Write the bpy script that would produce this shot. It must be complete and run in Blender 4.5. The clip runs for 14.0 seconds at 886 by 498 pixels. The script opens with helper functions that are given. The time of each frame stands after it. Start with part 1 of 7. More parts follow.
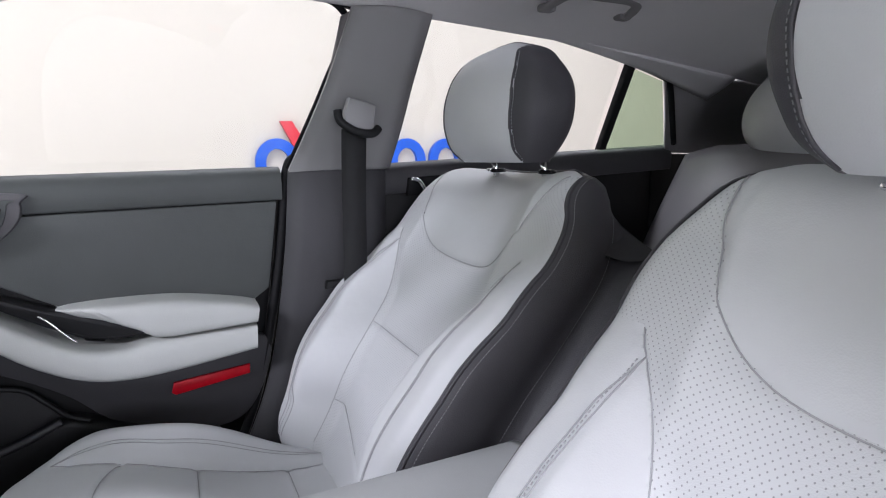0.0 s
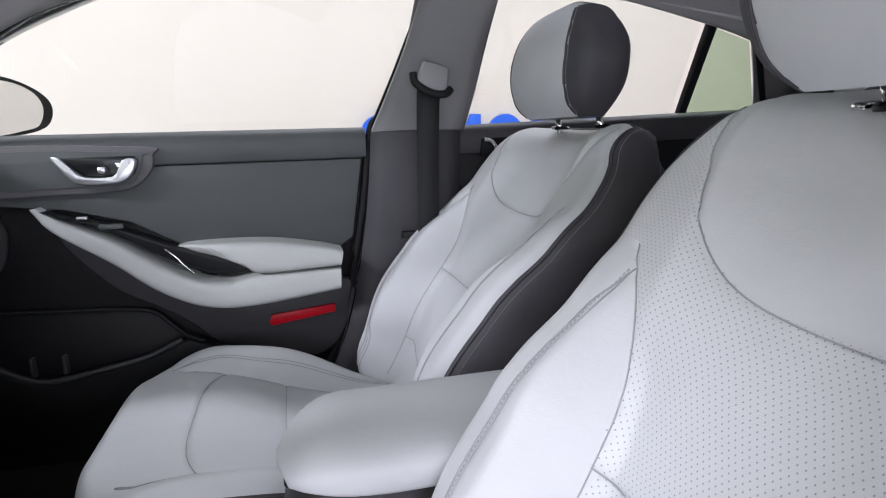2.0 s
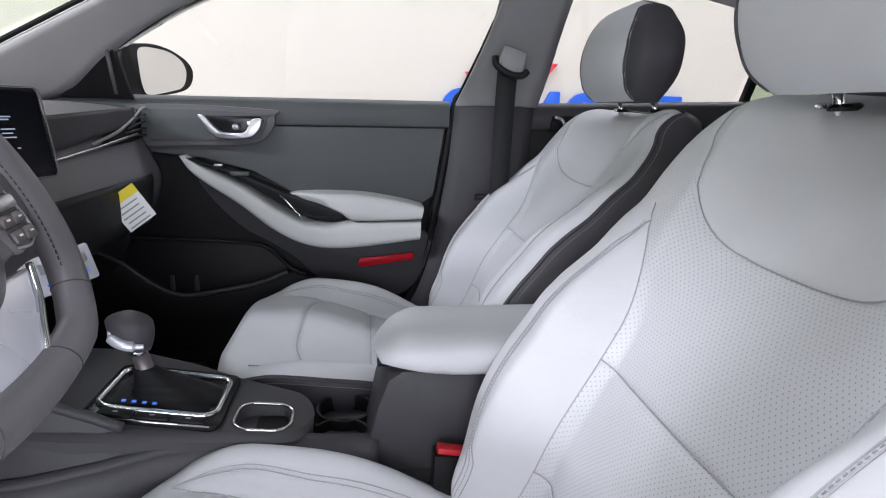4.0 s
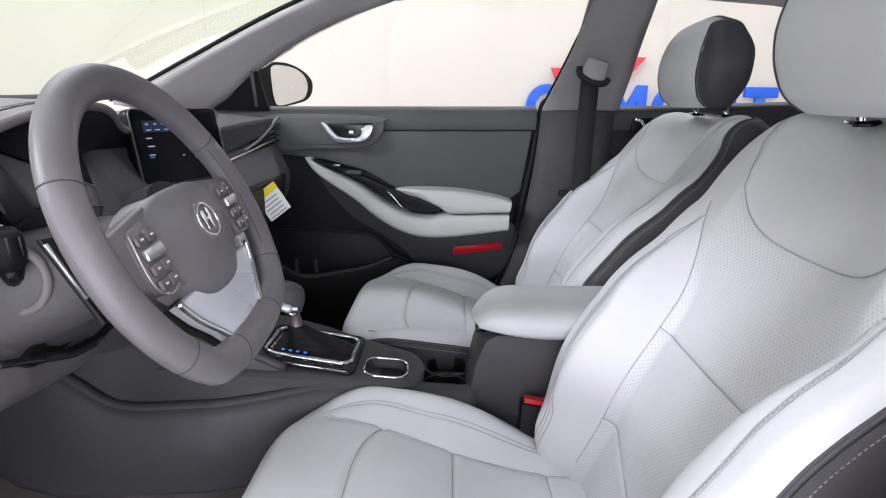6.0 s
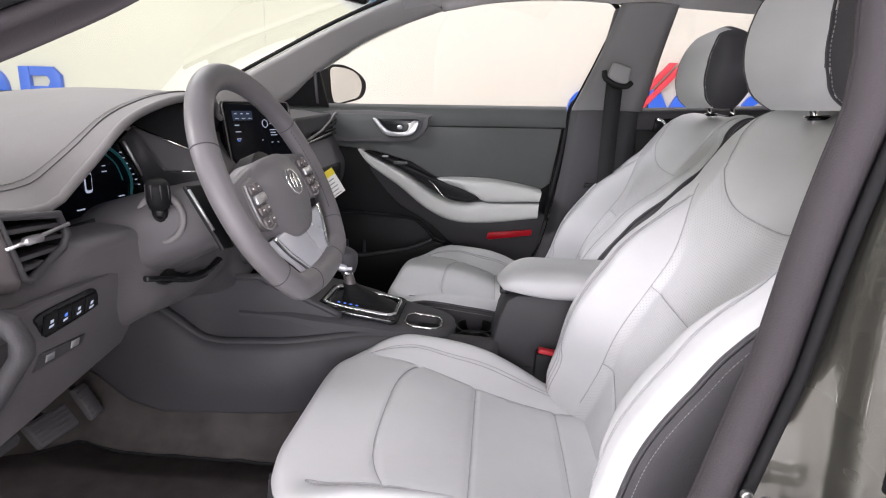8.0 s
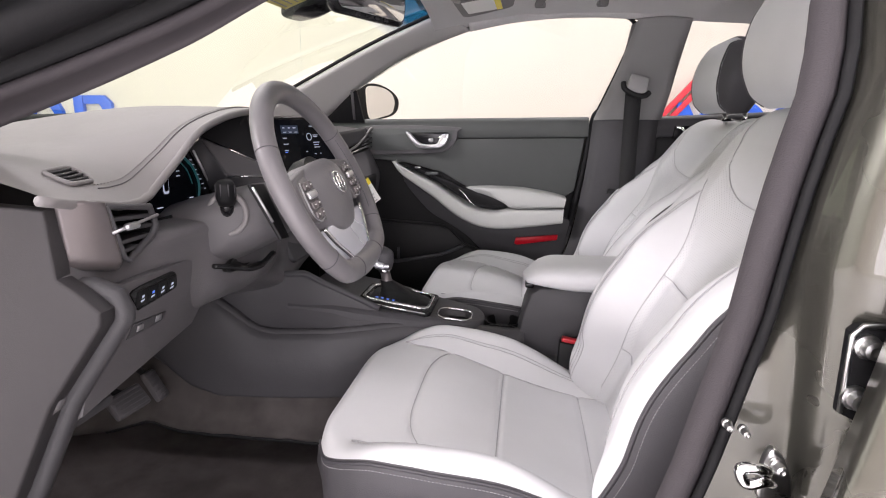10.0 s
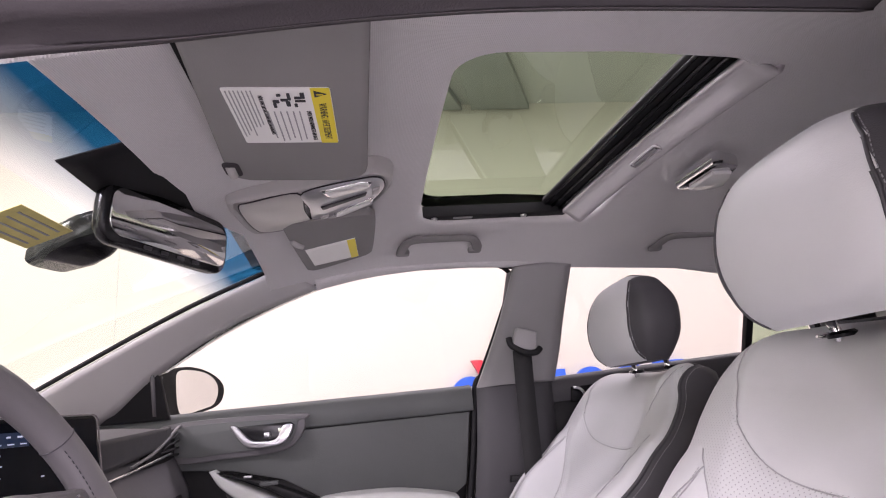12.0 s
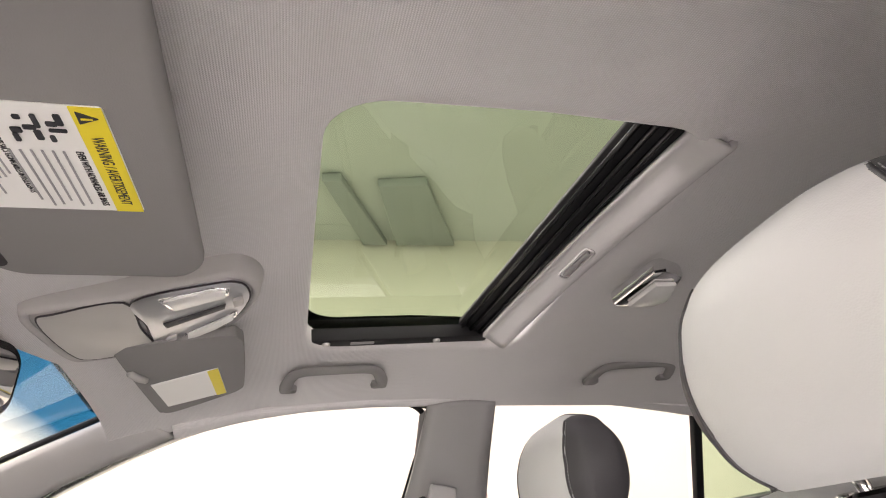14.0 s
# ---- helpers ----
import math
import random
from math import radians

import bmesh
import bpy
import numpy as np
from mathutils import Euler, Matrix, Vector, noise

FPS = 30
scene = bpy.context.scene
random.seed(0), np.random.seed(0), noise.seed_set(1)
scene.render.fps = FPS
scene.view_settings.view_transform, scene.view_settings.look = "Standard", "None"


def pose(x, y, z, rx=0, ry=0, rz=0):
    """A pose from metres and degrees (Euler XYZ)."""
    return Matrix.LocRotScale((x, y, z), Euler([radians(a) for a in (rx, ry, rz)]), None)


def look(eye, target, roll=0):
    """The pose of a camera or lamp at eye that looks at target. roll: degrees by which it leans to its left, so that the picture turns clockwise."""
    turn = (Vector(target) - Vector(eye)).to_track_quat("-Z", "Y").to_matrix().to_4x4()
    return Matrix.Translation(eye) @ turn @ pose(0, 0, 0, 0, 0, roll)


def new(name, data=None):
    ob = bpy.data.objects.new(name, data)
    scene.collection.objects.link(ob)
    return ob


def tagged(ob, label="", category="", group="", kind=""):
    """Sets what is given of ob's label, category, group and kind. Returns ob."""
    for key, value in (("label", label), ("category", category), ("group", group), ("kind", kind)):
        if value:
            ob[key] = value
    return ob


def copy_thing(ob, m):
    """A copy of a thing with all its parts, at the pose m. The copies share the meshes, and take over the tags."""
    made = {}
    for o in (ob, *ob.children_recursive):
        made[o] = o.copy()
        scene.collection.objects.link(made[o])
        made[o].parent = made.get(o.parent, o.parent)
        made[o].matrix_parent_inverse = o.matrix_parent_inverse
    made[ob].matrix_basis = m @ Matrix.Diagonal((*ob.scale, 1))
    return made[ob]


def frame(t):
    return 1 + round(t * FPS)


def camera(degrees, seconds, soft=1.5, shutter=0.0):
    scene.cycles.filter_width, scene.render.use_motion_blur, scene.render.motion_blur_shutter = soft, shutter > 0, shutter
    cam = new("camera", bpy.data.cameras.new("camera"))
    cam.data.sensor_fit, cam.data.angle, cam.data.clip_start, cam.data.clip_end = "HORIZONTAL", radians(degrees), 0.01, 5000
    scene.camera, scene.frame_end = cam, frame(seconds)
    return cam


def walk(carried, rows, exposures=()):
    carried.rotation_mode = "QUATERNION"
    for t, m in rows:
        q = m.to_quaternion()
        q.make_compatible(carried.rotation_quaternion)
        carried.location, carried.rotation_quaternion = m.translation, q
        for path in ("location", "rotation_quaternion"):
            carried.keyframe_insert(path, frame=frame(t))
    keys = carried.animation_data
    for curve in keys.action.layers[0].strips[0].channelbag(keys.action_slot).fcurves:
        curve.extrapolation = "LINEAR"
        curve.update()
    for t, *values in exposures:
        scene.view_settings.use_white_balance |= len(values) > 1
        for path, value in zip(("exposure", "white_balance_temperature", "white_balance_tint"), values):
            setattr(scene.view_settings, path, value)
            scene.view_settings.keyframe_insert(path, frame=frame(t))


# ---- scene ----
cam = camera(75.2, 14.0, soft=1.1)
PATH = [
    (0, (0.3098, -0.4734, 1.06), (1.1495, 1.3141, 0.74), -0.8),
    (0.5, (0.3164, -0.5072, 1.05), (1.0829, 1.3117, 0.726), -1.1),
    (1, (0.3262, -0.5303, 1.04), (1.0013, 1.3198, 0.692), -1.0),
    (1.5, (0.3303, -0.5598, 1.029), (0.9196, 1.3169, 0.665), -0.8),
    (2, (0.3436, -0.5873, 1.018), (0.8437, 1.3114, 0.637), -0.8),
    (2.5, (0.3447, -0.6266, 1.017), (0.7591, 1.2897, 0.618), -0.6),
    (3, (0.3271, -0.6721, 1.012), (0.6641, 1.254, 0.594), -0.1),
    (3.2, (0.3086, -0.6963, 1.011), (0.6355, 1.2297, 0.583), 0.3),
    (5.3, (0.3006, -0.8975, 1.049), (0.3609, 1.036, 0.541), 3.2),
    (5.5, (0.2978, -0.9153, 1.052), (0.32, 1.019, 0.545), 2.7),
    (6, (0.2688, -0.9647, 1.053), (0.249, 0.9718, 0.556), 0.9),
    (6.5, (0.2591, -1.021, 1.052), (0.2376, 0.9177, 0.561), 0.6),
    (7, (0.2742, -1.0718, 1.05), (0.2363, 0.8646, 0.551), 1.4),
    (7.5, (0.2845, -1.119, 1.046), (0.1911, 0.8148, 0.547), 1.6),
    (8, (0.2933, -1.1621, 1.039), (0.1314, 0.7705, 0.551), 1.7),
    (8.5, (0.288, -1.1948, 1.034), (0.0759, 0.7379, 0.564), 1.5),
    (8.7, (0.2899, -1.206, 1.03), (0.0577, 0.7266, 0.57), 1.5),
    (10.8, (0.3189, -1.2883, 1.002), (0.0409, 0.659, 0.636), 0.2),
    (11, (0.3201, -1.2562, 0.986), (0.0666, 0.7046, 0.69), 0.2),
    (11.5, (0.2858, -1.086, 0.974), (0.2402, 0.9134, 1.022), -1.5),
    (12, (0.2491, -0.8391, 1.0), (0.5194, 1.0735, 1.518), -5.1),
    (12.5, (0.2728, -0.7028, 1.013), (0.697, 1.0497, 1.878), -7.3),
    (13, (0.3163, -0.6499, 1.027), (0.7938, 1.0129, 2.03), -8.5),
    (13.5, (0.3316, -0.6273, 1.027), (0.8168, 1.0016, 2.081), -8.2),
    (14, (0.3316, -0.6474, 1.034), (0.8548, 1.04, 1.973), -8.1),
]
EXPOSURES = [
    (0.0, -0.42, 5800, 17), (1.5, -0.48, 5800, 17), (3.0, -0.50, 5800, 16), (5.5, -0.40, 5850, 16), (6.5, -0.38, 6050, 18), (8.5, -0.34, 6250, 18), (11.0, -0.26, 6450, 22),
    (11.8, -0.22, 6350, 27), (12.5, -0.04, 6300, 43), (13.2, 0.54, 6500, 35), (14.0, 0.32, 6900, 19),
]
walk(cam, [(t, look(eye, target, roll)) for t, eye, target, roll in PATH], EXPOSURES)

# ---- light: a white showroom lit by ceiling panels and an added side fill ----
world = bpy.data.worlds.new("world")
scene.world = world
world.use_nodes = True
world.node_tree.nodes["Background"].inputs[0].default_value = (0.9, 0.95, 1.0, 1)
world.node_tree.nodes["Background"].inputs[1].default_value = 0.05


def area_lamp(name, m, sx, sy, power, colour):
    data = bpy.data.lights.new(name, "AREA")
    data.shape, data.size, data.size_y, data.energy, data.color = "RECTANGLE", sx, sy, power, colour
    ob = new(name, data)
    ob.matrix_world = m
    return ob


for lx, ly, power in ((-4.8, -2.3, 760), (-0.6, -2.9, 120), (3.2, -3.0, 150), (-2.4, 2.6, 105), (0.6, 2.6, 85), (3.6, 2.6, 85)):
    area_lamp("ceiling_lamp", pose(lx, ly, 3.93, 0, 0, 0), 2.4, 0.6, power, (1.0, 0.975, 0.95))
# added fill lamp beside the car, out of view, to light the open door side
area_lamp("window_daylight", pose(0.6, -5.47, 1.10, 90, 0, 0), 6.0, 2.0, 340, (1.0, 0.98, 0.97))

# ---- materials ----
def nodes_of(name):
    m = bpy.data.materials.new(name)
    m.use_nodes = True
    t = m.node_tree
    return m, t, t.nodes, t.links, t.nodes["Principled BSDF"]


def surface(name, colour, rough, metal=0.0, grain=0.0, scale=400.0, stain=0.06, stain_scale=6.0, spec=0.5, coat=0.0, kind="noise", sheen=0.0):
    """Base colour with slow stains and a fine relief."""
    m, t, n, l, b = nodes_of(name)
    co = n.new("ShaderNodeTexCoord")
    slow = n.new("ShaderNodeTexNoise")
    slow.inputs["Scale"].default_value, slow.inputs["Detail"].default_value = stain_scale, 4
    l.new(co.outputs["Object"], slow.inputs["Vector"])
    ramp = n.new("ShaderNodeMapRange")
    ramp.inputs["From Min"].default_value, ramp.inputs["From Max"].default_value = 0.3, 0.7
    ramp.inputs["To Min"].default_value, ramp.inputs["To Max"].default_value = 1 - stain, 1 + stain
    l.new(slow.outputs["Fac"], ramp.inputs["Value"])
    mix = n.new("ShaderNodeMix")
    mix.data_type, mix.blend_type = "RGBA", "MULTIPLY"
    mix.inputs["Factor"].default_value = 1
    mix.inputs[6].default_value = (*colour, 1)
    l.new(ramp.outputs["Result"], mix.inputs[7])
    l.new(mix.outputs[2], b.inputs["Base Color"])
    b.inputs["Roughness"].default_value, b.inputs["Metallic"].default_value = rough, metal
    b.inputs["Specular IOR Level"].default_value = spec
    b.inputs["Coat Weight"].default_value = coat
    b.inputs["Sheen Weight"].default_value = sheen
    rr = n.new("ShaderNodeMapRange")
    rr.inputs["To Min"].default_value, rr.inputs["To Max"].default_value = max(0.02, rough - 0.07), min(1, rough + 0.07)
    l.new(slow.outputs["Fac"], rr.inputs["Value"])
    l.new(rr.outputs["Result"], b.inputs["Roughness"])
    if grain > 0:
        if kind == "leather":
            fine = n.new("ShaderNodeTexVoronoi")
            fine.inputs["Scale"].default_value = scale
            out = fine.outputs["Distance"]
        else:
            fine = n.new("ShaderNodeTexNoise")
            fine.inputs["Scale"].default_value, fine.inputs["Detail"].default_value = scale, 3
            out = fine.outputs["Fac"]
        l.new(co.outputs["Object"], fine.inputs["Vector"])
        bump = n.new("ShaderNodeBump")
        bump.inputs["Strength"].default_value, bump.inputs["Distance"].default_value = grain, 0.001
        l.new(out, bump.inputs["Height"])
        l.new(bump.outputs["Normal"], b.inputs["Normal"])
        if kind == "leather":
            soft = n.new("ShaderNodeTexNoise")
            soft.inputs["Scale"].default_value, soft.inputs["Detail"].default_value = 22, 3
            l.new(co.outputs["Object"], soft.inputs["Vector"])
            slack = n.new("ShaderNodeBump")
            slack.inputs["Strength"].default_value, slack.inputs["Distance"].default_value = 0.22, 0.006
            l.new(soft.outputs["Fac"], slack.inputs["Height"])
            l.new(slack.outputs["Normal"], bump.inputs["Normal"])
    return m


def perforated(name, colour, rough, pitch):
    """Leather with a grid of small punched holes, in the mesh's own UV metres."""
    m = surface(name, colour, rough, grain=0.25, scale=900, stain=0.05, kind="leather")
    t = m.node_tree
    n, l, b = t.nodes, t.links, t.nodes["Principled BSDF"]
    uv = n.new("ShaderNodeUVMap")
    sc = n.new("ShaderNodeVectorMath")
    sc.operation = "SCALE"
    sc.inputs["Scale"].default_value = 1 / pitch
    l.new(uv.outputs["UV"], sc.inputs[0])
    turn = n.new("ShaderNodeVectorRotate")
    turn.rotation_type = "Z_AXIS"
    turn.inputs["Angle"].default_value = radians(45)
    l.new(sc.outputs["Vector"], turn.inputs["Vector"])
    fr = n.new("ShaderNodeVectorMath")
    fr.operation = "FRACTION"
    l.new(turn.outputs["Vector"], fr.inputs[0])
    sub = n.new("ShaderNodeVectorMath")
    sub.operation = "SUBTRACT"
    sub.inputs[1].default_value = (0.5, 0.5, 0)
    l.new(fr.outputs["Vector"], sub.inputs[0])
    flat = n.new("ShaderNodeVectorMath")
    flat.operation = "MULTIPLY"
    flat.inputs[1].default_value = (1, 1, 0)
    l.new(sub.outputs["Vector"], flat.inputs[0])
    ln = n.new("ShaderNodeVectorMath")
    ln.operation = "LENGTH"
    l.new(flat.outputs["Vector"], ln.inputs[0])
    hole = n.new("ShaderNodeMapRange")
    hole.inputs["From Min"].default_value, hole.inputs["From Max"].default_value = 0.09, 0.18
    hole.inputs["To Min"].default_value, hole.inputs["To Max"].default_value = 0.0, 1.0
    l.new(ln.outputs["Value"], hole.inputs["Value"])
    base = b.inputs["Base Color"].links[0].from_socket
    mix = n.new("ShaderNodeMix")
    mix.data_type = "RGBA"
    mix.inputs[6].default_value = (0.30, 0.30, 0.315, 1)
    l.new(hole.outputs["Result"], mix.inputs["Factor"])
    l.new(base, mix.inputs[7])
    l.new(mix.outputs[2], b.inputs["Base Color"])
    return m


def pane(name, tint, rough=0.0):
    m, t, n, l, b = nodes_of(name)
    n.remove(b)
    out = n["Material Output"]
    clear = n.new("ShaderNodeBsdfTransparent")
    clear.inputs[0].default_value = (*tint, 1)
    gloss = n.new("ShaderNodeBsdfGlossy")
    gloss.inputs["Roughness"].default_value = rough
    gloss.inputs["Color"].default_value = (0.9, 0.95, 0.95, 1)
    lw = n.new("ShaderNodeLayerWeight")
    lw.inputs["Blend"].default_value = 0.5
    steep = n.new("ShaderNodeMath")
    steep.operation = "POWER"
    steep.inputs[1].default_value = 4.0
    l.new(lw.outputs["Facing"], steep.inputs[0])
    fres = n.new("ShaderNodeMapRange")
    fres.inputs["To Min"].default_value, fres.inputs["To Max"].default_value = 0.035, 0.6
    l.new(steep.outputs[0], fres.inputs["Value"])
    mix = n.new("ShaderNodeMixShader")
    l.new(fres.outputs['Result'], mix.inputs[0])
    l.new(clear.outputs[0], mix.inputs[1])
    l.new(gloss.outputs[0], mix.inputs[2])
    l.new(mix.outputs[0], out.inputs["Surface"])
    return m


def glow(name, colour, power):
    m, t, n, l, b = nodes_of(name)
    b.inputs["Base Color"].default_value = (*[c * 0.3 for c in colour], 1)
    b.inputs["Emission Color"].default_value = (*colour, 1)
    b.inputs["Emission Strength"].default_value = power
    b.inputs["Roughness"].default_value = 0.3
    return m


def weave(name, colour, rough, pitch):
    """Knitted roof cloth."""
    m = surface(name, colour, rough, stain=0.05, stain_scale=3, spec=0.2, sheen=0.15)
    t = m.node_tree
    n, l, b = t.nodes, t.links, t.nodes["Principled BSDF"]
    co = n.new("ShaderNodeTexCoord")
    heights = []
    for axis in ("DIAGONAL", "X", "Y"):
        w = n.new("ShaderNodeTexWave")
        w.bands_direction = axis
        w.inputs["Scale"].default_value = 0.314 / pitch
        w.inputs["Distortion"].default_value = 0.6
        l.new(co.outputs["Object"], w.inputs["Vector"])
        heights.append(w.outputs["Fac"])
    mul = n.new("ShaderNodeMath")
    mul.operation = "MULTIPLY"
    l.new(heights[1], mul.inputs[0])
    l.new(heights[2], mul.inputs[1])
    bump = n.new("ShaderNodeBump")
    bump.inputs["Strength"].default_value, bump.inputs["Distance"].default_value = 0.60, 0.0008
    l.new(mul.outputs[0], bump.inputs["Height"])
    l.new(bump.outputs["Normal"], b.inputs["Normal"])
    base = b.inputs["Base Color"].links[0].from_socket
    tone = n.new("ShaderNodeMapRange")
    tone.inputs["To Min"].default_value, tone.inputs["To Max"].default_value = 0.91, 1.07
    l.new(mul.outputs[0], tone.inputs["Value"])
    mix = n.new("ShaderNodeMix")
    mix.data_type, mix.blend_type = "RGBA", "MULTIPLY"
    mix.inputs["Factor"].default_value = 1
    l.new(base, mix.inputs[6])
    l.new(tone.outputs["Result"], mix.inputs[7])
    l.new(mix.outputs[2], b.inputs["Base Color"])
    return m


LEATHER = surface("light_grey_leather", (0.60, 0.605, 0.62), 0.50, grain=0.11, scale=700, stain=0.04, kind="leather", spec=0.45)
ARMLEATHER = surface("grey_armrest_leather", (0.50, 0.51, 0.495), 0.45, grain=0.22, scale=700, stain=0.04, kind="leather", spec=0.40)
PERF = perforated("perforated_light_leather", (0.60, 0.605, 0.62), 0.45, 0.0046)
CHARCOAL = surface("charcoal_leather", (0.062, 0.060, 0.066), 0.5, grain=0.25, scale=700, stain=0.06, kind="leather", spec=0.32)
STITCH = surface("stitch_thread", (0.30, 0.30, 0.31), 0.7)
SEAM = surface("sewn_seam", (0.40, 0.40, 0.415), 0.8)
DOORTRIM = surface("charcoal_door_plastic", (0.078, 0.083, 0.082), 0.5, grain=0.15, scale=520, stain=0.07, kind="leather", spec=0.24)
TRIM = surface("dark_grey_grained_plastic", (0.052, 0.051, 0.055), 0.5, grain=0.14, scale=520, stain=0.07, kind="leather", spec=0.32)
TRIMLO = surface("black_grained_plastic", (0.0075, 0.0075, 0.0082), 0.5, grain=0.15, scale=620, stain=0.08, kind="leather", spec=0.25)
DASHLOW = surface("grey_lower_dash_plastic", (0.096, 0.092, 0.097), 0.5, grain=0.14, scale=520, stain=0.06, kind="leather", spec=0.35)
CONSOLEGREY = surface("light_grey_roof_plastic", (0.42, 0.41, 0.405), 0.5, grain=0.2, scale=600, stain=0.03)
VISORCLOTH = surface("grey_visor_cloth", (0.235, 0.229, 0.229), 0.85, grain=0.3, scale=900, stain=0.04, spec=0.2)
DASH = surface("soft_grey_dash_skin", (0.185, 0.176, 0.178), 0.6, grain=0.16, scale=520, stain=0.05, kind="leather")
WHEELSKIN = surface("grey_wheel_leather", (0.145, 0.139, 0.146), 0.42, grain=0.16, scale=800, stain=0.05, kind="leather")
PILLAR = surface("light_grey_pillar_plastic", (0.275, 0.270, 0.272), 0.5, grain=0.3, scale=600, stain=0.05)
SHADECLOTH = surface("smooth_shade_cloth", (0.50, 0.49, 0.495), 0.7, grain=0.2, scale=900, stain=0.03, spec=0.25)
CLOTH = weave("grey_roof_cloth", (0.66, 0.648, 0.65), 0.85, 0.002)
TUNNELCARPET = surface("brown_grey_carpet", (0.064, 0.058, 0.056), 0.95, grain=1.0, scale=900, stain=0.3, stain_scale=14, spec=0.15)
CARPET = surface("dark_carpet", (0.120, 0.107, 0.107), 0.95, grain=1.0, scale=900, stain=0.25, stain_scale=14, spec=0.15)
RUBBER = surface("black_rubber", (0.008, 0.008, 0.009), 0.6, grain=0.1, stain=0.1, spec=0.2)
GLOSSBLACK = surface("piano_black", (0.010, 0.010, 0.011), 0.2, stain=0.02, spec=0.32)
CHROME = surface("chrome", (0.82, 0.82, 0.83), 0.12, metal=1.0, stain=0.03)
SATIN = surface("satin_silver", (0.55, 0.55, 0.57), 0.3, metal=0.85, stain=0.04)
SILVER = surface("polished_silver", (0.80, 0.81, 0.87), 0.26, metal=0.5, stain=0.05)
ENDGREY = surface("end_panel_plastic", (0.032, 0.030, 0.032), 0.55, grain=0.14, scale=620, stain=0.06, kind="leather", spec=0.28)
LIDGREY = surface("smooth_grey_lid", (0.46, 0.45, 0.43), 0.30, stain=0.03)
BRONZE = surface("satin_bronze_trim", (0.165, 0.148, 0.150), 0.42, metal=0.6, stain=0.05)
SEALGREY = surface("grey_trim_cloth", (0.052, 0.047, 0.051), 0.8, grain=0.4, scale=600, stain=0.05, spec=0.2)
STEEL = surface("bare_steel", (0.55, 0.55, 0.55), 0.3, metal=1.0, stain=0.1, stain_scale=60)
PAINT = surface("dark_grey_metallic_paint", (0.100, 0.098, 0.085), 0.27, metal=0.75, stain=0.02, stain_scale=3, coat=1.0)
RED = surface("red_reflector", (0.60, 0.004, 0.016), 0.35, stain=0.1, stain_scale=60, spec=0.2)
REDBTN = surface("red_plastic", (0.5, 0.02, 0.03), 0.4)
WHITE = surface("white_label_paper", (0.82, 0.82, 0.80), 0.55, stain=0.02)
YELLOW = surface("yellow_label_paper", (0.80, 0.66, 0.04), 0.5, stain=0.03)
PALEYELLOW = surface("pale_yellow_paper", (0.62, 0.55, 0.20), 0.6, stain=0.1, stain_scale=40)
INK = surface("black_ink", (0.03, 0.03, 0.035), 0.6)
GREYINK = surface("grey_ink", (0.33, 0.33, 0.34), 0.6)
WEB = surface("seat_belt_webbing", (0.008, 0.008, 0.009), 0.7, grain=0.6, scale=900)
GLASS = pane("clear_glass", (0.97, 0.985, 0.975))
WSGLASS = pane("windscreen_glass", (0.84, 0.93, 0.82))
TINT = pane("blue_shade_band", (0.015, 0.13, 0.30))
def fade_tint(m, low, high):
    """Tint that deepens from the lower to the upper edge of its sheet."""
    n, l = m.node_tree.nodes, m.node_tree.links
    at = n.new("ShaderNodeTexCoord")
    ax = n.new("ShaderNodeSeparateXYZ")
    ramp = n.new("ShaderNodeValToRGB")
    ramp.color_ramp.elements[0].color, ramp.color_ramp.elements[1].color = (*low, 1), (*high, 1)
    ramp.color_ramp.elements[0].position, ramp.color_ramp.elements[1].position = 0.06, 0.50
    clear = next(k for k in n if k.bl_idname == "ShaderNodeBsdfTransparent")
    l.new(at.outputs["Generated"], ax.inputs[0])
    l.new(ax.outputs["X"], ramp.inputs[0])
    l.new(ramp.outputs[0], clear.inputs[0])
fade_tint(TINT, (0.82, 0.91, 0.90), (0.008, 0.11, 0.25))
QUARTER = pane("green_quarter_glass", (0.72, 0.80, 0.70))
ROOFGLASS = pane("green_roof_glass", (0.33, 0.42, 0.30))
MIRROR = surface("mirror_silver", (0.9, 0.9, 0.9), 0.02, metal=1.0, stain=0.0)
LENS = surface("clear_lamp_lens", (0.75, 0.75, 0.74), 0.12, stain=0.03)
SCREENTILE = glow("screen_heading_tile", (0.012, 0.030, 0.075), 0.5)
SCREEN = surface("black_screen_glass", (0.004, 0.005, 0.008), 0.14, stain=0.02, spec=0.12)
ICON = glow("screen_text", (0.72, 0.80, 0.95), 0.6)
ICONBLUE = glow("screen_blue_text", (0.10, 0.25, 0.95), 1.0)
TEAL = glow("teal_gauge", (0.04, 0.30, 0.32), 0.10)
WALL = surface("white_wall_paint", (0.605, 0.560, 0.500), 0.7, grain=0.1, scale=60, stain=0.015, stain_scale=0.6)
WALLGREEN = surface("pale_wall_paint", (0.46, 0.485, 0.425), 0.7, grain=0.1, scale=60, stain=0.015, stain_scale=0.6)
CEIL = surface("white_ceiling_paint", (0.50, 0.50, 0.48), 0.8, stain=0.03, stain_scale=0.6)
BEAM = surface("grey_beam_paint", (0.30, 0.31, 0.30), 0.7, stain=0.05, stain_scale=2)
FLOORM = surface("polished_grey_floor", (0.72, 0.71, 0.70), 0.25, grain=0.05, scale=30, stain=0.06, stain_scale=1.5)
SIGNBLUE = surface("blue_sign_face", (0.012, 0.10, 0.62), 0.35, stain=0.03)
SIGNRED = surface("red_sign_face", (0.62, 0.03, 0.05), 0.35, stain=0.03)

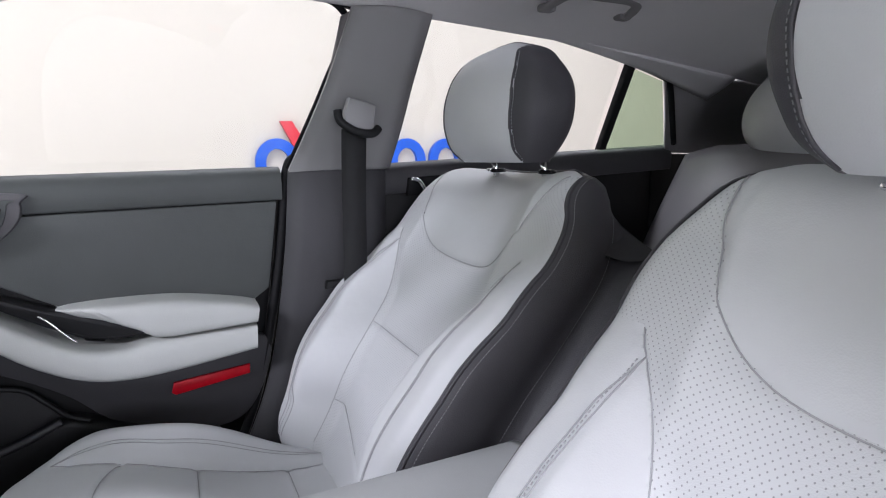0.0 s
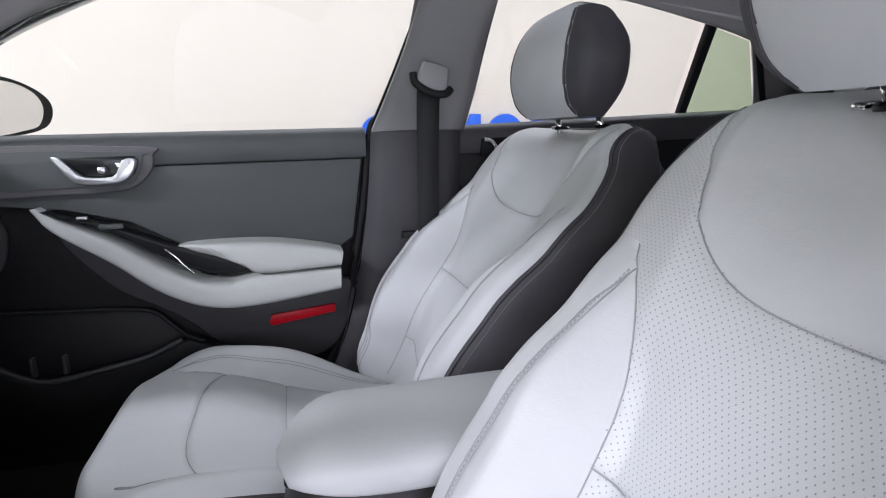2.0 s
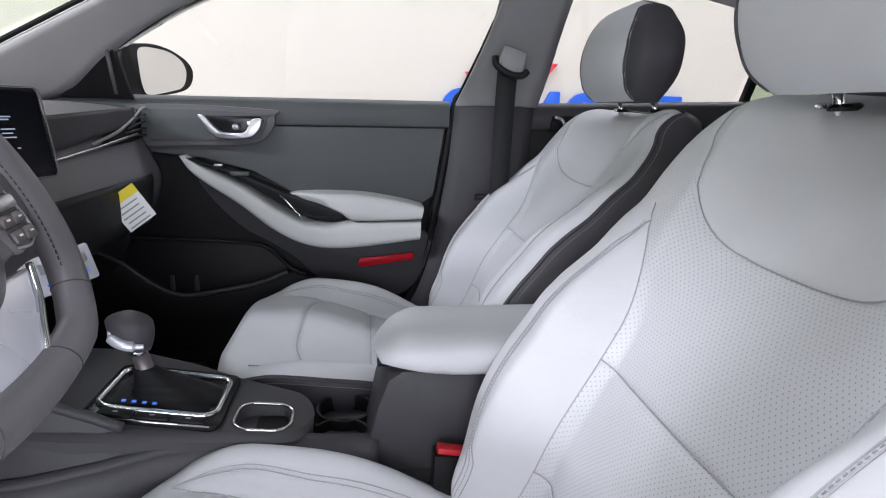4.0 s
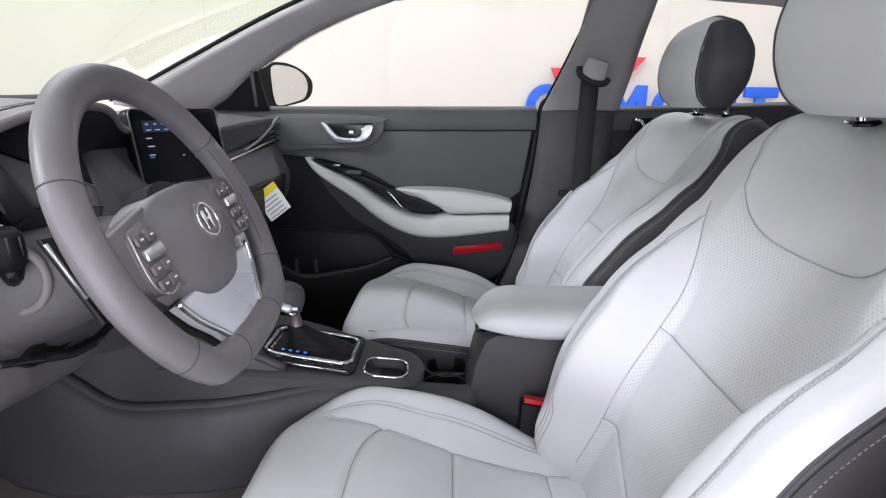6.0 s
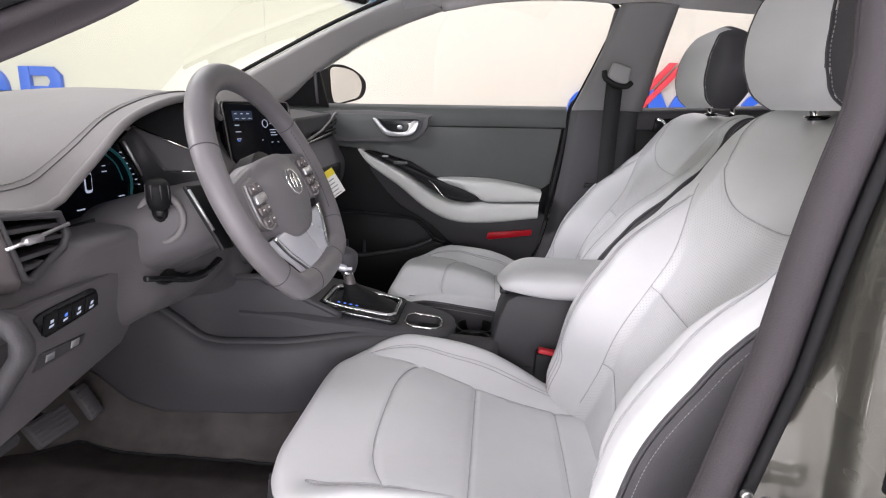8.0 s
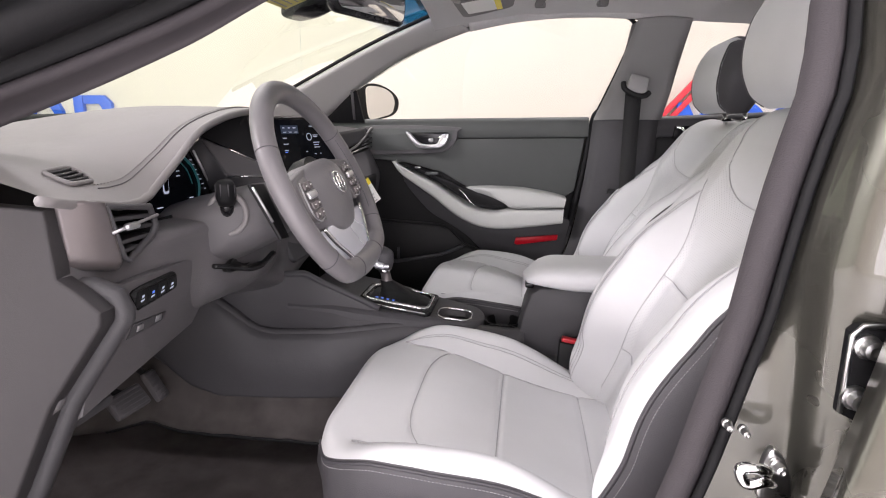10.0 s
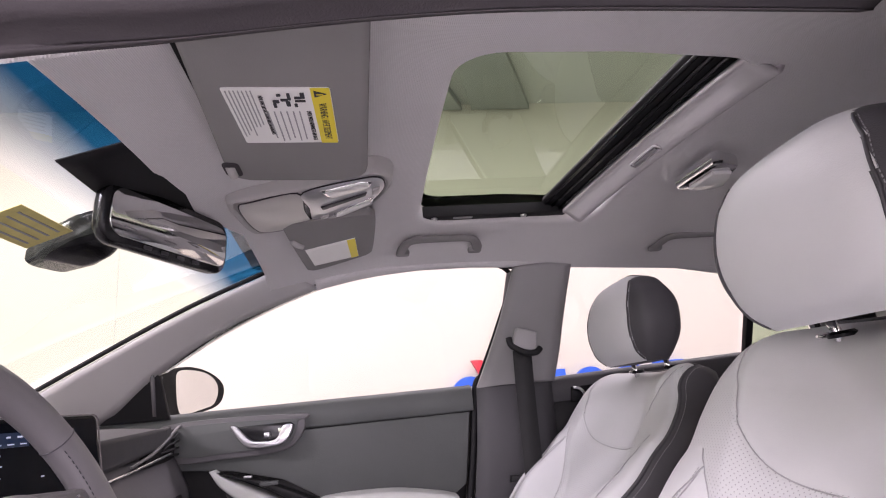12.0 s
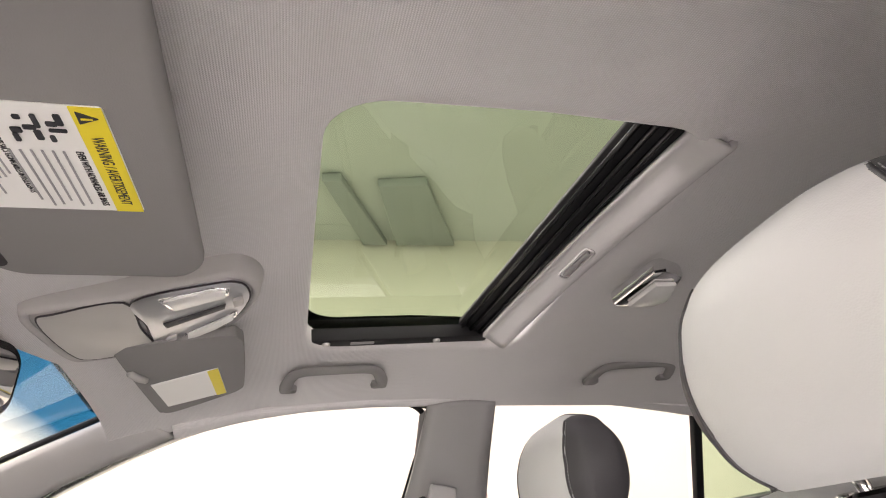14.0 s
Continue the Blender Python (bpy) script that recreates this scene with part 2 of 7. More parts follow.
# ---- mesh helpers ----
def mesh_from(verts, faces, smooth=True):
    me = bpy.data.meshes.new("mesh")
    me.from_pydata([tuple(map(float, v)) for v in verts], [], faces)
    me.update()
    if smooth:
        me.polygons.foreach_set("use_smooth", [True] * len(me.polygons))
    return me


def outward(me):
    bm = bmesh.new()
    bm.from_mesh(me)
    bmesh.ops.remove_doubles(bm, verts=bm.verts, dist=1e-6)
    bmesh.ops.recalc_face_normals(bm, faces=bm.faces)
    bm.to_mesh(me)
    bm.free()
    return me


def part(name, me, material, parent=None, label=""):
    """One mesh object under a thing or under a part."""
    if isinstance(me, bmesh.types.BMesh):
        data = bpy.data.meshes.new("mesh")
        me.to_mesh(data)
        me.free()
        me = data
    if len(me.materials) == 0:
        me.materials.append(material)
    ob = new(name, me)
    if parent is not None:
        ob.parent = parent
    if label:
        ob["label"] = label
    return ob


def thing(name, label, category, group="", kind="", at=(0, 0, 0)):
    ob = new(name)
    ob.empty_display_size = 0.05
    ob.location = at
    return tagged(ob, label, category, group, kind)


def single(name, me, material, label, category, group="", kind=""):
    return tagged(part(name, me, material), label, category, group, kind)


def shifted(me, m):
    me.transform(m)
    return me


def spline(pts, n=12, closed=False):
    """Smooth polyline through the points (Catmull-Rom)."""
    p = [np.array(q, float) for q in pts]
    out, k = [], len(p)
    for i in range(k if closed else k - 1):
        a, b, c, d = (p[(i - 1) % k], p[i], p[(i + 1) % k], p[(i + 2) % k]) if closed else (p[max(i - 1, 0)], p[i], p[i + 1], p[min(i + 2, k - 1)])
        for j in range(n):
            t = j / n
            out.append(0.5 * (2 * b + (c - a) * t + (2 * a - 5 * b + 4 * c - d) * t * t + (3 * b - a - 3 * c + d) * t ** 3))
    if not closed:
        out.append(p[-1])
    return out


def tube(pts, r, sides=8, closed=False, flat=1.0):
    """A round rod along the points; flat below 1 squeezes it."""
    pts = [np.array(q, float) for q in pts]
    n = len(pts)
    verts, faces = [], []
    up = None
    for i in range(n):
        a, b = (pts[(i - 1) % n], pts[(i + 1) % n]) if closed else (pts[max(i - 1, 0)], pts[min(i + 1, n - 1)])
        t = b - a
        t = t / (np.linalg.norm(t) + 1e-12)
        if up is None:
            up = np.array((0, 0, 1.0)) if abs(t[2]) < 0.9 else np.array((1.0, 0, 0))
        s = np.cross(t, up)
        s = s / (np.linalg.norm(s) + 1e-12)
        up = np.cross(s, t)
        rr = r[i] if isinstance(r, (list, tuple)) else r
        for k in range(sides):
            w = 2 * math.pi * k / sides
            verts.append(pts[i] + rr * (math.cos(w) * s + flat * math.sin(w) * up))
    for i in range(n if closed else n - 1):
        for k in range(sides):
            a, b = i * sides, ((i + 1) % n) * sides
            faces.append((a + k, a + (k + 1) % sides, b + (k + 1) % sides, b + k))
    if not closed:
        faces.append(tuple(range(sides - 1, -1, -1)))
        faces.append(tuple((n - 1) * sides + k for k in range(sides)))
    return mesh_from(verts, faces)


def loft(rings, closed=True, caps=True, smooth=True):
    """A skin over rings of equal length."""
    k = len(rings[0])
    verts = [v for r in rings for v in r]
    faces = []
    for i in range(len(rings) - 1):
        for j in range(k if closed else k - 1):
            a, b = i * k, (i + 1) * k
            faces.append((a + j, a + (j + 1) % k, b + (j + 1) % k, b + j))
    if caps and closed:
        faces.append(tuple(range(k - 1, -1, -1)))
        faces.append(tuple((len(rings) - 1) * k + j for j in range(k)))
    return outward(mesh_from(verts, faces, smooth))


def sheet(fn, nu, nv, thick=0.0, uv=None):
    """A surface fn(u, v), u and v from 0 to 1, with thickness along its normals if asked for."""
    pts = np.array([[fn(i / nu, j / nv) for j in range(nv + 1)] for i in range(nu + 1)], float)
    verts = list(pts.reshape(-1, 3))
    w = nv + 1
    faces = [(i * w + j, (i + 1) * w + j, (i + 1) * w + j + 1, i * w + j + 1) for i in range(nu) for j in range(nv)]
    if thick:
        du, dv = np.gradient(pts, axis=0), np.gradient(pts, axis=1)
        nn = np.cross(du, dv)
        nn /= np.linalg.norm(nn, axis=2, keepdims=True) + 1e-12
        base = len(verts)
        verts += list((pts - nn * thick).reshape(-1, 3))
        faces += [(base + b, base + a, base + d, base + c) for a, b, c, d in list(faces)]
        edge = [(i, 0) for i in range(nu + 1)] + [(nu, j) for j in range(1, nv + 1)] + [(i, nv) for i in range(nu - 1, -1, -1)] + [(0, j) for j in range(nv - 1, 0, -1)]
        ids = [i * w + j for i, j in edge]
        for a, b in zip(ids, ids[1:] + ids[:1]):
            faces.append((b, a, base + a, base + b))
    me = mesh_from(verts, faces)
    if uv:
        lay = me.uv_layers.new(name="UVMap")
        where = [uv(i / nu, j / nv) for i in range(nu + 1) for j in range(nv + 1)]
        for loop in me.loops:
            lay.data[loop.index].uv = where[loop.vertex_index % len(where)]
    return me


def prism(outline, axis, lo, hi, bevel=0.0, seg=2, taper=1.0):
    """A plate with that outline (pairs), extruded along axis from lo to hi, with rounded edges."""
    def at(p, d):
        a, b = p
        return {"x": (d, a, b), "y": (a, d, b), "z": (a, b, d)}[axis]
    c = np.mean(np.array(outline, float), axis=0)
    bm = bmesh.new()
    lo_v = [bm.verts.new(at(p, lo)) for p in outline]
    hi_v = [bm.verts.new(at(tuple(c + (np.array(p) - c) * taper), hi)) for p in outline]
    bm.faces.new(lo_v[::-1])
    bm.faces.new(hi_v)
    n = len(outline)
    for i in range(n):
        bm.faces.new((lo_v[i], lo_v[(i + 1) % n], hi_v[(i + 1) % n], hi_v[i]))
    bmesh.ops.recalc_face_normals(bm, faces=bm.faces)
    if bevel:
        flat_edges = [e for e in bm.edges if abs((e.verts[0].co - e.verts[1].co)["xyz".index(axis)]) < 1e-7]
        bmesh.ops.bevel(bm, geom=flat_edges, offset=bevel, segments=seg, profile=0.5, affect="EDGES", clamp_overlap=True)
    for f in bm.faces:
        f.smooth = True
    me = bpy.data.meshes.new("mesh")
    bm.to_mesh(me)
    bm.free()
    return soft_edges(me)


def soft_edges(me, angle=40):
    """Smooth shading that stays sharp at true corners."""
    bm = bmesh.new()
    bm.from_mesh(me)
    for e in bm.edges:
        if len(e.link_faces) == 2 and e.calc_face_angle(0) > radians(angle):
            e.smooth = False
    for f in bm.faces:
        f.smooth = True
    bm.to_mesh(me)
    bm.free()
    return me


def box(cx, cy, cz, sx, sy, sz, bevel=0.0, seg=2):
    bm = bmesh.new()
    bmesh.ops.create_cube(bm, size=1)
    for v in bm.verts:
        v.co = (cx + v.co.x * sx, cy + v.co.y * sy, cz + v.co.z * sz)
    if bevel:
        bmesh.ops.bevel(bm, geom=bm.edges[:], offset=bevel, segments=seg, profile=0.5, affect="EDGES", clamp_overlap=True)
    me = bpy.data.meshes.new("mesh")
    bm.to_mesh(me)
    bm.free()
    return soft_edges(me)


def rrect(w, h, r, n=5):
    """A rounded rectangle round the origin."""
    out = []
    for cx, cy, a in ((w / 2 - r, h / 2 - r, 0), (-w / 2 + r, h / 2 - r, 90), (-w / 2 + r, -h / 2 + r, 180), (w / 2 - r, -h / 2 + r, 270)):
        for k in range(n + 1):
            t = radians(a + 90 * k / n)
            out.append((cx + r * math.cos(t), cy + r * math.sin(t)))
    return out


def lathe(profile, sides=24, axis="z", at=(0, 0, 0)):
    """A turned solid from (radius, height) pairs."""
    rings = []
    for r, h in profile:
        ring = []
        for k in range(sides):
            w = 2 * math.pi * k / sides
            c, s = r * math.cos(w), r * math.sin(w)
            p = {"z": (c, s, h), "x": (h, c, s), "y": (c, h, s)}[axis]
            ring.append((p[0] + at[0], p[1] + at[1], p[2] + at[2]))
        rings.append(ring)
    return soft_edges(loft(rings))


def stitches(pts, step, length, r):
    """A row of short threads along a line."""
    pts = [np.array(p, float) for p in pts]
    run = [0.0]
    for a, b in zip(pts, pts[1:]):
        run.append(run[-1] + float(np.linalg.norm(b - a)))
    def at(d):
        i = min(max(int(np.searchsorted(run, d)) - 1, 0), len(pts) - 2)
        f = (d - run[i]) / max(run[i + 1] - run[i], 1e-9)
        return pts[i] + (pts[i + 1] - pts[i]) * f
    verts, faces = [], []
    d = step / 2
    while d + length < run[-1]:
        a, b = at(d), at(d + length)
        t = (b - a) / (np.linalg.norm(b - a) + 1e-12)
        s = np.cross(t, (0.3, 0.5, 0.8))
        s /= np.linalg.norm(s)
        q = np.cross(t, s)
        k = len(verts)
        for p in (a, b):
            verts += [p + r * s, p + r * q, p - r * s, p - r * q]
        faces += [(k, k + 1, k + 5, k + 4), (k + 1, k + 2, k + 6, k + 5), (k + 2, k + 3, k + 7, k + 6), (k + 3, k, k + 4, k + 7), (k + 3, k + 2, k + 1, k), (k + 4, k + 5, k + 6, k + 7)]
        d += step
    return mesh_from(verts, faces)


def smooth01(t):
    t = min(1.0, max(0.0, t))
    return t * t * (3 - 2 * t)


def table(x, rows):
    """Straight-line reading of a small table of (x, value)."""
    return float(np.interp(x, [r[0] for r in rows], [r[1] for r in rows]))


def curve_reader(rows):
    """Smooth reading of a small table."""
    xs = np.array([r[0] for r in rows], float)
    ys = np.array([r[1] for r in rows], float)
    d = np.gradient(ys, xs)
    def read(x):
        x = min(max(x, xs[0]), xs[-1])
        i = min(max(int(np.searchsorted(xs, x)) - 1, 0), len(xs) - 2)
        h = xs[i + 1] - xs[i]
        t = (x - xs[i]) / h
        return float((2 * t ** 3 - 3 * t ** 2 + 1) * ys[i] + (t ** 3 - 2 * t ** 2 + t) * h * d[i] + (-2 * t ** 3 + 3 * t ** 2) * ys[i + 1] + (t ** 3 - t ** 2) * h * d[i + 1])
    return read


# ---- the showroom ----
YW, XW = 4.5, -7.0
single("floor", box(-0.5, -0.5, -0.05, 13.6, 11.0, 0.1), FLOORM, "polished grey showroom floor under the car", "floor", kind="structure")
single("wall_right", box(-0.5, YW + 0.1, 2.4, 12.9, 0.2, 4.8), WALL, "plain warm white showroom wall with raised letters", "wall", kind="structure")
single("wall_front", box(XW - 0.1, -0.5, 2.4, 0.2, 10.2, 4.8), WALLGREEN, "plain pale showroom wall ahead of the car", "wall", kind="structure")
# unseen wall; its opening is made up to go with the side fill lamp
left_wall = thing("wall_left", "unseen warm white wall with an opening for the added fill lamp", "wall", kind="structure")
for cx, cz, sx, sz in ((-4.7, 2.4, 4.6, 4.8), (4.7, 2.4, 2.2, 4.8), (0.6, 0.05, 6.0, 0.1), (0.6, 3.45, 6.0, 2.7)):
    part("wall_piece", box(cx, -5.6, cz, sx, 0.2, sz), WALL, left_wall)
for cx in (-2.4, -0.4, 1.6, 3.6):
    part("window_post", box(cx, -5.6, 1.10, 0.06, 0.10, 2.0, 0.004), BEAM, left_wall)
single("wall_back", box(5.9, -0.5, 2.4, 0.2, 10.2, 4.8), WALL, "plain warm white showroom wall behind the car", "wall", kind="structure")
single("ceiling", box(-0.5, -0.5, 4.05, 13.0, 10.4, 0.1), CEIL, "white showroom ceiling", "ceiling", kind="structure")
single("wall_joint", box(-1.95, YW - 0.001, 2.0, 0.005, 0.006, 4.0), CEIL, "thin upright joint between wall boards", "trim", kind="structure")
# flat duct boards under the ceiling beside the wall
for pts in ([(0.61, 3.35), (0.77, 3.34), (1.32, 4.44), (1.08, 4.44)], [(1.09, 3.41), (1.51, 3.35), (2.04, 4.44), (1.42, 4.44)]):
    single("ceiling_beam", prism(pts, "z", 3.90, 3.99, 0.01), BEAM, "grey painted slanting beam under the ceiling", "beam", "ceiling beams", "structure")


def ring_sign(cx, cz, w, h, bar):
    out = [(cx + w / 2 * math.cos(t), cz + h / 2 * math.sin(t)) for t in np.linspace(0, 2 * math.pi, 40, endpoint=False)]
    inn = [(cx + (w / 2 - bar) * math.cos(t), cz + (h / 2 - bar) * math.sin(t)) for t in np.linspace(0, 2 * math.pi, 40, endpoint=False)]
    rings = [[(a, d, b) for a, b in o] for o, d in ((out, 0.0), (out, -0.05), (inn, -0.05), (inn, 0.0), (out, 0.0))]
    return soft_edges(loft(rings, caps=False))


SIGN_Z, SIGN_H = 1.02, 0.40
side_sign = thing("wall_sign", "large blue raised letter shapes with a red stroke on the wall", "sign")
part("blue_shape", shifted(ring_sign(1.13, SIGN_Z, 0.36, SIGN_H, 0.085), pose(0, YW - 0.002, 0)), SIGNBLUE, side_sign)
for k, cx in enumerate((2.28, 2.68)):
    part("blue_shape", shifted(ring_sign(cx, SIGN_Z, 0.36, SIGN_H, 0.085), pose(0, YW - 0.002, 0)), SIGNBLUE, side_sign)
part("blue_shape", prism([(1.68, 0.82), (1.77, 0.82), (1.77, 1.07), (1.86, 0.90), (1.95, 1.07), (1.95, 0.82), (2.04, 0.82), (2.04, 1.22), (1.95, 1.22), (1.86, 1.05), (1.77, 1.22), (1.68, 1.22)], "y", YW - 0.052, YW - 0.002, 0.004), SIGNBLUE, side_sign)
part("blue_shape", prism([(2.92, 1.13), (3.22, 1.13), (3.22, 1.22), (2.92, 1.22)], "y", YW - 0.052, YW - 0.002, 0.004), SIGNBLUE, side_sign)
part("blue_shape", prism([(3.02, 0.82), (3.11, 0.82), (3.11, 1.12), (3.02, 1.12)], "y", YW - 0.052, YW - 0.002, 0.004), SIGNBLUE, side_sign)
part("red_shape", prism([(1.16, 1.36), (1.26, 1.36), (1.41, 1.10), (1.45, 0.94), (1.37, 0.94)], "y", YW - 0.062, YW - 0.012, 0.004), SIGNRED, side_sign, "red stroke")
for dx in (0.0, 0.10):
    part("red_shape", prism([(1.40 + dx, 0.96), (1.46 + dx, 0.96), (1.90 + dx, 1.46), (1.83 + dx, 1.46)], "y", YW - 0.062, YW - 0.012, 0.004), SIGNRED, side_sign, "red stroke")
front_sign = thing("front_wall_sign", "large blue raised letter shapes further along the wall", "sign")
part("blue_shape", shifted(ring_sign(-4.87, SIGN_Z + 0.04, 0.46, 0.46, 0.10), pose(0, YW - 0.002, 0)), SIGNBLUE, front_sign)
part("blue_shape", shifted(ring_sign(-5.45, SIGN_Z + 0.04, 0.46, 0.46, 0.10), pose(0, YW - 0.002, 0)), SIGNBLUE, front_sign)
part("blue_shape", prism([(-4.50, 0.83), (-4.39, 0.83), (-4.39, 1.29), (-4.50, 1.29)], "y", YW - 0.052, YW - 0.002, 0.004), SIGNBLUE, front_sign)
part("blue_shape", prism([(-4.38, 1.20), (-4.20, 1.20), (-4.17, 1.15), (-4.20, 1.10), (-4.38, 1.10), (-4.38, 1.00), (-4.14, 1.00), (-4.06, 1.08), (-4.06, 1.21), (-4.14, 1.29), (-4.38, 1.29)], "y", YW - 0.052, YW - 0.002, 0.004), SIGNBLUE, front_sign)

# ---- car body ----
def lean(z):
    """Half width of the side windows' plane at a height."""
    return 0.72 - 0.68 * max(0.0, z - 1.03)


def roof_z(x, y):
    """Height of the roof lining."""
    z = 1.378 - 0.16 * y * y - 0.9 * max(0.0, abs(y) - 0.40) ** 2
    z -= 0.065 * max(0.0, x - 0.55) + 0.05 * max(0.0, x - 1.2)
    z -= 0.30 * max(0.0, 0.30 - x) ** 1.6
    return z


# floor pan, sills and closing panels
body = thing("car_body", "dark grey metallic car body around the cabin", "car body", kind="structure")
part("floor_carpet", sheet(lambda u, v: (-0.95 + 2.6 * u, -0.74 + 1.48 * v, 0.25 + 0.004 * noise.noise((u * 40, v * 30, 0)) + (0.30 * smooth01((0.14 - u) / 0.14))), 90, 50, 0.02), CARPET, body, "dark grey carpet on the floor")
for sgn in (-1, 1):
    part("sill", prism([(-0.95, 0.22), (1.6, 0.22), (1.6, 0.36), (-0.60, 0.36), (-0.95, 0.55)], "y", sgn * 0.72, sgn * 0.86, 0.015), PAINT, body)
    part("sill_plate", prism([(-0.45, 0.35), (0.45, 0.35), (0.45, 0.385), (-0.45, 0.385)], "y", sgn * 0.69, sgn * 0.80, 0.008), TRIMLO, body)
part("firewall", box(-1.0, 0, 0.62, 0.06, 1.6, 0.80, 0.01), TRIMLO, body)
part("rear_bulkhead", box(1.98, 0, 0.62, 0.06, 1.5, 0.74, 0.01), TRIMLO, body)


def strip(rows_a, rows_b, thick, n=10):
    """A bowed band between two edge lines."""
    a, b = spline(rows_a, n), spline(rows_b, n)
    m = len(a) - 1
    def fn(u, v):
        i = min(int(round(u * m)), m)
        p = a[i] + (b[i] - a[i]) * v
        bow = 0.010 * math.sin(math.pi * v)
        return p + np.array((0, -math.copysign(bow, p[1]), bow * 0.3))
    return sheet(fn, m, 6, thick)


WIN_TOP = [(-0.40, 1.045), (-0.376, 1.070), (-0.24, 1.143), (-0.065, 1.235), (0.11, 1.293), (0.27, 1.319), (0.45, 1.328), (0.56, 1.325), (0.603, 1.308), (0.614, 1.281)]
A_IN = [(-0.66, 0.655, 1.040), (-0.546, 0.623, 1.085), (-0.398, 0.579, 1.149), (-0.16, 0.520, 1.252), (0.055, 0.500, 1.338)]
for sgn in (1, -1):
    # front pillar trim between windscreen and door window
    a_out = [(-0.50, sgn * 0.735, 1.000), (-0.376, sgn * lean(1.045), 1.045), (-0.24, sgn * lean(1.143), 1.143), (-0.065, sgn * lean(1.235), 1.235), (0.13, sgn * lean(1.297), 1.297)]
    a_in = [(x, sgn * y, z) for x, y, z in A_IN]
    if sgn < 0:
        a_in = [(-0.66, -0.690, 0.890), (-0.304, -0.620, 1.027), (-0.11, -0.590, 1.106), (0.02, -0.562, 1.175), (0.15, -0.545, 1.207), (0.27, -0.537, 1.228), (0.39, -0.528, 1.242), (0.62, -0.515, 1.252)]
        a_out = [(-0.66, -0.735, 0.930), (-0.304, -0.665, 1.056), (-0.11, -0.630, 1.132), (0.02, -0.600, 1.194), (0.15, -0.584, 1.216), (0.27, -0.576, 1.236), (0.39, -0.568, 1.250), (0.62, -0.555, 1.260)]
    if sgn < 0:
        part("pillar_reveal", strip(a_out, [(-0.66, -0.755, 0.965), (-0.35, -0.705, 1.080), (-0.12, -0.672, 1.168), (0.02, -0.645, 1.225), (0.15, -0.630, 1.260), (0.27, -0.620, 1.280), (0.39, -0.612, 1.292), (0.62, -0.60, 1.300)], -0.006), RUBBER, body, "black rubber reveal")
    # same light grey trim both sides; the left's shade is put into a darker colour
    part("front_pillar_trim", strip(a_in, a_out, 0.012 * sgn), CONSOLEGREY if sgn > 0 else SEALGREY, body, "grey pillar trim")
    if sgn < 0:
        crest = [(0.02, -0.562, 1.175), (0.15, -0.545, 1.207), (0.27, -0.537, 1.228), (0.39, -0.528, 1.242), (0.62, -0.515, 1.252)]
        part("rail_lining", strip(crest, [(x, -0.462, roof_z(x, 0.462) + 0.004) for x, y, z in crest], -0.006), CLOTH, body, "grey cloth inside the roof rail")
    # rail between windows and roof lining
    top = [(x, sgn * (lean(z) + 0.002), z) for x, z in ((0.13, 1.297), (0.27, 1.319), (0.45, 1.328), (0.60, 1.322), (0.76, 1.320), (0.93, 1.311), (1.07, 1.296), (1.276, 1.263), (1.42, 1.234), (1.56, 1.20))]
    inn = [(x, sgn * 0.524, max(roof_z(x, 0.524), z) + 0.006) for x, y, z in top]
    part("roof_rail_trim", strip(inn, top, 0.012 * sgn, 6), CLOTH, body, "grey cloth over the roof rail")
    # outer roof rail and pillar skins
    out_rail = [(-0.62, sgn * 0.80, 1.02), (-0.40, sgn * 0.745, 1.10), (-0.08, sgn * 0.66, 1.265), (0.25, sgn * 0.61, 1.365), (0.75, sgn * 0.59, 1.385), (1.3, sgn * 0.60, 1.31), (1.75, sgn * 0.62, 1.16)]
    if sgn < 0:
        out_rail = [(-0.70, -0.80, 0.98), (-0.40, -0.770, 1.10), (-0.20, -0.735, 1.185), (-0.02, -0.690, 1.262), (0.14, -0.640, 1.330), (0.40, -0.60, 1.370), (0.75, -0.59, 1.385), (1.3, -0.60, 1.31), (1.75, -0.62, 1.16)]
    part("outer_rail", tube(spline(out_rail, 8), 0.034, 10), PAINT, body)
    seal = [(-0.47, sgn * 0.752, 1.04), (-0.376, sgn * 0.715, 1.085), (-0.24, sgn * 0.668, 1.160), (-0.065, sgn * 0.605, 1.252), (0.11, sgn * 0.560, 1.312), (0.30, sgn * 0.545, 1.340), (0.50, sgn * 0.540, 1.345), (0.62, sgn * 0.545, 1.325)]
    if sgn < 0:
        seal = [(-0.66, -0.755, 0.965), (-0.35, -0.705, 1.080), (-0.12, -0.672, 1.168), (0.02, -0.638, 1.232), (0.14, -0.588, 1.305), (0.30, -0.555, 1.335), (0.50, -0.545, 1.345), (0.62, -0.548, 1.325)]
    part("door_seal", tube(spline(seal, 8), 0.013 if sgn > 0 else 0.028, 10), RUBBER, body, "black rubber door seal")

# roof skin, with the opening for the glass panel
def ring_sheet(inner, outer, zf, k, rise=0.0):
    rings = []
    for i in range(k + 1):
        f = i / k
        rings.append([(a[0] + (b[0] - a[0]) * f, a[1] + (b[1] - a[1]) * f, zf(a[0] + (b[0] - a[0]) * f, a[1] + (b[1] - a[1]) * f)) for a, b in zip(inner, outer)])
    return rings


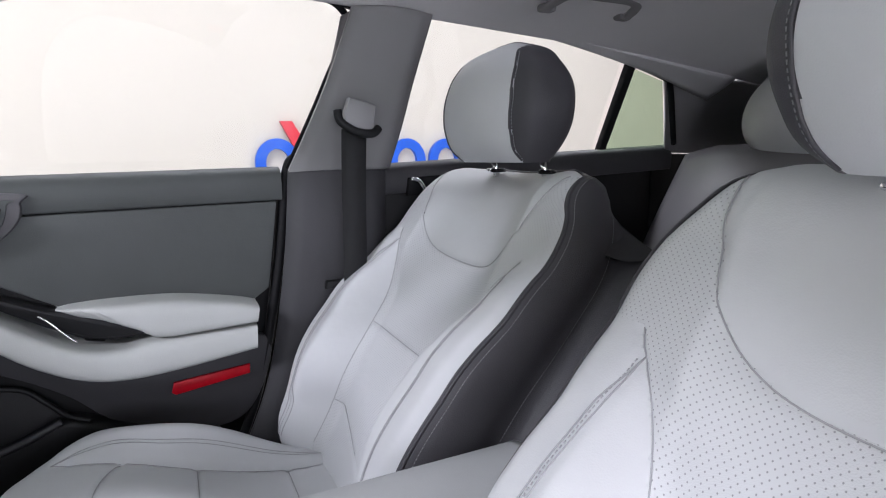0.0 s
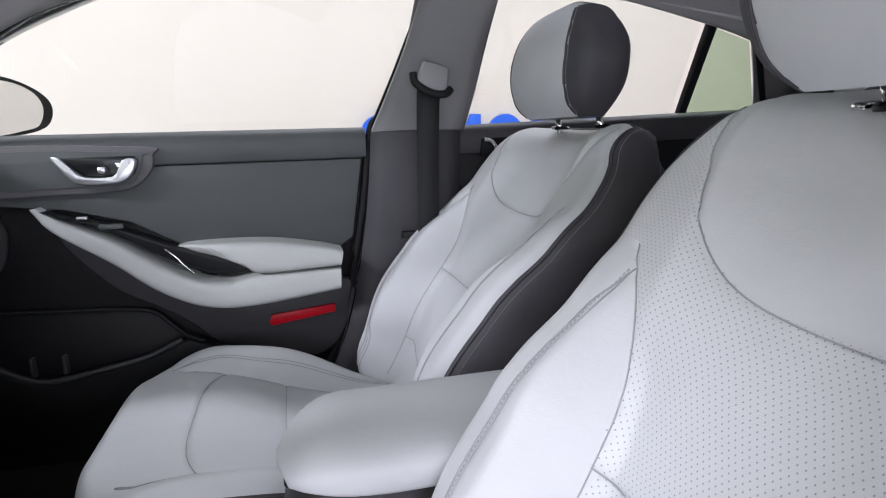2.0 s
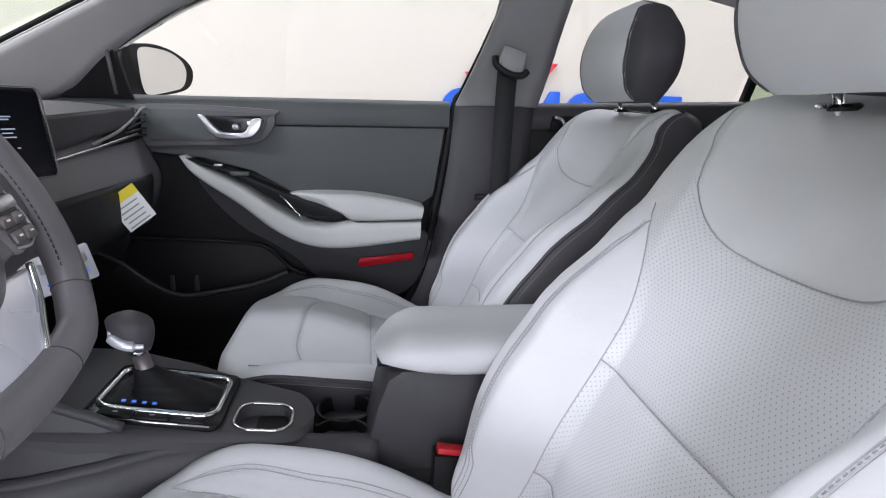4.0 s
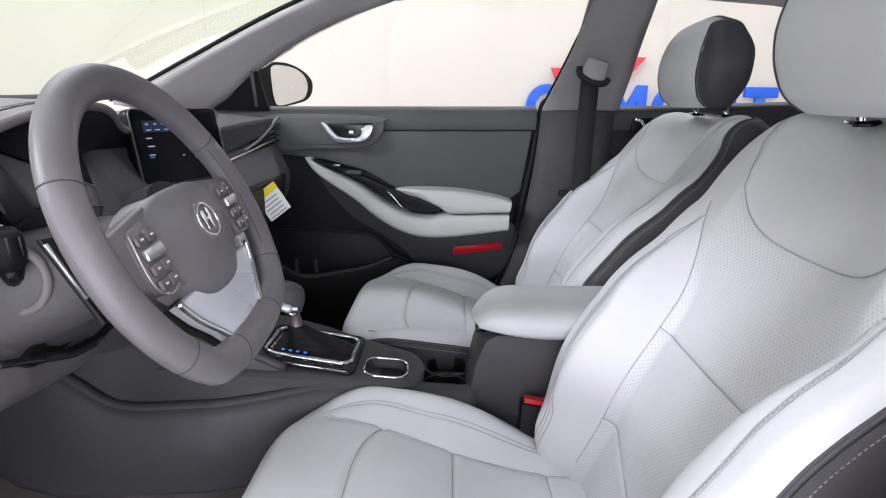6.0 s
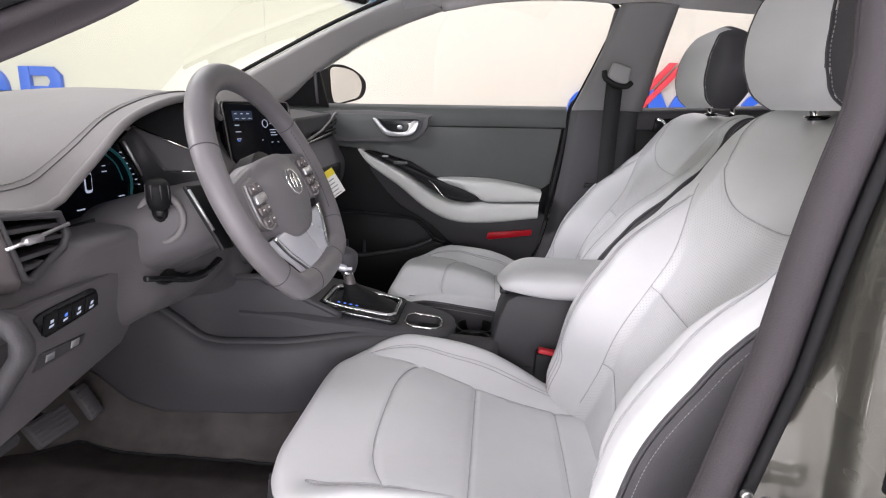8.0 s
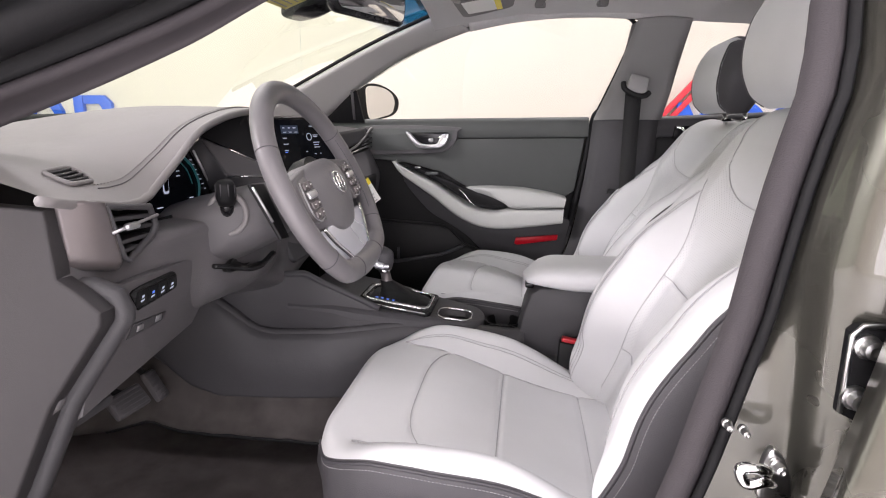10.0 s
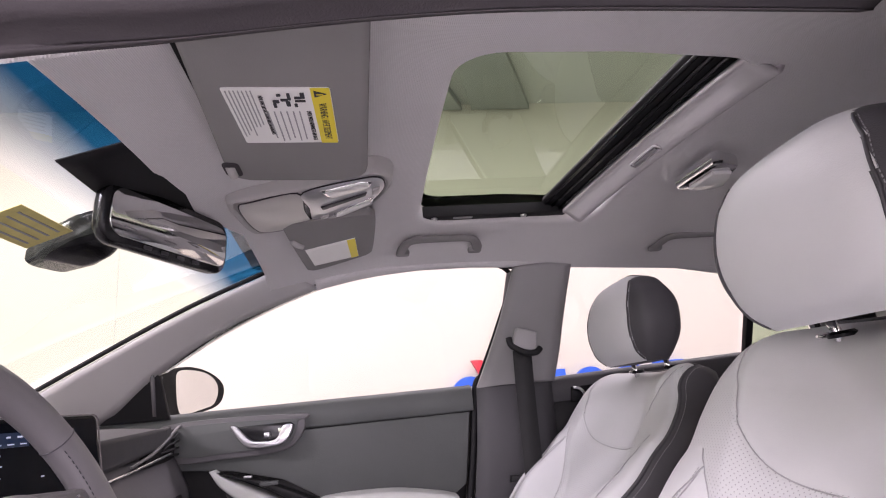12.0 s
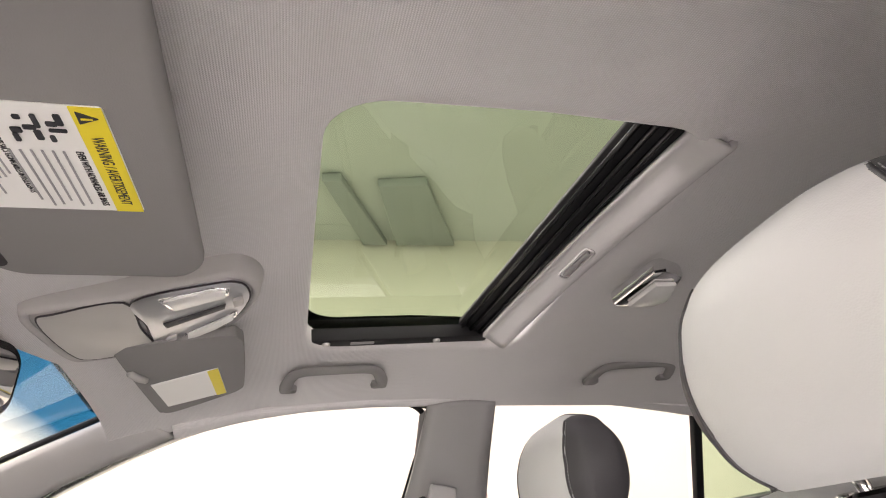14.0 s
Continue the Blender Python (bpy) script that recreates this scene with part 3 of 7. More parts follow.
SUN_X0, SUN_X1, SUN_Y = 0.362, 0.735, 0.298
def loop_of(x0, x1, y1, r, ne=14, nc=7):
    """A rounded rectangle as a closed loop with evenly split sides."""
    out, cx = [], 0.5 * (x0 + x1)
    hw, hh = 0.5 * (x1 - x0) - r, y1 - r
    corners = ((hw, hh, 0), (-hw, hh, 90), (-hw, -hh, 180), (hw, -hh, 270))
    for k, (ax, ay, a) in enumerate(corners):
        arc = [(cx + ax + r * math.cos(radians(a + 90 * q / nc)), ay + r * math.sin(radians(a + 90 * q / nc))) for q in range(nc + 1)]
        bx, by, b2 = corners[(k + 1) % 4]
        nxt = (cx + bx + r * math.cos(radians(b2)), by + r * math.sin(radians(b2)))
        out += arc + [tuple(np.array(arc[-1]) + (np.array(nxt) - np.array(arc[-1])) * q / ne) for q in range(1, ne)]
    return out


hole = loop_of(SUN_X0, SUN_X1, SUN_Y, 0.055)
grow = loop_of(SUN_X0 - 0.007, SUN_X1 + 0.007, SUN_Y + 0.007, 0.062)
lining_out = [(x + (0.050 * smooth01((y - 0.08) / 0.14) if x < 0.2 else 0), y) for x, y in loop_of(-0.022, 1.78, 0.528, 0.012)]
lip = [[(x, y, roof_z(x, y) + dz) for x, y in hole] for dz in (0.03, 0.012, 0.004)]
rings = lip + [[(x, y, roof_z(x, y)) for x, y in grow]] + ring_sheet(grow, lining_out, roof_z, 26)[1:]
single("headliner", loft(rings, caps=False), CLOTH, "light grey knitted cloth roof lining around the sunroof", "headliner", kind="structure")
skin_out = loop_of(-0.02, 1.80, 0.585, 0.05)
corner_fill = [[(x, y, roof_z(x, 0.8 * y) + 0.055) for x, y in r] for r in (hole, [(0.5 * (a[0] + c[0]), 0.5 * (a[1] + c[1])) for a, c in zip(hole, skin_out)], skin_out)]
part("roof_skin", loft(corner_fill, caps=False), PAINT, body)

# windscreen with its blue shade band at the top
def screen_point(u, v):
    x = -0.90 + 0.955 * v
    z = 1.005 + 0.345 * v ** 0.93
    half = 0.74 - 0.19 * v
    y = half * (2 * u - 1)
    return (x - 0.02 + 0.06 * (y / half) ** 2 * (1 - v), y, z - 0.01 * (y / half) ** 2 * v)
windscreen = thing("windscreen", "raked clear windscreen with a blue shade band", "windscreen", kind="structure")
glass_pane = part("pane", sheet(lambda u, v: screen_point(u, v * 0.82), 24, 20), WSGLASS, windscreen)
band_pane = part("shade_band", sheet(lambda u, v: screen_point(u, 0.82 + 0.18 * v), 24, 4), TINT, windscreen, "blue tinted shade band")
part("black_border", tube([tuple(np.array(screen_point(u, 0.0)) + np.array((0.0, 0, 0.010 + 0.03 * screen_point(u, 0.0)[1]))) for u in np.linspace(0, 1, 20)], 0.020, 8), RUBBER, windscreen)
part("black_frit", sheet(lambda u, v: tuple(np.array(screen_point(0.335 + 0.29 * u, 0.865 + 0.13 * v)) + np.array((0, 0, -0.003))), 12, 6, 0.002), RUBBER, windscreen, "black printed patch behind the mirror")
for ob in (glass_pane, band_pane):
    ob.visible_shadow = False
part("cowl", box(-1.02, 0, 0.985, 0.30, 1.5, 0.05, 0.015), RUBBER, body, "black cowl below the windscreen")
part("screen_edge", tube([p + np.array((-0.006, -0.004, 0.003)) for p in spline(A_IN, 6)], 0.0055, 6), RUBBER, windscreen)
part("screen_edge", tube([tuple(np.array(screen_point(0.02, v)) + np.array((0, 0, -0.004))) for v in np.linspace(0.02, 1, 14)], 0.007, 6), RUBBER, windscreen)

# right side: front door
door = thing("front_door", "closed front door with dark trim and light grey armrest", "car door")
door_out = [(-0.50, 0.36), (0.30, 0.36), (0.385, 0.44), (0.430, 0.55), (0.458, 0.65), (0.492, 0.85), (0.512, 1.02), (0.505, 1.028), (-0.50, 1.015)]
part("door_panel", prism(door_out, "y", 0.735, 0.84, 0.012), TRIMLO, door)
part("outer_skin", prism([(-0.52, 0.30), (0.44, 0.30), (0.56, 0.7), (0.60, 1.02), (-0.52, 1.0)], "y", 0.842, 0.875, 0.012), PAINT, door)


def belt_roll(x0, x1, y0, z0, z1, k=20, wide=0.115):
    """The padded upper edge of a door."""
    rings = []
    for i in range(k + 1):
        f = i / k
        x, z = x0 + (x1 - x0) * f, z0 + (z1 - z0) * f
        rings.append([(x, y0 + a, z + b) for a, b in ((0.115, -0.005), (0.03, 0.002), (0.012, -0.003), (0.003, -0.012), (0.000, -0.030), (0.0025, -0.061), (0.005, -0.0645), (0.04, -0.066), (0.115, -0.066))])
    return soft_edges(loft(rings), 60)


part("upper_roll", belt_roll(-0.45, 0.512, 0.714, 1.027, 1.041), DOORTRIM, door)
mid = [(-0.30, 0.905), (-0.10, 0.885), (0.02, 0.855), (0.12, 0.80), (0.44, 0.775), (0.476, 0.80), (0.501, 0.974), (-0.30, 0.961)]
part("middle_panel", prism(mid, "y", 0.7175, 0.745, 0.003), DOORTRIM, door, "dark grey smooth insert")
pod = [(-0.262, 0.919), (-0.10, 0.916), (-0.005, 0.919), (0.043, 0.930), (0.072, 0.960), (0.078, 0.990), (0.060, 1.008), (-0.262, 1.005)]
part("handle_bezel", prism([tuple(q) for q in spline(pod, 5, closed=True)], "y", 0.704, 0.735, 0.008), DASHLOW, door, "grey satin bezel round the handle")
part("handle_inlay", prism([tuple(q) for q in spline([(-0.235, 0.931), (-0.062, 0.930), (0.026, 0.933), (0.050, 0.954), (0.060, 0.988), (0.048, 0.997), (-0.235, 0.997)], 5, closed=True)], "y", 0.7005, 0.712, 0.003), DOORTRIM, door)
part("handle_cup", prism([(-0.098, 0.988), (0.044, 0.990), (0.053, 0.982), (0.044, 0.955), (0.022, 0.942), (-0.05, 0.938)], "y", 0.697, 0.705, 0.003), GLOSSBLACK, door, "black recess")
pull = part("door_handle", prism([tuple(q) for q in spline([(-0.096, 0.987), (-0.084, 0.988), (-0.062, 0.966), (-0.042, 0.9515), (-0.004, 0.9495), (0.014, 0.956), (0.028, 0.983), (0.051, 0.982), (0.042, 0.955), (0.023, 0.940), (-0.002, 0.936), (-0.040, 0.936), (-0.066, 0.946)], 3, closed=True)], "y", 0.676, 0.694, 0.004, 2), SATIN, door, "satin chrome inner handle")
part("lever", box(0.028, 0.686, 0.968, 0.026, 0.016, 0.022, 0.005), CHROME, pull)
part("lock_knob", box(-0.010, 0.682, 0.964, 0.016, 0.016, 0.013, 0.005), SATIN, pull)

# armrest: a light band that sweeps down from the front, and a padded rest above its rear part
band = spline([(-0.150, 0.890), (-0.112, 0.845), (-0.005, 0.776), (0.080, 0.712), (0.164, 0.675), (0.267, 0.671), (0.438, 0.694)], 6)
band_top = spline([(0.440, 0.744), (0.266, 0.737), (0.215, 0.728), (0.150, 0.735), (0.080, 0.770), (-0.003, 0.822), (-0.100, 0.868), (-0.138, 0.893)], 6)
def swept_band(lower, upper, y_in, y_out, k=14, n=40, square=0.20):
    lo = [lower[int(round(i * (len(lower) - 1) / n))] for i in range(n + 1)]
    up = [upper[len(upper) - 1 - int(round(i * (len(upper) - 1) / n))] for i in range(n + 1)]
    rings = []
    for i in range(n + 1):
        f = i / n
        depth = (y_out - y_in) * (0.35 + 0.65 * smooth01(f * 2.2))
        ring = []
        c, h = 0.5 * (np.array(lo[i]) + np.array(up[i])), 0.5 * (np.array(up[i]) - np.array(lo[i]))
        for j in range(2 * k):
            w = math.pi * (j / (2 * k - 1)) - math.pi / 2
            q = c + h * math.copysign(abs(math.sin(w)) ** 0.62, math.sin(w))
            ring.append((q[0], y_out - depth * abs(math.cos(w)) ** square, q[1]))
        ring += [(up[i][0], y_out + 0.03, up[i][1]), (lo[i][0], y_out + 0.03, lo[i][1])]
        rings.append(ring)
    return soft_edges(loft(rings), 70)


part("armrest_band", swept_band(band, band_top, 0.645, 0.715), ARMLEATHER, door, "light grey padded band")
pad_low = spline([(0.106, 0.798), (0.180, 0.782), (0.235, 0.762), (0.268, 0.742), (0.330, 0.742), (0.440, 0.748)], 6)
pad_top = spline([(0.446, 0.780), (0.40, 0.792), (0.300, 0.808), (0.200, 0.811), (0.130, 0.808), (0.104, 0.802)], 6)
part("armrest_pad", swept_band(pad_low, pad_top, 0.640, 0.715), ARMLEATHER, door, "light grey leather armrest pad")
part("switch_panel", prism([(-0.130, 0.886), (-0.06, 0.862), (0.0, 0.836), (0.10, 0.776), (0.17, 0.748), (0.25, 0.745), (0.20, 0.790), (0.10, 0.806), (-0.02, 0.858)], "y", 0.680, 0.725, 0.004), TRIMLO, door, "black switch panel")
part("window_switch", box(-0.005, 0.676, 0.853, 0.045, 0.012, 0.010, 0.003), DOORTRIM, door)
part("window_switch", box(-0.055, 0.678, 0.872, 0.020, 0.010, 0.006, 0.002), SATIN, door)
part("trim_line", tube(spline([(0.088, 0.678, 0.800), (0.105, 0.676, 0.786), (0.125, 0.676, 0.762), (0.140, 0.677, 0.746)], 5), 0.0022, 6), CHROME, door, "thin chrome strip")
part("lower_panel", prism([tuple(q) for q in spline([(-0.116, 0.835), (-0.028, 0.722), (0.06, 0.668), (0.116, 0.630), (0.19, 0.565), (0.30, 0.528), (0.40, 0.530), (0.454, 0.60), (0.462, 0.70), (0.30, 0.71), (0.10, 0.75), (-0.02, 0.83)], 5, closed=True)], "y", 0.7185, 0.745, 0.004), TRIM, door, "dark grey panel below the armrest")
part("reflector", prism([(0.280, 0.611), (0.288, 0.606), (0.427, 0.627), (0.428, 0.646), (0.285, 0.631)], "y", 0.712, 0.728, 0.002), RED, door, "red reflector strip")
part("map_pocket", prism([tuple(p) for p in spline([(-0.43, 0.690), (-0.317, 0.628), (-0.234, 0.563), (-0.162, 0.533), (-0.070, 0.546), (0.024, 0.565), (0.100, 0.597), (0.150, 0.586), (0.250, 0.548), (0.36, 0.52), (0.34, 0.44), (0.10, 0.38), (-0.43, 0.38)], 5)], "y", 0.692, 0.75, 0.012, 3), TRIMLO, door, "dark moulded door pocket")
part("pocket_back", prism([(-0.40, 0.52), (0.12, 0.55), (0.104, 0.602), (0.03, 0.662), (-0.10, 0.672), (-0.36, 0.69)], "y", 0.729, 0.738, 0.002), TRIMLO, door)
part("pocket_rim", tube(spline([(-0.33, 0.722, 0.684), (-0.1, 0.722, 0.674), (0.03, 0.720, 0.664), (0.075, 0.714, 0.634), (0.108, 0.702, 0.606), (0.145, 0.696, 0.592)], 8), 0.005, 8), TRIMLO, door)
part("pocket_lip", tube(spline([(-0.40, 0.694, 0.668), (-0.317, 0.694, 0.630), (-0.234, 0.694, 0.565), (-0.162, 0.694, 0.535), (-0.070, 0.694, 0.548), (0.024, 0.694, 0.567), (0.100, 0.694, 0.599)], 8), 0.006, 8), TRIM, door, "rounded pocket lip")
for x in (-0.135, -0.195):
    part("pocket_rib", prism([(x - 0.004, 0.54), (x + 0.004, 0.54), (x + 0.003, 0.580), (x - 0.003, 0.580)], "y", 0.712, 0.732, 0.002), TRIM, door)
win = part("window_pane", prism([(x, z) for x, z in WIN_TOP] + [(0.527, 1.03), (-0.40, 1.01)], "y", 0, 0.004), GLASS, door, "clear side window")
for v in win.data.vertices:
    v.co.y = lean(v.co.z) + 0.03 + v.co.y
win.visible_shadow = False
wtop = [(x, lean(z) + 0.012, z) for x, z in WIN_TOP[1:]] + [(0.59, lean(1.21) + 0.012, 1.21), (0.567, lean(1.143) + 0.012, 1.143), (0.527, lean(1.037) + 0.012, 1.037)]
part("window_frame", tube(spline(wtop, 6), 0.006, 8), RUBBER, door, "black window frame")
part("rear_frame", strip([(0.598, lean(1.30) + 0.004, 1.30), (0.585, lean(1.2) + 0.004, 1.20), (0.560, lean(1.11) + 0.004, 1.11), (0.532, lean(1.035) + 0.004, 1.035)], [(0.625, lean(1.30) + 0.002, 1.30), (0.610, lean(1.2) + 0.002, 1.20), (0.588, lean(1.11) + 0.002, 1.11), (0.556, lean(1.035) + 0.002, 1.035)], 0.01), DASH, door)
def on_lean(me):
    """Lay a plate against the leaning side."""
    for vert in me.vertices:
        vert.co.y += lean(vert.co.z) - 0.016
    return me
cover = part("mirror_triangle", on_lean(prism([(-0.410, 1.020), (-0.377, 1.046), (-0.365, 1.072), (-0.335, 1.102), (-0.306, 1.122), (-0.268, 1.139), (-0.255, 1.141), (-0.248, 1.020)], "y", 0.0, 0.020, 0.004)), RUBBER, door, "black corner cover")
part("cover_rib", on_lean(tube([(-0.267, 0.0, 1.139), (-0.281, 0.0, 1.030)], 0.0055, 8)), DASHLOW, cover, "grey upright rib")

mirror = thing("door_mirror", "black door mirror outside the window", "mirror")
RIM = spline([(-0.118, 0.050), (-0.046, 0.066), (0.016, 0.063), (0.080, 0.041), (0.113, 0.011), (0.107, -0.027), (0.076, -0.050), (0.009, -0.064), (-0.059, -0.073), (-0.122, -0.060), (-0.128, 0.0)], 5, closed=True)
FACE = spline([(-0.074, 0.050), (-0.020, 0.056), (0.033, 0.048), (0.070, 0.028), (0.083, -0.003), (0.067, -0.038), (0.028, -0.051), (-0.050, -0.064), (-0.070, -0.044), (-0.077, 0.004)], 5, closed=True)
part("shell", soft_edges(loft([[(d, a * f, b * f) for a, b in RIM] for d, f in ((0.004, 0.93), (0.004, 0.97), (-0.004, 1.0), (-0.02, 1.0), (-0.05, 0.93), (-0.08, 0.75), (-0.10, 0.40))]), 50), TRIMLO, mirror)
part("mirror_glass", soft_edges(loft([[(d, a, b) for a, b in FACE] for d in (0.003, 0.007)])), MIRROR, mirror, "mirror glass")
part("foot", tube([(-0.01, -0.20, -0.045), (-0.02, -0.12, -0.04), (-0.03, -0.05, -0.03)], 0.026, 10, flat=0.7), TRIMLO, mirror)
mirror.matrix_world = pose(-0.250, 0.925, 1.097, 0, 0, -28)

# right side: centre pillar with its belt
pillar = thing("centre_pillar", "centre pillar, light grey above and dark below", "pillar", kind="structure")
part("upper_trim", strip([(0.524, 0.708, 1.035), (0.556, 0.652, 1.12), (0.586, 0.592, 1.21), (0.612, 0.520, 1.315)], [(0.732, 0.702, 1.040), (0.741, 0.648, 1.12), (0.747, 0.590, 1.21), (0.757, 0.520, 1.315)], 0.012), PILLAR, pillar, "light grey upper trim")
part("lower_trim", strip([(0.32, 0.735, 0.30), (0.40, 0.725, 0.45), (0.465, 0.715, 0.62), (0.506, 0.708, 0.85), (0.524, 0.708, 1.035)], [(0.66, 0.735, 0.30), (0.70, 0.725, 0.45), (0.715, 0.715, 0.62), (0.720, 0.710, 0.85), (0.724, 0.705, 1.040)], 0.012), TRIM, pillar, "dark grey lower trim")
part("seal", tube(spline([(0.545, 0.728, 1.06), (0.525, 0.730, 1.03), (0.500, 0.728, 0.85), (0.460, 0.728, 0.65), (0.425, 0.732, 0.53), (0.37, 0.735, 0.42), (0.30, 0.738, 0.37)], 6), 0.010, 8), RUBBER, pillar)
belt = thing("seat_belt", "dark seat belt hanging from its pillar loop", "seat belt", "seat belts")
part("belt_guide", prism([(0.600, 1.116), (0.655, 1.106), (0.662, 1.152), (0.640, 1.160), (0.612, 1.166), (0.604, 1.145)], "y", 0.552, 0.578, 0.006), PILLAR, belt, "grey height adjuster")
part("d_ring", tube(spline([(0.588, 0.550, 1.142), (0.592, 0.546, 1.122), (0.622, 0.545, 1.104), (0.650, 0.546, 1.102), (0.664, 0.550, 1.112)], 6), 0.008, 8), TRIMLO, belt, "black belt loop")
part("webbing", sheet(lambda u, v: (0.597 + 0.047 * u + 0.012 * (1 - v), 0.560 + 0.085 * (1 - v) - 0.004 * math.sin(6 * v), 0.70 + 0.41 * v), 2, 14, 0.0015), WEB, belt)
part("lower_slot", prism([(0.575, 0.80), (0.655, 0.80), (0.652, 0.815), (0.578, 0.815)], "y", 0.640, 0.66, 0.003), TRIMLO, belt)
part("latch_tongue", prism([(0.588, 0.745), (0.640, 0.745), (0.648, 0.79), (0.580, 0.79)], "y", 0.634, 0.640, 0.001), STEEL, belt, "steel latch tongue")

# right side: rear door and quarter
rear_door = thing("rear_door", "closed dark grey rear door with chrome handle", "car door")
part("door_panel", prism([(0.728, 0.36), (1.22, 0.36), (1.42, 0.60), (1.52, 0.80), (1.56, 1.06), (0.728, 1.02)], "y", 0.722, 0.84, 0.012), TRIMLO, rear_door)
part("outer_skin", prism([(0.62, 0.30), (1.20, 0.30), (1.50, 0.75), (1.60, 1.06), (0.62, 1.02)], "y", 0.842, 0.872, 0.012), PAINT, rear_door)
part("upper_roll", belt_roll(0.728, 1.56, 0.704, 1.043, 1.080), TRIM, rear_door)
part("handle_bezel", prism([(0.775, 0.975), (0.87, 0.978), (0.865, 1.018), (0.78, 1.014)], "y", 0.694, 0.71, 0.004), GLOSSBLACK, rear_door)
part("door_handle", tube(spline([(0.782, 0.688, 1.012), (0.80, 0.684, 1.006), (0.815, 0.682, 0.985), (0.84, 0.684, 0.982)], 6), 0.005, 8), CHROME, rear_door, "chrome inner handle")
for nm, poly in (("window_pane", [(0.726, 1.03), (0.736, 1.27), (0.752, 1.308), (0.775, 1.318), (0.93, 1.310), (1.07, 1.295), (1.262, 1.264), (1.292, 1.06)]), ("quarter_pane", [(1.318, 1.06), (1.29, 1.258), (1.415, 1.232), (1.54, 1.075)])):
    w = part(nm, prism(poly, "y", 0, 0.004), GLASS if nm == "window_pane" else QUARTER, rear_door, "clear side window")
    for v in w.data.vertices:
        v.co.y += lean(v.co.z) + 0.025
    w.visible_shadow = False
part("window_frame", tube(spline([(0.724, lean(1.05) + 0.008, 1.05), (0.733, lean(1.15) + 0.008, 1.15), (0.738, lean(1.27) + 0.008, 1.27), (0.755, lean(1.308) + 0.008, 1.308), (0.785, lean(1.318) + 0.008, 1.318), (0.93, lean(1.311) + 0.008, 1.311), (1.07, lean(1.296) + 0.008, 1.296), (1.276, lean(1.263) + 0.008, 1.263), (1.405, lean(1.236) + 0.008, 1.236), (1.43, lean(1.222) + 0.008, 1.222), (1.55, lean(1.085) + 0.008, 1.085)], 6), 0.0075, 8), RUBBER, rear_door)
divider = part("window_divider", prism([(1.298, 1.07), (1.318, 1.07), (1.290, 1.262), (1.268, 1.264)], "y", 0, 0.022, 0.003), RUBBER, rear_door, "black upright divider")
for v in divider.data.vertices:
    v.co.y += lean(v.co.z) - 0.002

quarter = thing("rear_pillar", "grey moulded rear pillar trim beside the rear seat", "pillar", kind="structure")
for sgn in (1, -1):
    part("pillar_trim", strip([(1.412, sgn * (lean(1.23) + 0.014), 1.240), (1.478, sgn * (lean(1.15) + 0.014), 1.155), (1.545, sgn * 0.715, 1.06)], [(1.95, sgn * 0.50, 1.21), (1.95, sgn * 0.56, 1.12), (1.95, sgn * 0.60, 1.04)], 0.012 * sgn), PILLAR, quarter)
for sgn in (1, -1):
    part("quarter_panel", prism([(1.50, 0.42), (2.00, 0.42), (2.00, 1.05), (1.56, 1.058), (1.50, 1.05)], "y", sgn * 0.715, sgn * 0.745, 0.006), TRIMLO, quarter, "black side panel below the pillar trim")
part("shelf_panel", box(1.78, 0, 1.035, 0.42, 1.28, 0.03, 0.008), TRIMLO, quarter)
part("hatch_trim", sheet(lambda u, v: (1.76 + 0.22 * v, -0.6 + 1.2 * u, 1.26 - 0.22 * v), 12, 6, 0.012), PILLAR, quarter)
part("hatch_band", box(1.955, 0, 1.11, 0.04, 1.1, 0.14, 0.01), TRIMLO, quarter)

# left side: centre pillar seen from outside, with seals, striker and rear door hinge
left = thing("left_centre_pillar", "bare painted centre pillar of the open doorway", "pillar", kind="structure")
def edge_x(z):
    return table(z, ((0.30, 0.30), (0.42, 0.375), (0.55, 0.432), (0.70, 0.474), (0.85, 0.508), (0.95, 0.522), (1.02, 0.536), (1.12, 0.560), (1.30, 0.625)))
def left_y(z):
    return -(0.725 - 0.66 * max(0.0, z - 1.06))
def left_rings(profile, z0, z1, n=26):
    rings = []
    for i in range(n + 1):
        z = z0 + (z1 - z0) * i / n
        rings.append([(edge_x(z) + a, left_y(z) + b, z) for a, b in profile])
    return rings
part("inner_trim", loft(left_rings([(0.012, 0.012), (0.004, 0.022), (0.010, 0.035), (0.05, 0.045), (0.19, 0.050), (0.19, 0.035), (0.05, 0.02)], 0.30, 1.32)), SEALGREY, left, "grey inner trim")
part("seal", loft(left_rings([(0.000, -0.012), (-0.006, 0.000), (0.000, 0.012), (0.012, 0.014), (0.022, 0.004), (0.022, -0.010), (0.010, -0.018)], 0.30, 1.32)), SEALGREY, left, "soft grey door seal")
part("seal_lip", loft(left_rings([(0.020, -0.016), (0.024, -0.004), (0.030, -0.004), (0.032, -0.014), (0.026, -0.022)], 0.30, 1.32)), RUBBER, left, "black seal lip")
def ridge_x(z):
    return table(z, ((0.24, 0.110), (0.60, 0.098), (0.70, 0.086), (0.78, 0.066), (0.84, 0.050), (0.90, 0.040), (0.98, 0.037), (1.34, 0.038)))
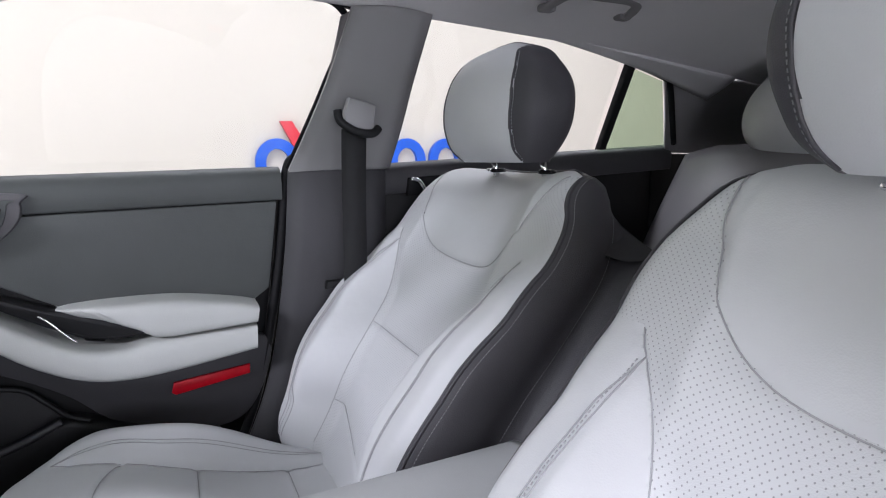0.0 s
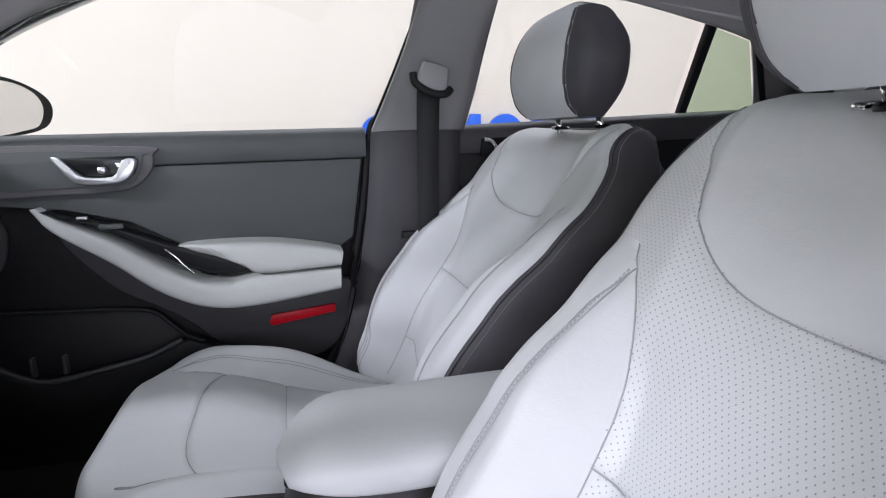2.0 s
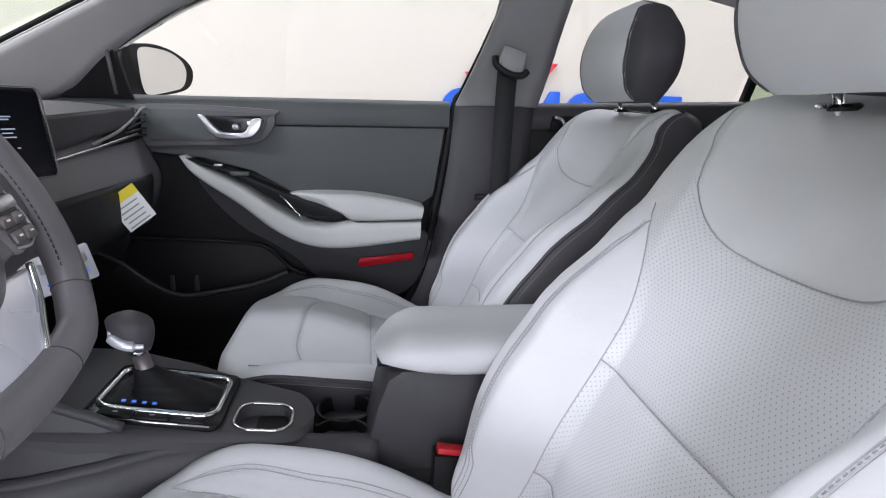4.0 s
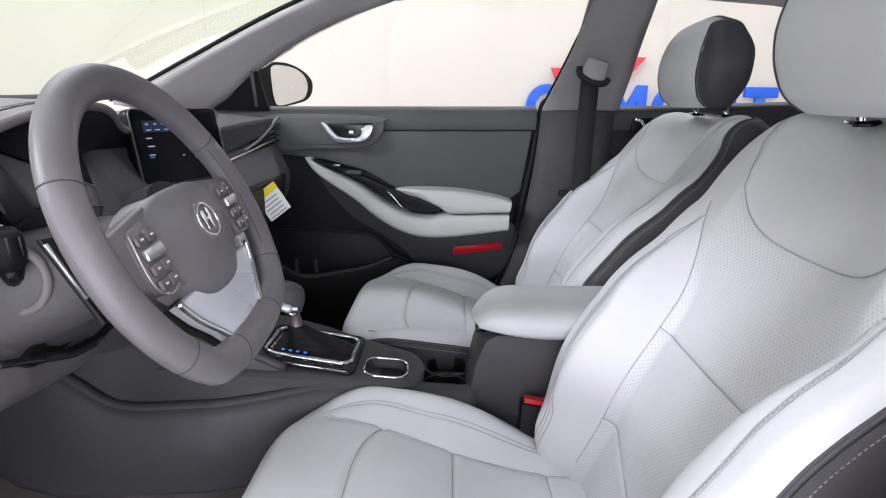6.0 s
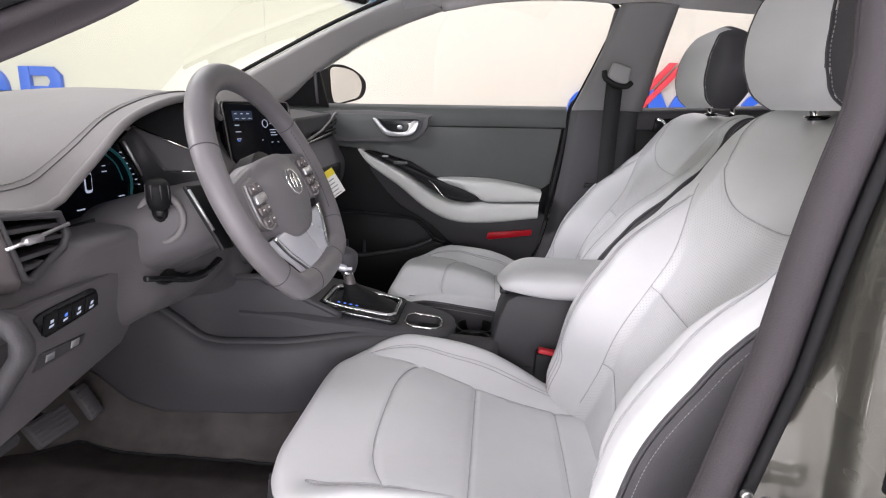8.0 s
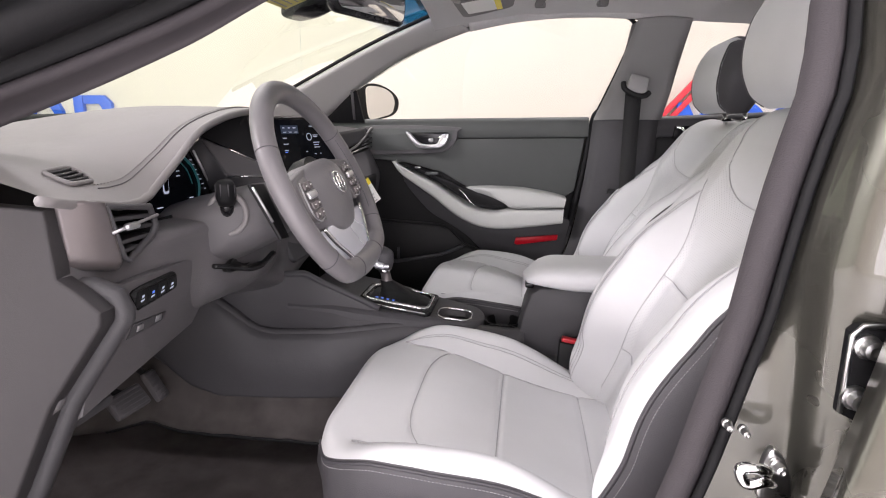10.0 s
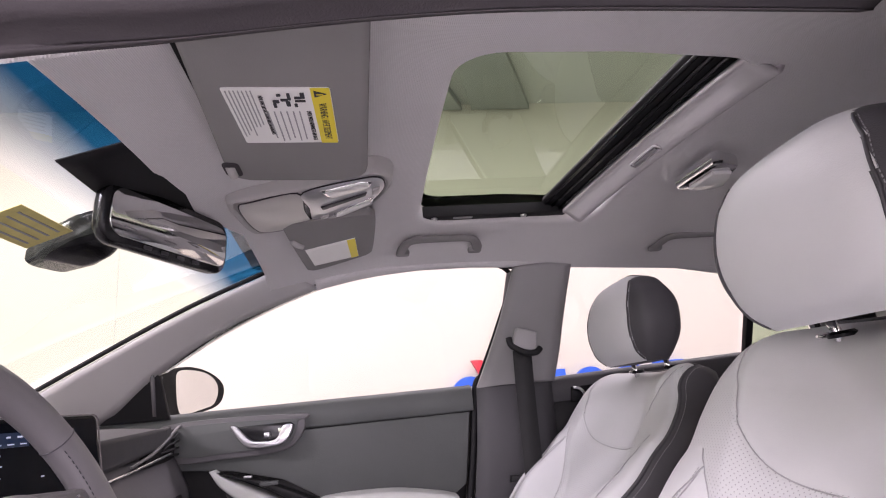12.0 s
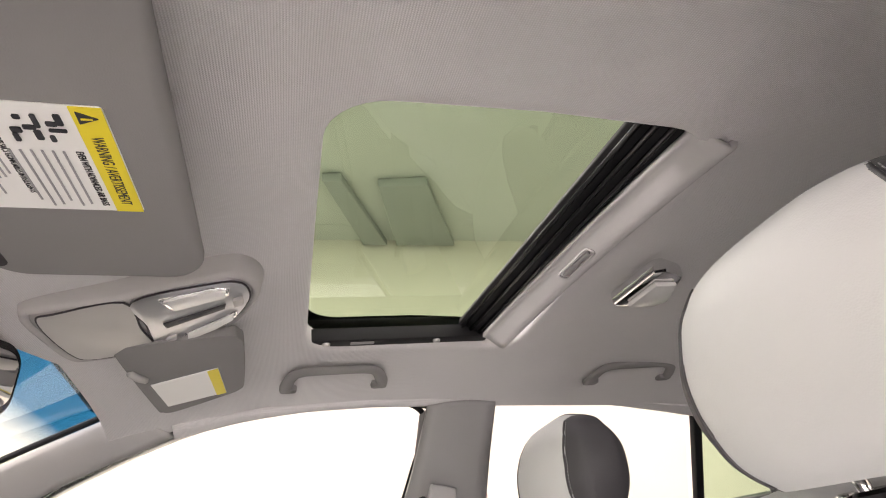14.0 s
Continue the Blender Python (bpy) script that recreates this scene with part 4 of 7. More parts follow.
def post_ring(z):
    r, e, y = ridge_x(z), edge_x(z), left_y(z)
    wide = table(z, ((0.86, 0.21), (0.92, 0.36)))
    return [(e + a, y + b, z) for a, b in ((0.026, 0.010), (0.030, -0.006), (0.5 * (0.030 + r), -0.013), (r - 0.004, -0.022), (r, -0.028), (r + 0.003, -0.036), (r + 0.010, -0.052), (r + 0.022, -0.064), (r + 0.038, -0.070), (r + 0.050, -0.078), (r + 0.058, -0.084), (wide - 0.02, -0.088), (wide, -0.070), (wide - 0.01, 0.010))]
part("door_post", soft_edges(loft([post_ring(0.24 + 1.10 * i / 60) for i in range(61)]), 50), PAINT, left, "dark grey painted steel")
def bolt(at, r, parent, axis="y"):
    b = part("bolt", lathe([(0, 0), (r * 1.35, 0), (r * 1.35, -0.004), (r, -0.005), (r * 0.95, -0.013), (r * 0.5, -0.014), (0, -0.012)], 12, axis, at), STEEL, parent)
    return b
hinge = thing("rear_door_hinge", "black steel hinge with two bright bolts", "hinge")
part("plate", prism([(0.566, 0.862), (0.572, 0.868), (0.620, 0.868), (0.620, 0.786), (0.580, 0.786), (0.566, 0.793)], "y", -0.808, -0.795, 0.003), RUBBER, hinge)
part("plate_edge", tube([(0.566, -0.808, 0.795), (0.566, -0.808, 0.860), (0.573, -0.808, 0.868), (0.60, -0.808, 0.868)], 0.0022, 6), STEEL, hinge)
part("knuckle", tube([(0.606, -0.822, 0.78), (0.606, -0.822, 0.872)], 0.012, 10), RUBBER, hinge)
bolt((0.577, -0.808, 0.852), 0.0075, hinge)
bolt((0.574, -0.808, 0.809), 0.0075, hinge)
striker = thing("door_striker", "shiny steel door latch striker on the post", "striker")
part("plate", prism([tuple(q) for q in spline([(0.528, 0.690), (0.526, 0.715), (0.532, 0.738), (0.540, 0.738), (0.550, 0.722), (0.555, 0.690)], 4, closed=True)], "y", -0.778, -0.768, 0.003), STEEL, striker)
part("loop", tube(spline([(0.540, -0.772, 0.712), (0.520, -0.800, 0.733), (0.500, -0.802, 0.734), (0.506, -0.802, 0.720), (0.522, -0.800, 0.722), (0.545, -0.772, 0.700)], 6), 0.0050, 8), CHROME, striker)
bolt((0.538, -0.779, 0.727), 0.005, striker)
post_bolt = thing("post_bolt", "bright bolt heads on the painted post", "bolt")
bolt((0.503, -0.750, 0.749), 0.0034, post_bolt)
bolt((0.517, -0.752, 0.745), 0.0034, post_bolt)
left_door = thing("left_rear_door", "closed dark grey painted rear door", "car door")
part("outer_skin", sheet(lambda u, v: (0.571 + 0.24 * (0.28 + 0.76 * v - 0.854) + (1.05 - 0.24 * (0.28 + 0.76 * v - 0.854)) * u, -0.845 - 0.03 * math.sin(math.pi * min(1, v * 0.9 + 0.1)), 0.28 + 0.76 * v), 14, 14, 0.03), PAINT, left_door)
part("inner_panel", prism([(0.74, 0.36), (1.22, 0.36), (1.42, 0.60), (1.52, 0.80), (1.56, 1.06), (0.74, 1.02)], "y", -0.80, -0.72, 0.012), TRIMLO, left_door)
part("upper_roll", shifted(belt_roll(0.728, 1.56, 0.704, 1.043, 1.080), Matrix.Diagonal((1, -1, 1, 1))), TRIM, left_door)
for nm, poly in (("window_pane", [(0.726, 1.03), (0.736, 1.27), (0.752, 1.308), (0.775, 1.318), (0.93, 1.310), (1.07, 1.295), (1.262, 1.264), (1.292, 1.06)]), ("quarter_pane", [(1.318, 1.06), (1.29, 1.258), (1.415, 1.232), (1.54, 1.075)])):
    w = part(nm, prism(poly, "y", 0, 0.004), GLASS, left_door, "clear side window")
    for v in w.data.vertices:
        v.co.y = -(lean(v.co.z) + 0.025 + v.co.y)
    w.visible_shadow = False

# ---- front seats ----
BACK = curve_reader([(0.0, 0.526), (0.16, 0.562), (0.33, 0.586), (0.50, 0.649), (0.68, 0.736), (0.82, 0.787), (0.93, 0.815), (1.0, 0.850)])
BACKZ = curve_reader([(0.0, 0.465), (0.16, 0.560), (0.33, 0.660), (0.50, 0.765), (0.68, 0.880), (0.82, 0.962), (0.93, 1.018), (1.0, 1.042)])
HALF = curve_reader([(0.0, 0.228), (0.12, 0.247), (0.30, 0.260), (0.50, 0.263), (0.66, 0.260), (0.78, 0.254), (0.88, 0.222), (0.95, 0.192), (1.0, 0.140)])
BOLST = curve_reader([(0.0, 0.097), (0.2, 0.092), (0.42, 0.080), (0.52, 0.072), (0.60, 0.032), (0.68, 0.004), (0.76, 0.0), (0.85, 0.0), (1.0, 0.0)])
INNER = curve_reader([(0.0, 0.198), (0.16, 0.177), (0.33, 0.142), (0.50, 0.151), (0.62, 0.179), (0.70, 0.218), (0.80, 0.222), (1.0, 0.222)])
CREST = curve_reader([(0.0, 0.226), (0.2, 0.207), (0.42, 0.213), (0.54, 0.211), (0.60, 0.209), (0.64, 0.205), (0.668, 0.203), (1.0, 0.203)])
WAIST, CHEVRON, YOKE_S = 0.460, 0.215, 0.168


def back_frame(t):
    e = 0.004
    tx, tz = BACK(min(1, t + e)) - BACK(max(0, t - e)), BACKZ(min(1, t + e)) - BACKZ(max(0, t - e))
    n = math.hypot(tx, tz)
    return np.array((BACK(t), 0, BACKZ(t))), np.array((-tz / n, 0, tx / n))


def near_line(d, width, depth):
    return -depth * math.exp(-(d / width) ** 2)


def yoke_arc(s):
    """Lower border of the upper pad, as t."""
    return 0.677 + 0.084 * (abs(s) / YOKE_S) ** 5


def yoke_side(t):
    """Side border of the upper pad, as s, above its lower border."""
    return YOKE_S + 0.17 * max(0.0, t - 0.761)


def back_w(s, t):
    """Height of the cover over the back's middle line."""
    hw, b, si = HALF(t), BOLST(t), INNER(t)
    a = abs(s)
    w = b * smooth01((a - (si - 0.020)) / 0.067)
    edge = max(0.0, (a - (hw - 0.022)) / 0.022)
    w -= (0.008 + 0.08 * b) * edge ** 2.6
    w += 0.048 * smooth01((t - 0.50) / 0.18) * (1 - 0.75 * smooth01((t - 0.84) / 0.16)) * min(1.0, a / 0.165) ** 2
    w += 0.010 * (1 - (a / si) ** 2) * smooth01((t - 0.15) / 0.2) * smooth01((0.66 - t) / 0.1) if a < si else 0
    if t < 0.70:
        w += near_line(a - si, 0.0045, 0.0032)
    if a < si and t < 0.66:
        w += near_line((t - WAIST) * 0.62, 0.004, 0.0035)
        w += near_line((t - (CHEVRON - 0.9 * (si - a) / 1.4)) * 0.62, 0.004, 0.0035) if t < 0.26 else 0
    if t < 0.668:
        w += near_line(a - CREST(t), 0.0035, 0.0022)
    d = (t - yoke_arc(s)) * 0.62
    if a < YOKE_S + 0.006:
        w += near_line(d, 0.004, 0.0028)
        w += 0.004 * smooth01(d / 0.08) * smooth01((0.20 - a) / 0.08)
    if 0.755 < t < 0.93:
        w += near_line(a - yoke_side(t), 0.004, 0.0022)
    roll = max(0.0, (t - 0.90) / 0.10)
    w -= 0.012 * roll ** 2
    return w


def back_point(s, t, lift=0.0):
    c, n = back_frame(t)
    p = c + n * (back_w(s, t) + lift)
    return np.array((p[0], s, p[2]))


def masked(pts, keep, uvs=None):
    """A mesh of those grid cells for which keep(i, j) holds."""
    nu, nv = pts.shape[0] - 1, pts.shape[1] - 1
    index, verts, faces, wh = {}, [], [], []
    for i in range(nu):
        for j in range(nv):
            if keep(i, j):
                f = []
                for a, b in ((i, j), (i + 1, j), (i + 1, j + 1), (i, j + 1)):
                    if (a, b) not in index:
                        index[(a, b)] = len(verts)
                        verts.append(pts[a, b])
                        wh.append(uvs[a, b] if uvs is not None else (0, 0))
                    f.append(index[(a, b)])
                faces.append(tuple(f))
    me = mesh_from(verts, faces)
    if uvs is not None:
        lay = me.uv_layers.new(name="UVMap")
        for loop in me.loops:
            lay.data[loop.index].uv = wh[loop.vertex_index]
    return me


def seat_parts(seat):
    # backrest cover
    NU, NV = 96, 150
    pts, uvs, ss, ts = np.zeros((NU + 1, NV + 1, 3)), np.zeros((NU + 1, NV + 1, 2)), np.zeros((NU + 1, NV + 1)), np.linspace(0, 1, NV + 1)
    for j, t in enumerate(ts):
        for i in range(NU + 1):
            s = HALF(t) * (2 * i / NU - 1)
            ss[i, j] = s
            pts[i, j] = back_point(s, t)
            uvs[i, j] = (s, t * 0.66)
    def zone(i, j):
        s, t = 0.25 * (ss[i, j] + ss[i + 1, j] + ss[i, j + 1] + ss[i + 1, j + 1]), 0.5 * (ts[j] + ts[j + 1])
        if t > 0.93 or (abs(s) < yoke_side(t) and t > yoke_arc(s)):
            return "yoke"
        if abs(s) < INNER(t) or t > 0.70:
            return "insert" if t > WAIST else "lower"
        return "inner" if s > 0 else "outer"
    kind = [[zone(i, j) for j in range(NV)] for i in range(NU)]
    back = part("backrest", masked(pts, lambda i, j: kind[i][j] == "insert", uvs), PERF, seat, "perforated light grey leather backrest")
    part("lower_insert", masked(pts, lambda i, j: kind[i][j] == "lower", uvs), PERF, back)
    part("shoulder_pad", masked(pts, lambda i, j: kind[i][j] == "yoke"), LEATHER, back)
    part("bolster", masked(pts, lambda i, j: kind[i][j] == "inner"), LEATHER, back)
    part("bolster", masked(pts, lambda i, j: kind[i][j] == "outer"), LEATHER, back)
    # dark shell round sides and back
    loop = [(0, j) for j in range(0, NV + 1, 2)] + [(i, NV) for i in range(2, NU + 1, 2)] + [(NU, j) for j in range(NV - 2, -1, -2)]
    rings = []
    for f, out in ((0.0, 0.0), (0.05, 0.007), (0.16, 0.014), (0.36, 0.019), (0.60, 0.016), (0.80, 0.006), (0.95, -0.014), (1.0, -0.045), (1.02, -0.09)):
        ring = []
        for i, j in loop:
            t = ts[j]
            c, n = back_frame(t)
            s = ss[i, j]
            w0 = back_w(s, t)
            w = w0 + (-0.072 - w0) * f
            if j == NV:
                p = c + n * w + np.array((n[2], 0, -n[0])) * out
                y = s * (1 + out * 2)
            else:
                p = c + n * w
                if t > 0.8:
                    p = p + np.array((n[2], 0, -n[0])) * out * (t - 0.8) / 0.2
                y = s + math.copysign(out, s)
            ring.append((p[0], y, p[2]))
        rings.append(ring)
    part("shell", soft_edges(loft(rings, closed=False, caps=False), 80), CHARCOAL, back, "charcoal leather sides and back")
    last = rings[-1]
    half = len(last) // 2
    part("back_board", mesh_from(last, [(k, k + 1, len(last) - 2 - k, len(last) - 1 - k) for k in range(half - 1)]), CHARCOAL, back)
    # seams and stitching
    lines = []
    for sg in (-1, 1):
        lines.append([back_point(sg * INNER(t), t, 0.0014) for t in np.linspace(0.05, 0.698, 60)])
        lines.append([back_point(sg * CREST(t), t, 0.0014) for t in np.linspace(0.03, 0.667, 60)])
        lines.append([back_point(sg * (CREST(t) + 0.006 * smooth01((0.68 - t) / 0.1)), t, 0.0008) for t in np.linspace(0.03, 0.667, 60)])
        lines.append([back_point(sg * (INNER(CHEVRON) - k * 0.13), CHEVRON - 0.9 * k * 0.13 / 1.4, 0.0020) for k in np.linspace(0.0, 1, 24)])
        lines.append([back_point(sg * yoke_side(t), t, 0.0016) for t in np.linspace(0.761, 0.925, 30)])
    lines.append([back_point(s, WAIST, 0.0022) for s in np.linspace(-INNER(WAIST), INNER(WAIST), 40)])
    lines.append([back_point(s, yoke_arc(s), 0.0020) for s in np.linspace(-YOKE_S, YOKE_S, 60)])
    for ln in lines:
        part("seam", tube(ln, 0.0008, 5), SEAM, back)
    piping = [np.array(rings[1][k]) * 0.5 + np.array(rings[0][k]) * 0.5 for k in range(len(loop))]
    part("piping", tube(piping, 0.0028, 6), CHARCOAL, back)
    tagged(part("stitch_row", stitches([np.array(p) * 0.35 + np.array(q) * 0.65 for p, q in zip(rings[2], rings[1])], 0.0052, 0.0032, 0.0006), STITCH, back, "pale stitching"), kind="stuff")
    rear_row = [np.array(p) for p in rings[5]]
    tagged(part("stitch_row", stitches(rear_row, 0.0052, 0.0032, 0.0006), STITCH, back, "pale stitching"), kind="stuff")
    for sg in (-1, 1):
        tagged(part("stitch_row", stitches([back_point(sg * (CREST(t) + 0.003), t, 0.0011) for t in np.linspace(0.03, 0.665, 80)], 0.005, 0.003, 0.0006), SEAM, back), kind="stuff")

    # cushion
    NX, NS = 120, 90
    FRONT, REAR = 0.049, 0.660
    INSERT_X, CORNER, CROSS_A, CROSS_B, TIP = 0.194, 0.032, 0.337, 0.4885, 0.128
    half_read = curve_reader([(0, 0.087), (0.02, 0.136), (0.06, 0.194), (0.14, 0.239), (0.24, 0.261), (0.36, 0.263), (0.6, 0.250), (0.85, 0.239), (1, 0.235)])
    seam_read = curve_reader([(TIP, 0.196), (0.16, 0.192), (0.22, 0.180), (0.33, 0.1635), (0.48, 0.177), (0.6, 0.192)])
    rise_read = curve_reader([(0.02, 0.001), (0.08, 0.020), (0.14, 0.034), (0.25, 0.0455), (0.37, 0.0627), (0.50, 0.0453), (0.6, 0.018)])
    crest_read = curve_reader([(TIP, 0.197), (0.15, 0.209), (0.20, 0.217), (0.30, 0.2055), (0.45, 0.207), (0.6, 0.221)])
    def c_half(x):
        return half_read((x - FRONT) / 0.551)
    def insert_front(s, x=INSERT_X + CORNER):
        return INSERT_X + CORNER * min(1.0, abs(s) / seam_read(x)) ** 4
    def cush(s, x, lift=0.0):
        a, hw = abs(s), c_half(x)
        base = 0.5675 - 0.094 * smooth01((x - 0.16) / 0.40)
        u = (x - FRONT) / 0.034
        if u < 1:
            base -= 0.062 * (1 - math.sqrt(max(0.0, 1 - (1 - u) ** 2)))
        b = rise_read(x)
        si = seam_read(x)
        z = base + b * smooth01((a - (si - 0.012)) / 0.0905)
        edge = max(0.0, (a - (hw - 0.05)) / 0.05)
        z -= (0.018 + 0.12 * b) * edge ** 2.6
        if x > TIP:
            fade = smooth01((x - TIP) / 0.03)
            z += near_line(a - si, 0.0045, 0.0045 * fade) + near_line(a - crest_read(x), 0.0035, 0.0022 * fade)
        if a < si + 0.002:
            z += near_line(x - insert_front(s), 0.004, 0.004) + near_line(x - CROSS_A, 0.004, 0.004) + near_line(x - CROSS_B, 0.004, 0.004)
            z += 0.005 * (1 - (a / si) ** 2) * smooth01((x - 0.20) / 0.06)
        return np.array((x, s, z + lift))
    xs = FRONT + (REAR - FRONT) * np.linspace(0, 1, NX + 1) ** 1.25
    cp, cuv, cs = np.zeros((NX + 1, NS + 1, 3)), np.zeros((NX + 1, NS + 1, 2)), np.zeros((NX + 1, NS + 1))
    for i, x in enumerate(xs):
        for j in range(NS + 1):
            s = c_half(x) * (2 * j / NS - 1)
            cs[i, j], cp[i, j], cuv[i, j] = s, cush(s, x), (s, x)
    def czone(i, j):
        s, x = 0.25 * (cs[i, j] + cs[i + 1, j] + cs[i, j + 1] + cs[i + 1, j + 1]), 0.5 * (xs[i] + xs[i + 1])
        if abs(s) < seam_read(x) and x > insert_front(s):
            return "insert"
        return "front" if x < 0.20 and (x < TIP or abs(s) < seam_read(x)) else ("inner" if s > 0 else "outer")
    ck = [[czone(i, j) for j in range(NS)] for i in range(NX)]
    cushion = part("cushion", masked(cp, lambda i, j: ck[i][j] == "insert"), LEATHER, seat, "light grey leather cushion")
    for nm in ("front", "inner", "outer"):
        part("thigh_pad" if nm == "front" else "bolster", masked(cp, lambda i, j: ck[i][j] == nm), LEATHER, cushion)
    cl = []
    for sg in (-1, 1):
        cl.append([cush(sg * seam_read(x), x, 0.0020) for x in np.linspace(TIP, 0.56, 70)])
        cl.append([cush(sg * crest_read(x), x, 0.0018) for x in np.linspace(TIP, 0.56, 60)])
        cl.append([cush(sg * (crest_read(x) - 0.006 * smooth01((x - TIP) / 0.05)), x, 0.0012) for x in np.linspace(TIP, 0.56, 60)])
    cl.append([cush(s, insert_front(s), 0.0024) for s in np.linspace(-0.178, 0.178, 60)])
    cl.append([cush(s, CROSS_A, 0.0024) for s in np.linspace(-0.163, 0.163, 40)])
    cl.append([cush(s, CROSS_B, 0.0024) for s in np.linspace(-0.176, 0.176, 40)])
    for ln in cl:
        part("seam", tube(ln, 0.0007, 5), SEAM, cushion)
    cloop = [(i, 0) for i in range(NX, -1, -2)] + [(0, j) for j in range(2, NS + 1, 2)] + [(i, NS) for i in range(2, NX + 1, 2)]
    rings = []
    for k, (dz, out) in enumerate(((0, 0), (-0.004, 0.004), (-0.012, 0.007), (-0.04, 0.010), (-0.08, 0.004), (-0.13, -0.015))):
        ring = []
        for i, j in cloop:
            p = cp[i, j]
            fx = -out if i < 6 else 0
            ring.append((p[0] + fx, p[1] * (1 + out * 3.6), max(p[2] + dz - (0.02 if i < 4 else 0) * (k > 0), 0.36) if k < 5 else 0.36))
        rings.append(ring)
    part("skirt", soft_edges(loft(rings, closed=True, caps=False), 80), CHARCOAL, cushion, "charcoal leather cushion sides")
    part("piping", tube([np.array(p) for p in rings[1]], 0.0025, 6), CHARCOAL, cushion)
    tagged(part("stitch_row", stitches([np.array(p) for p in rings[2]], 0.0052, 0.0032, 0.0006), STITCH, cushion, "pale stitching"), kind="stuff")
    # base and rails
    base = part("seat_base", prism([(0.07, 0.30), (0.60, 0.28), (0.70, 0.36), (0.64, 0.47), (0.50, 0.45), (0.10, 0.40)], "y", -0.222, 0.222, 0.02, 3), TRIMLO, seat, "black plastic base")
    for sg in (-1, 1):
        part("rail", box(0.36, sg * 0.19, 0.275, 0.54, 0.04, 0.05, 0.006), STEEL, seat)
        part("recliner_cover", prism([tuple((0.600 + 0.050 * math.cos(w), 0.395 + 0.045 * math.sin(w))) for w in np.linspace(0, 2 * math.pi, 20, endpoint=False)], "y", sg * 0.215, sg * 0.243, 0.01), TRIMLO, seat)

    # headrest
    HW = curve_reader([(1.05, 0.100), (1.066, 0.113), (1.10, 0.128), (1.14, 0.135), (1.18, 0.126), (1.21, 0.108), (1.235, 0.077), (1.251, 0.030)])
    XF = curve_reader([(1.05, 0.782), (1.066, 0.764), (1.10, 0.750), (1.14, 0.748), (1.18, 0.754), (1.21, 0.765), (1.235, 0.784), (1.251, 0.815)])
    XB = curve_reader([(1.05, 0.848), (1.066, 0.858), (1.10, 0.875), (1.14, 0.880), (1.18, 0.880), (1.21, 0.868), (1.235, 0.857), (1.251, 0.835)])
    ND, NH = 72, 44
    hp = np.zeros((ND + 1, NH + 1, 3))
    for j in range(NH + 1):
        f = j / NH
        z = 1.05 + 0.201 * (1 - (1 - f) ** 1.5)
        a, xf, xb = HW(z), XF(z), XB(z)
        for i in range(ND + 1):
            w = 2 * math.pi * i / ND
            c, s = math.cos(w), math.sin(w)
            ex = 0.62
            cx = math.copysign(abs(c) ** ex, c)
            sy = math.copysign(abs(s) ** 0.70, s)
            x = 0.5 * (xf + xb) - 0.5 * (xb - xf) * cx
            hp[i, j] = (x, a * sy * 1.04, z)
    def front_face(i, j):
        p = 0.25 * (hp[i, j] + hp[i + 1, j] + hp[i, j + 1] + hp[i + 1, j + 1])
        lim = table(p[2], ((1.05, 0.092), (1.09, 0.101), (1.15, 0.106), (1.20, 0.098), (1.251, 0.070)))
        return abs(p[1]) < lim and p[0] < 0.812
    head = part("headrest", masked(hp, front_face), LEATHER, seat, "light grey leather headrest face")
    part("headrest_side", masked(hp, lambda i, j: not front_face(i, j)), CHARCOAL, head, "charcoal headrest sides and back")
    top_ring, low_ring = [hp[i, NH] for i in range(ND)], [hp[i, 0] for i in range(ND)]
    part("cap", mesh_from(top_ring, [tuple(range(ND))]), CHARCOAL, head)
    part("underside", mesh_from(low_ring, [tuple(range(ND - 1, -1, -1))]), CHARCOAL, head)
    for sg in (-1, 1):
        row = []
        for z in np.linspace(1.054, 1.226, 46):
            lim = table(z, ((1.05, 0.092), (1.09, 0.101), (1.15, 0.106), (1.20, 0.098), (1.251, 0.070)))
            a, xf, xb = HW(z) * 1.04, XF(z), XB(z)
            r = min(0.999, lim / a)
            s_ = r ** (1 / 0.70)
            c_ = math.sqrt(max(0, 1 - s_ * s_)) ** 0.62
            row.append(np.array((0.5 * (xf + xb) - 0.5 * (xb - xf) * c_ - 0.0005, sg * lim, z)))
        part("piping", tube(row, 0.0018, 6), CHARCOAL, head)
        tagged(part("stitch_row", stitches([p + np.array((0.0015, sg * 0.0035, 0)) for p in row], 0.0052, 0.0032, 0.0006), STITCH, head, "pale stitching"), kind="stuff")
        part("post", tube([(0.850, sg * 0.072, 1.00), (0.838, sg * 0.072, 1.07)], 0.0055, 10), CHROME, head, "chrome headrest post")
        part("post_guide", lathe([(0, 0), (0.014, 0), (0.015, 0.004), (0.012, 0.007), (0, 0.007)], 16, "z", (0.850, sg * 0.072, 1.030)), GLOSSBLACK, head)
    part("release_button", box(0.846, 0.092, 1.034, 0.014, 0.012, 0.007, 0.003), CHROME, head)


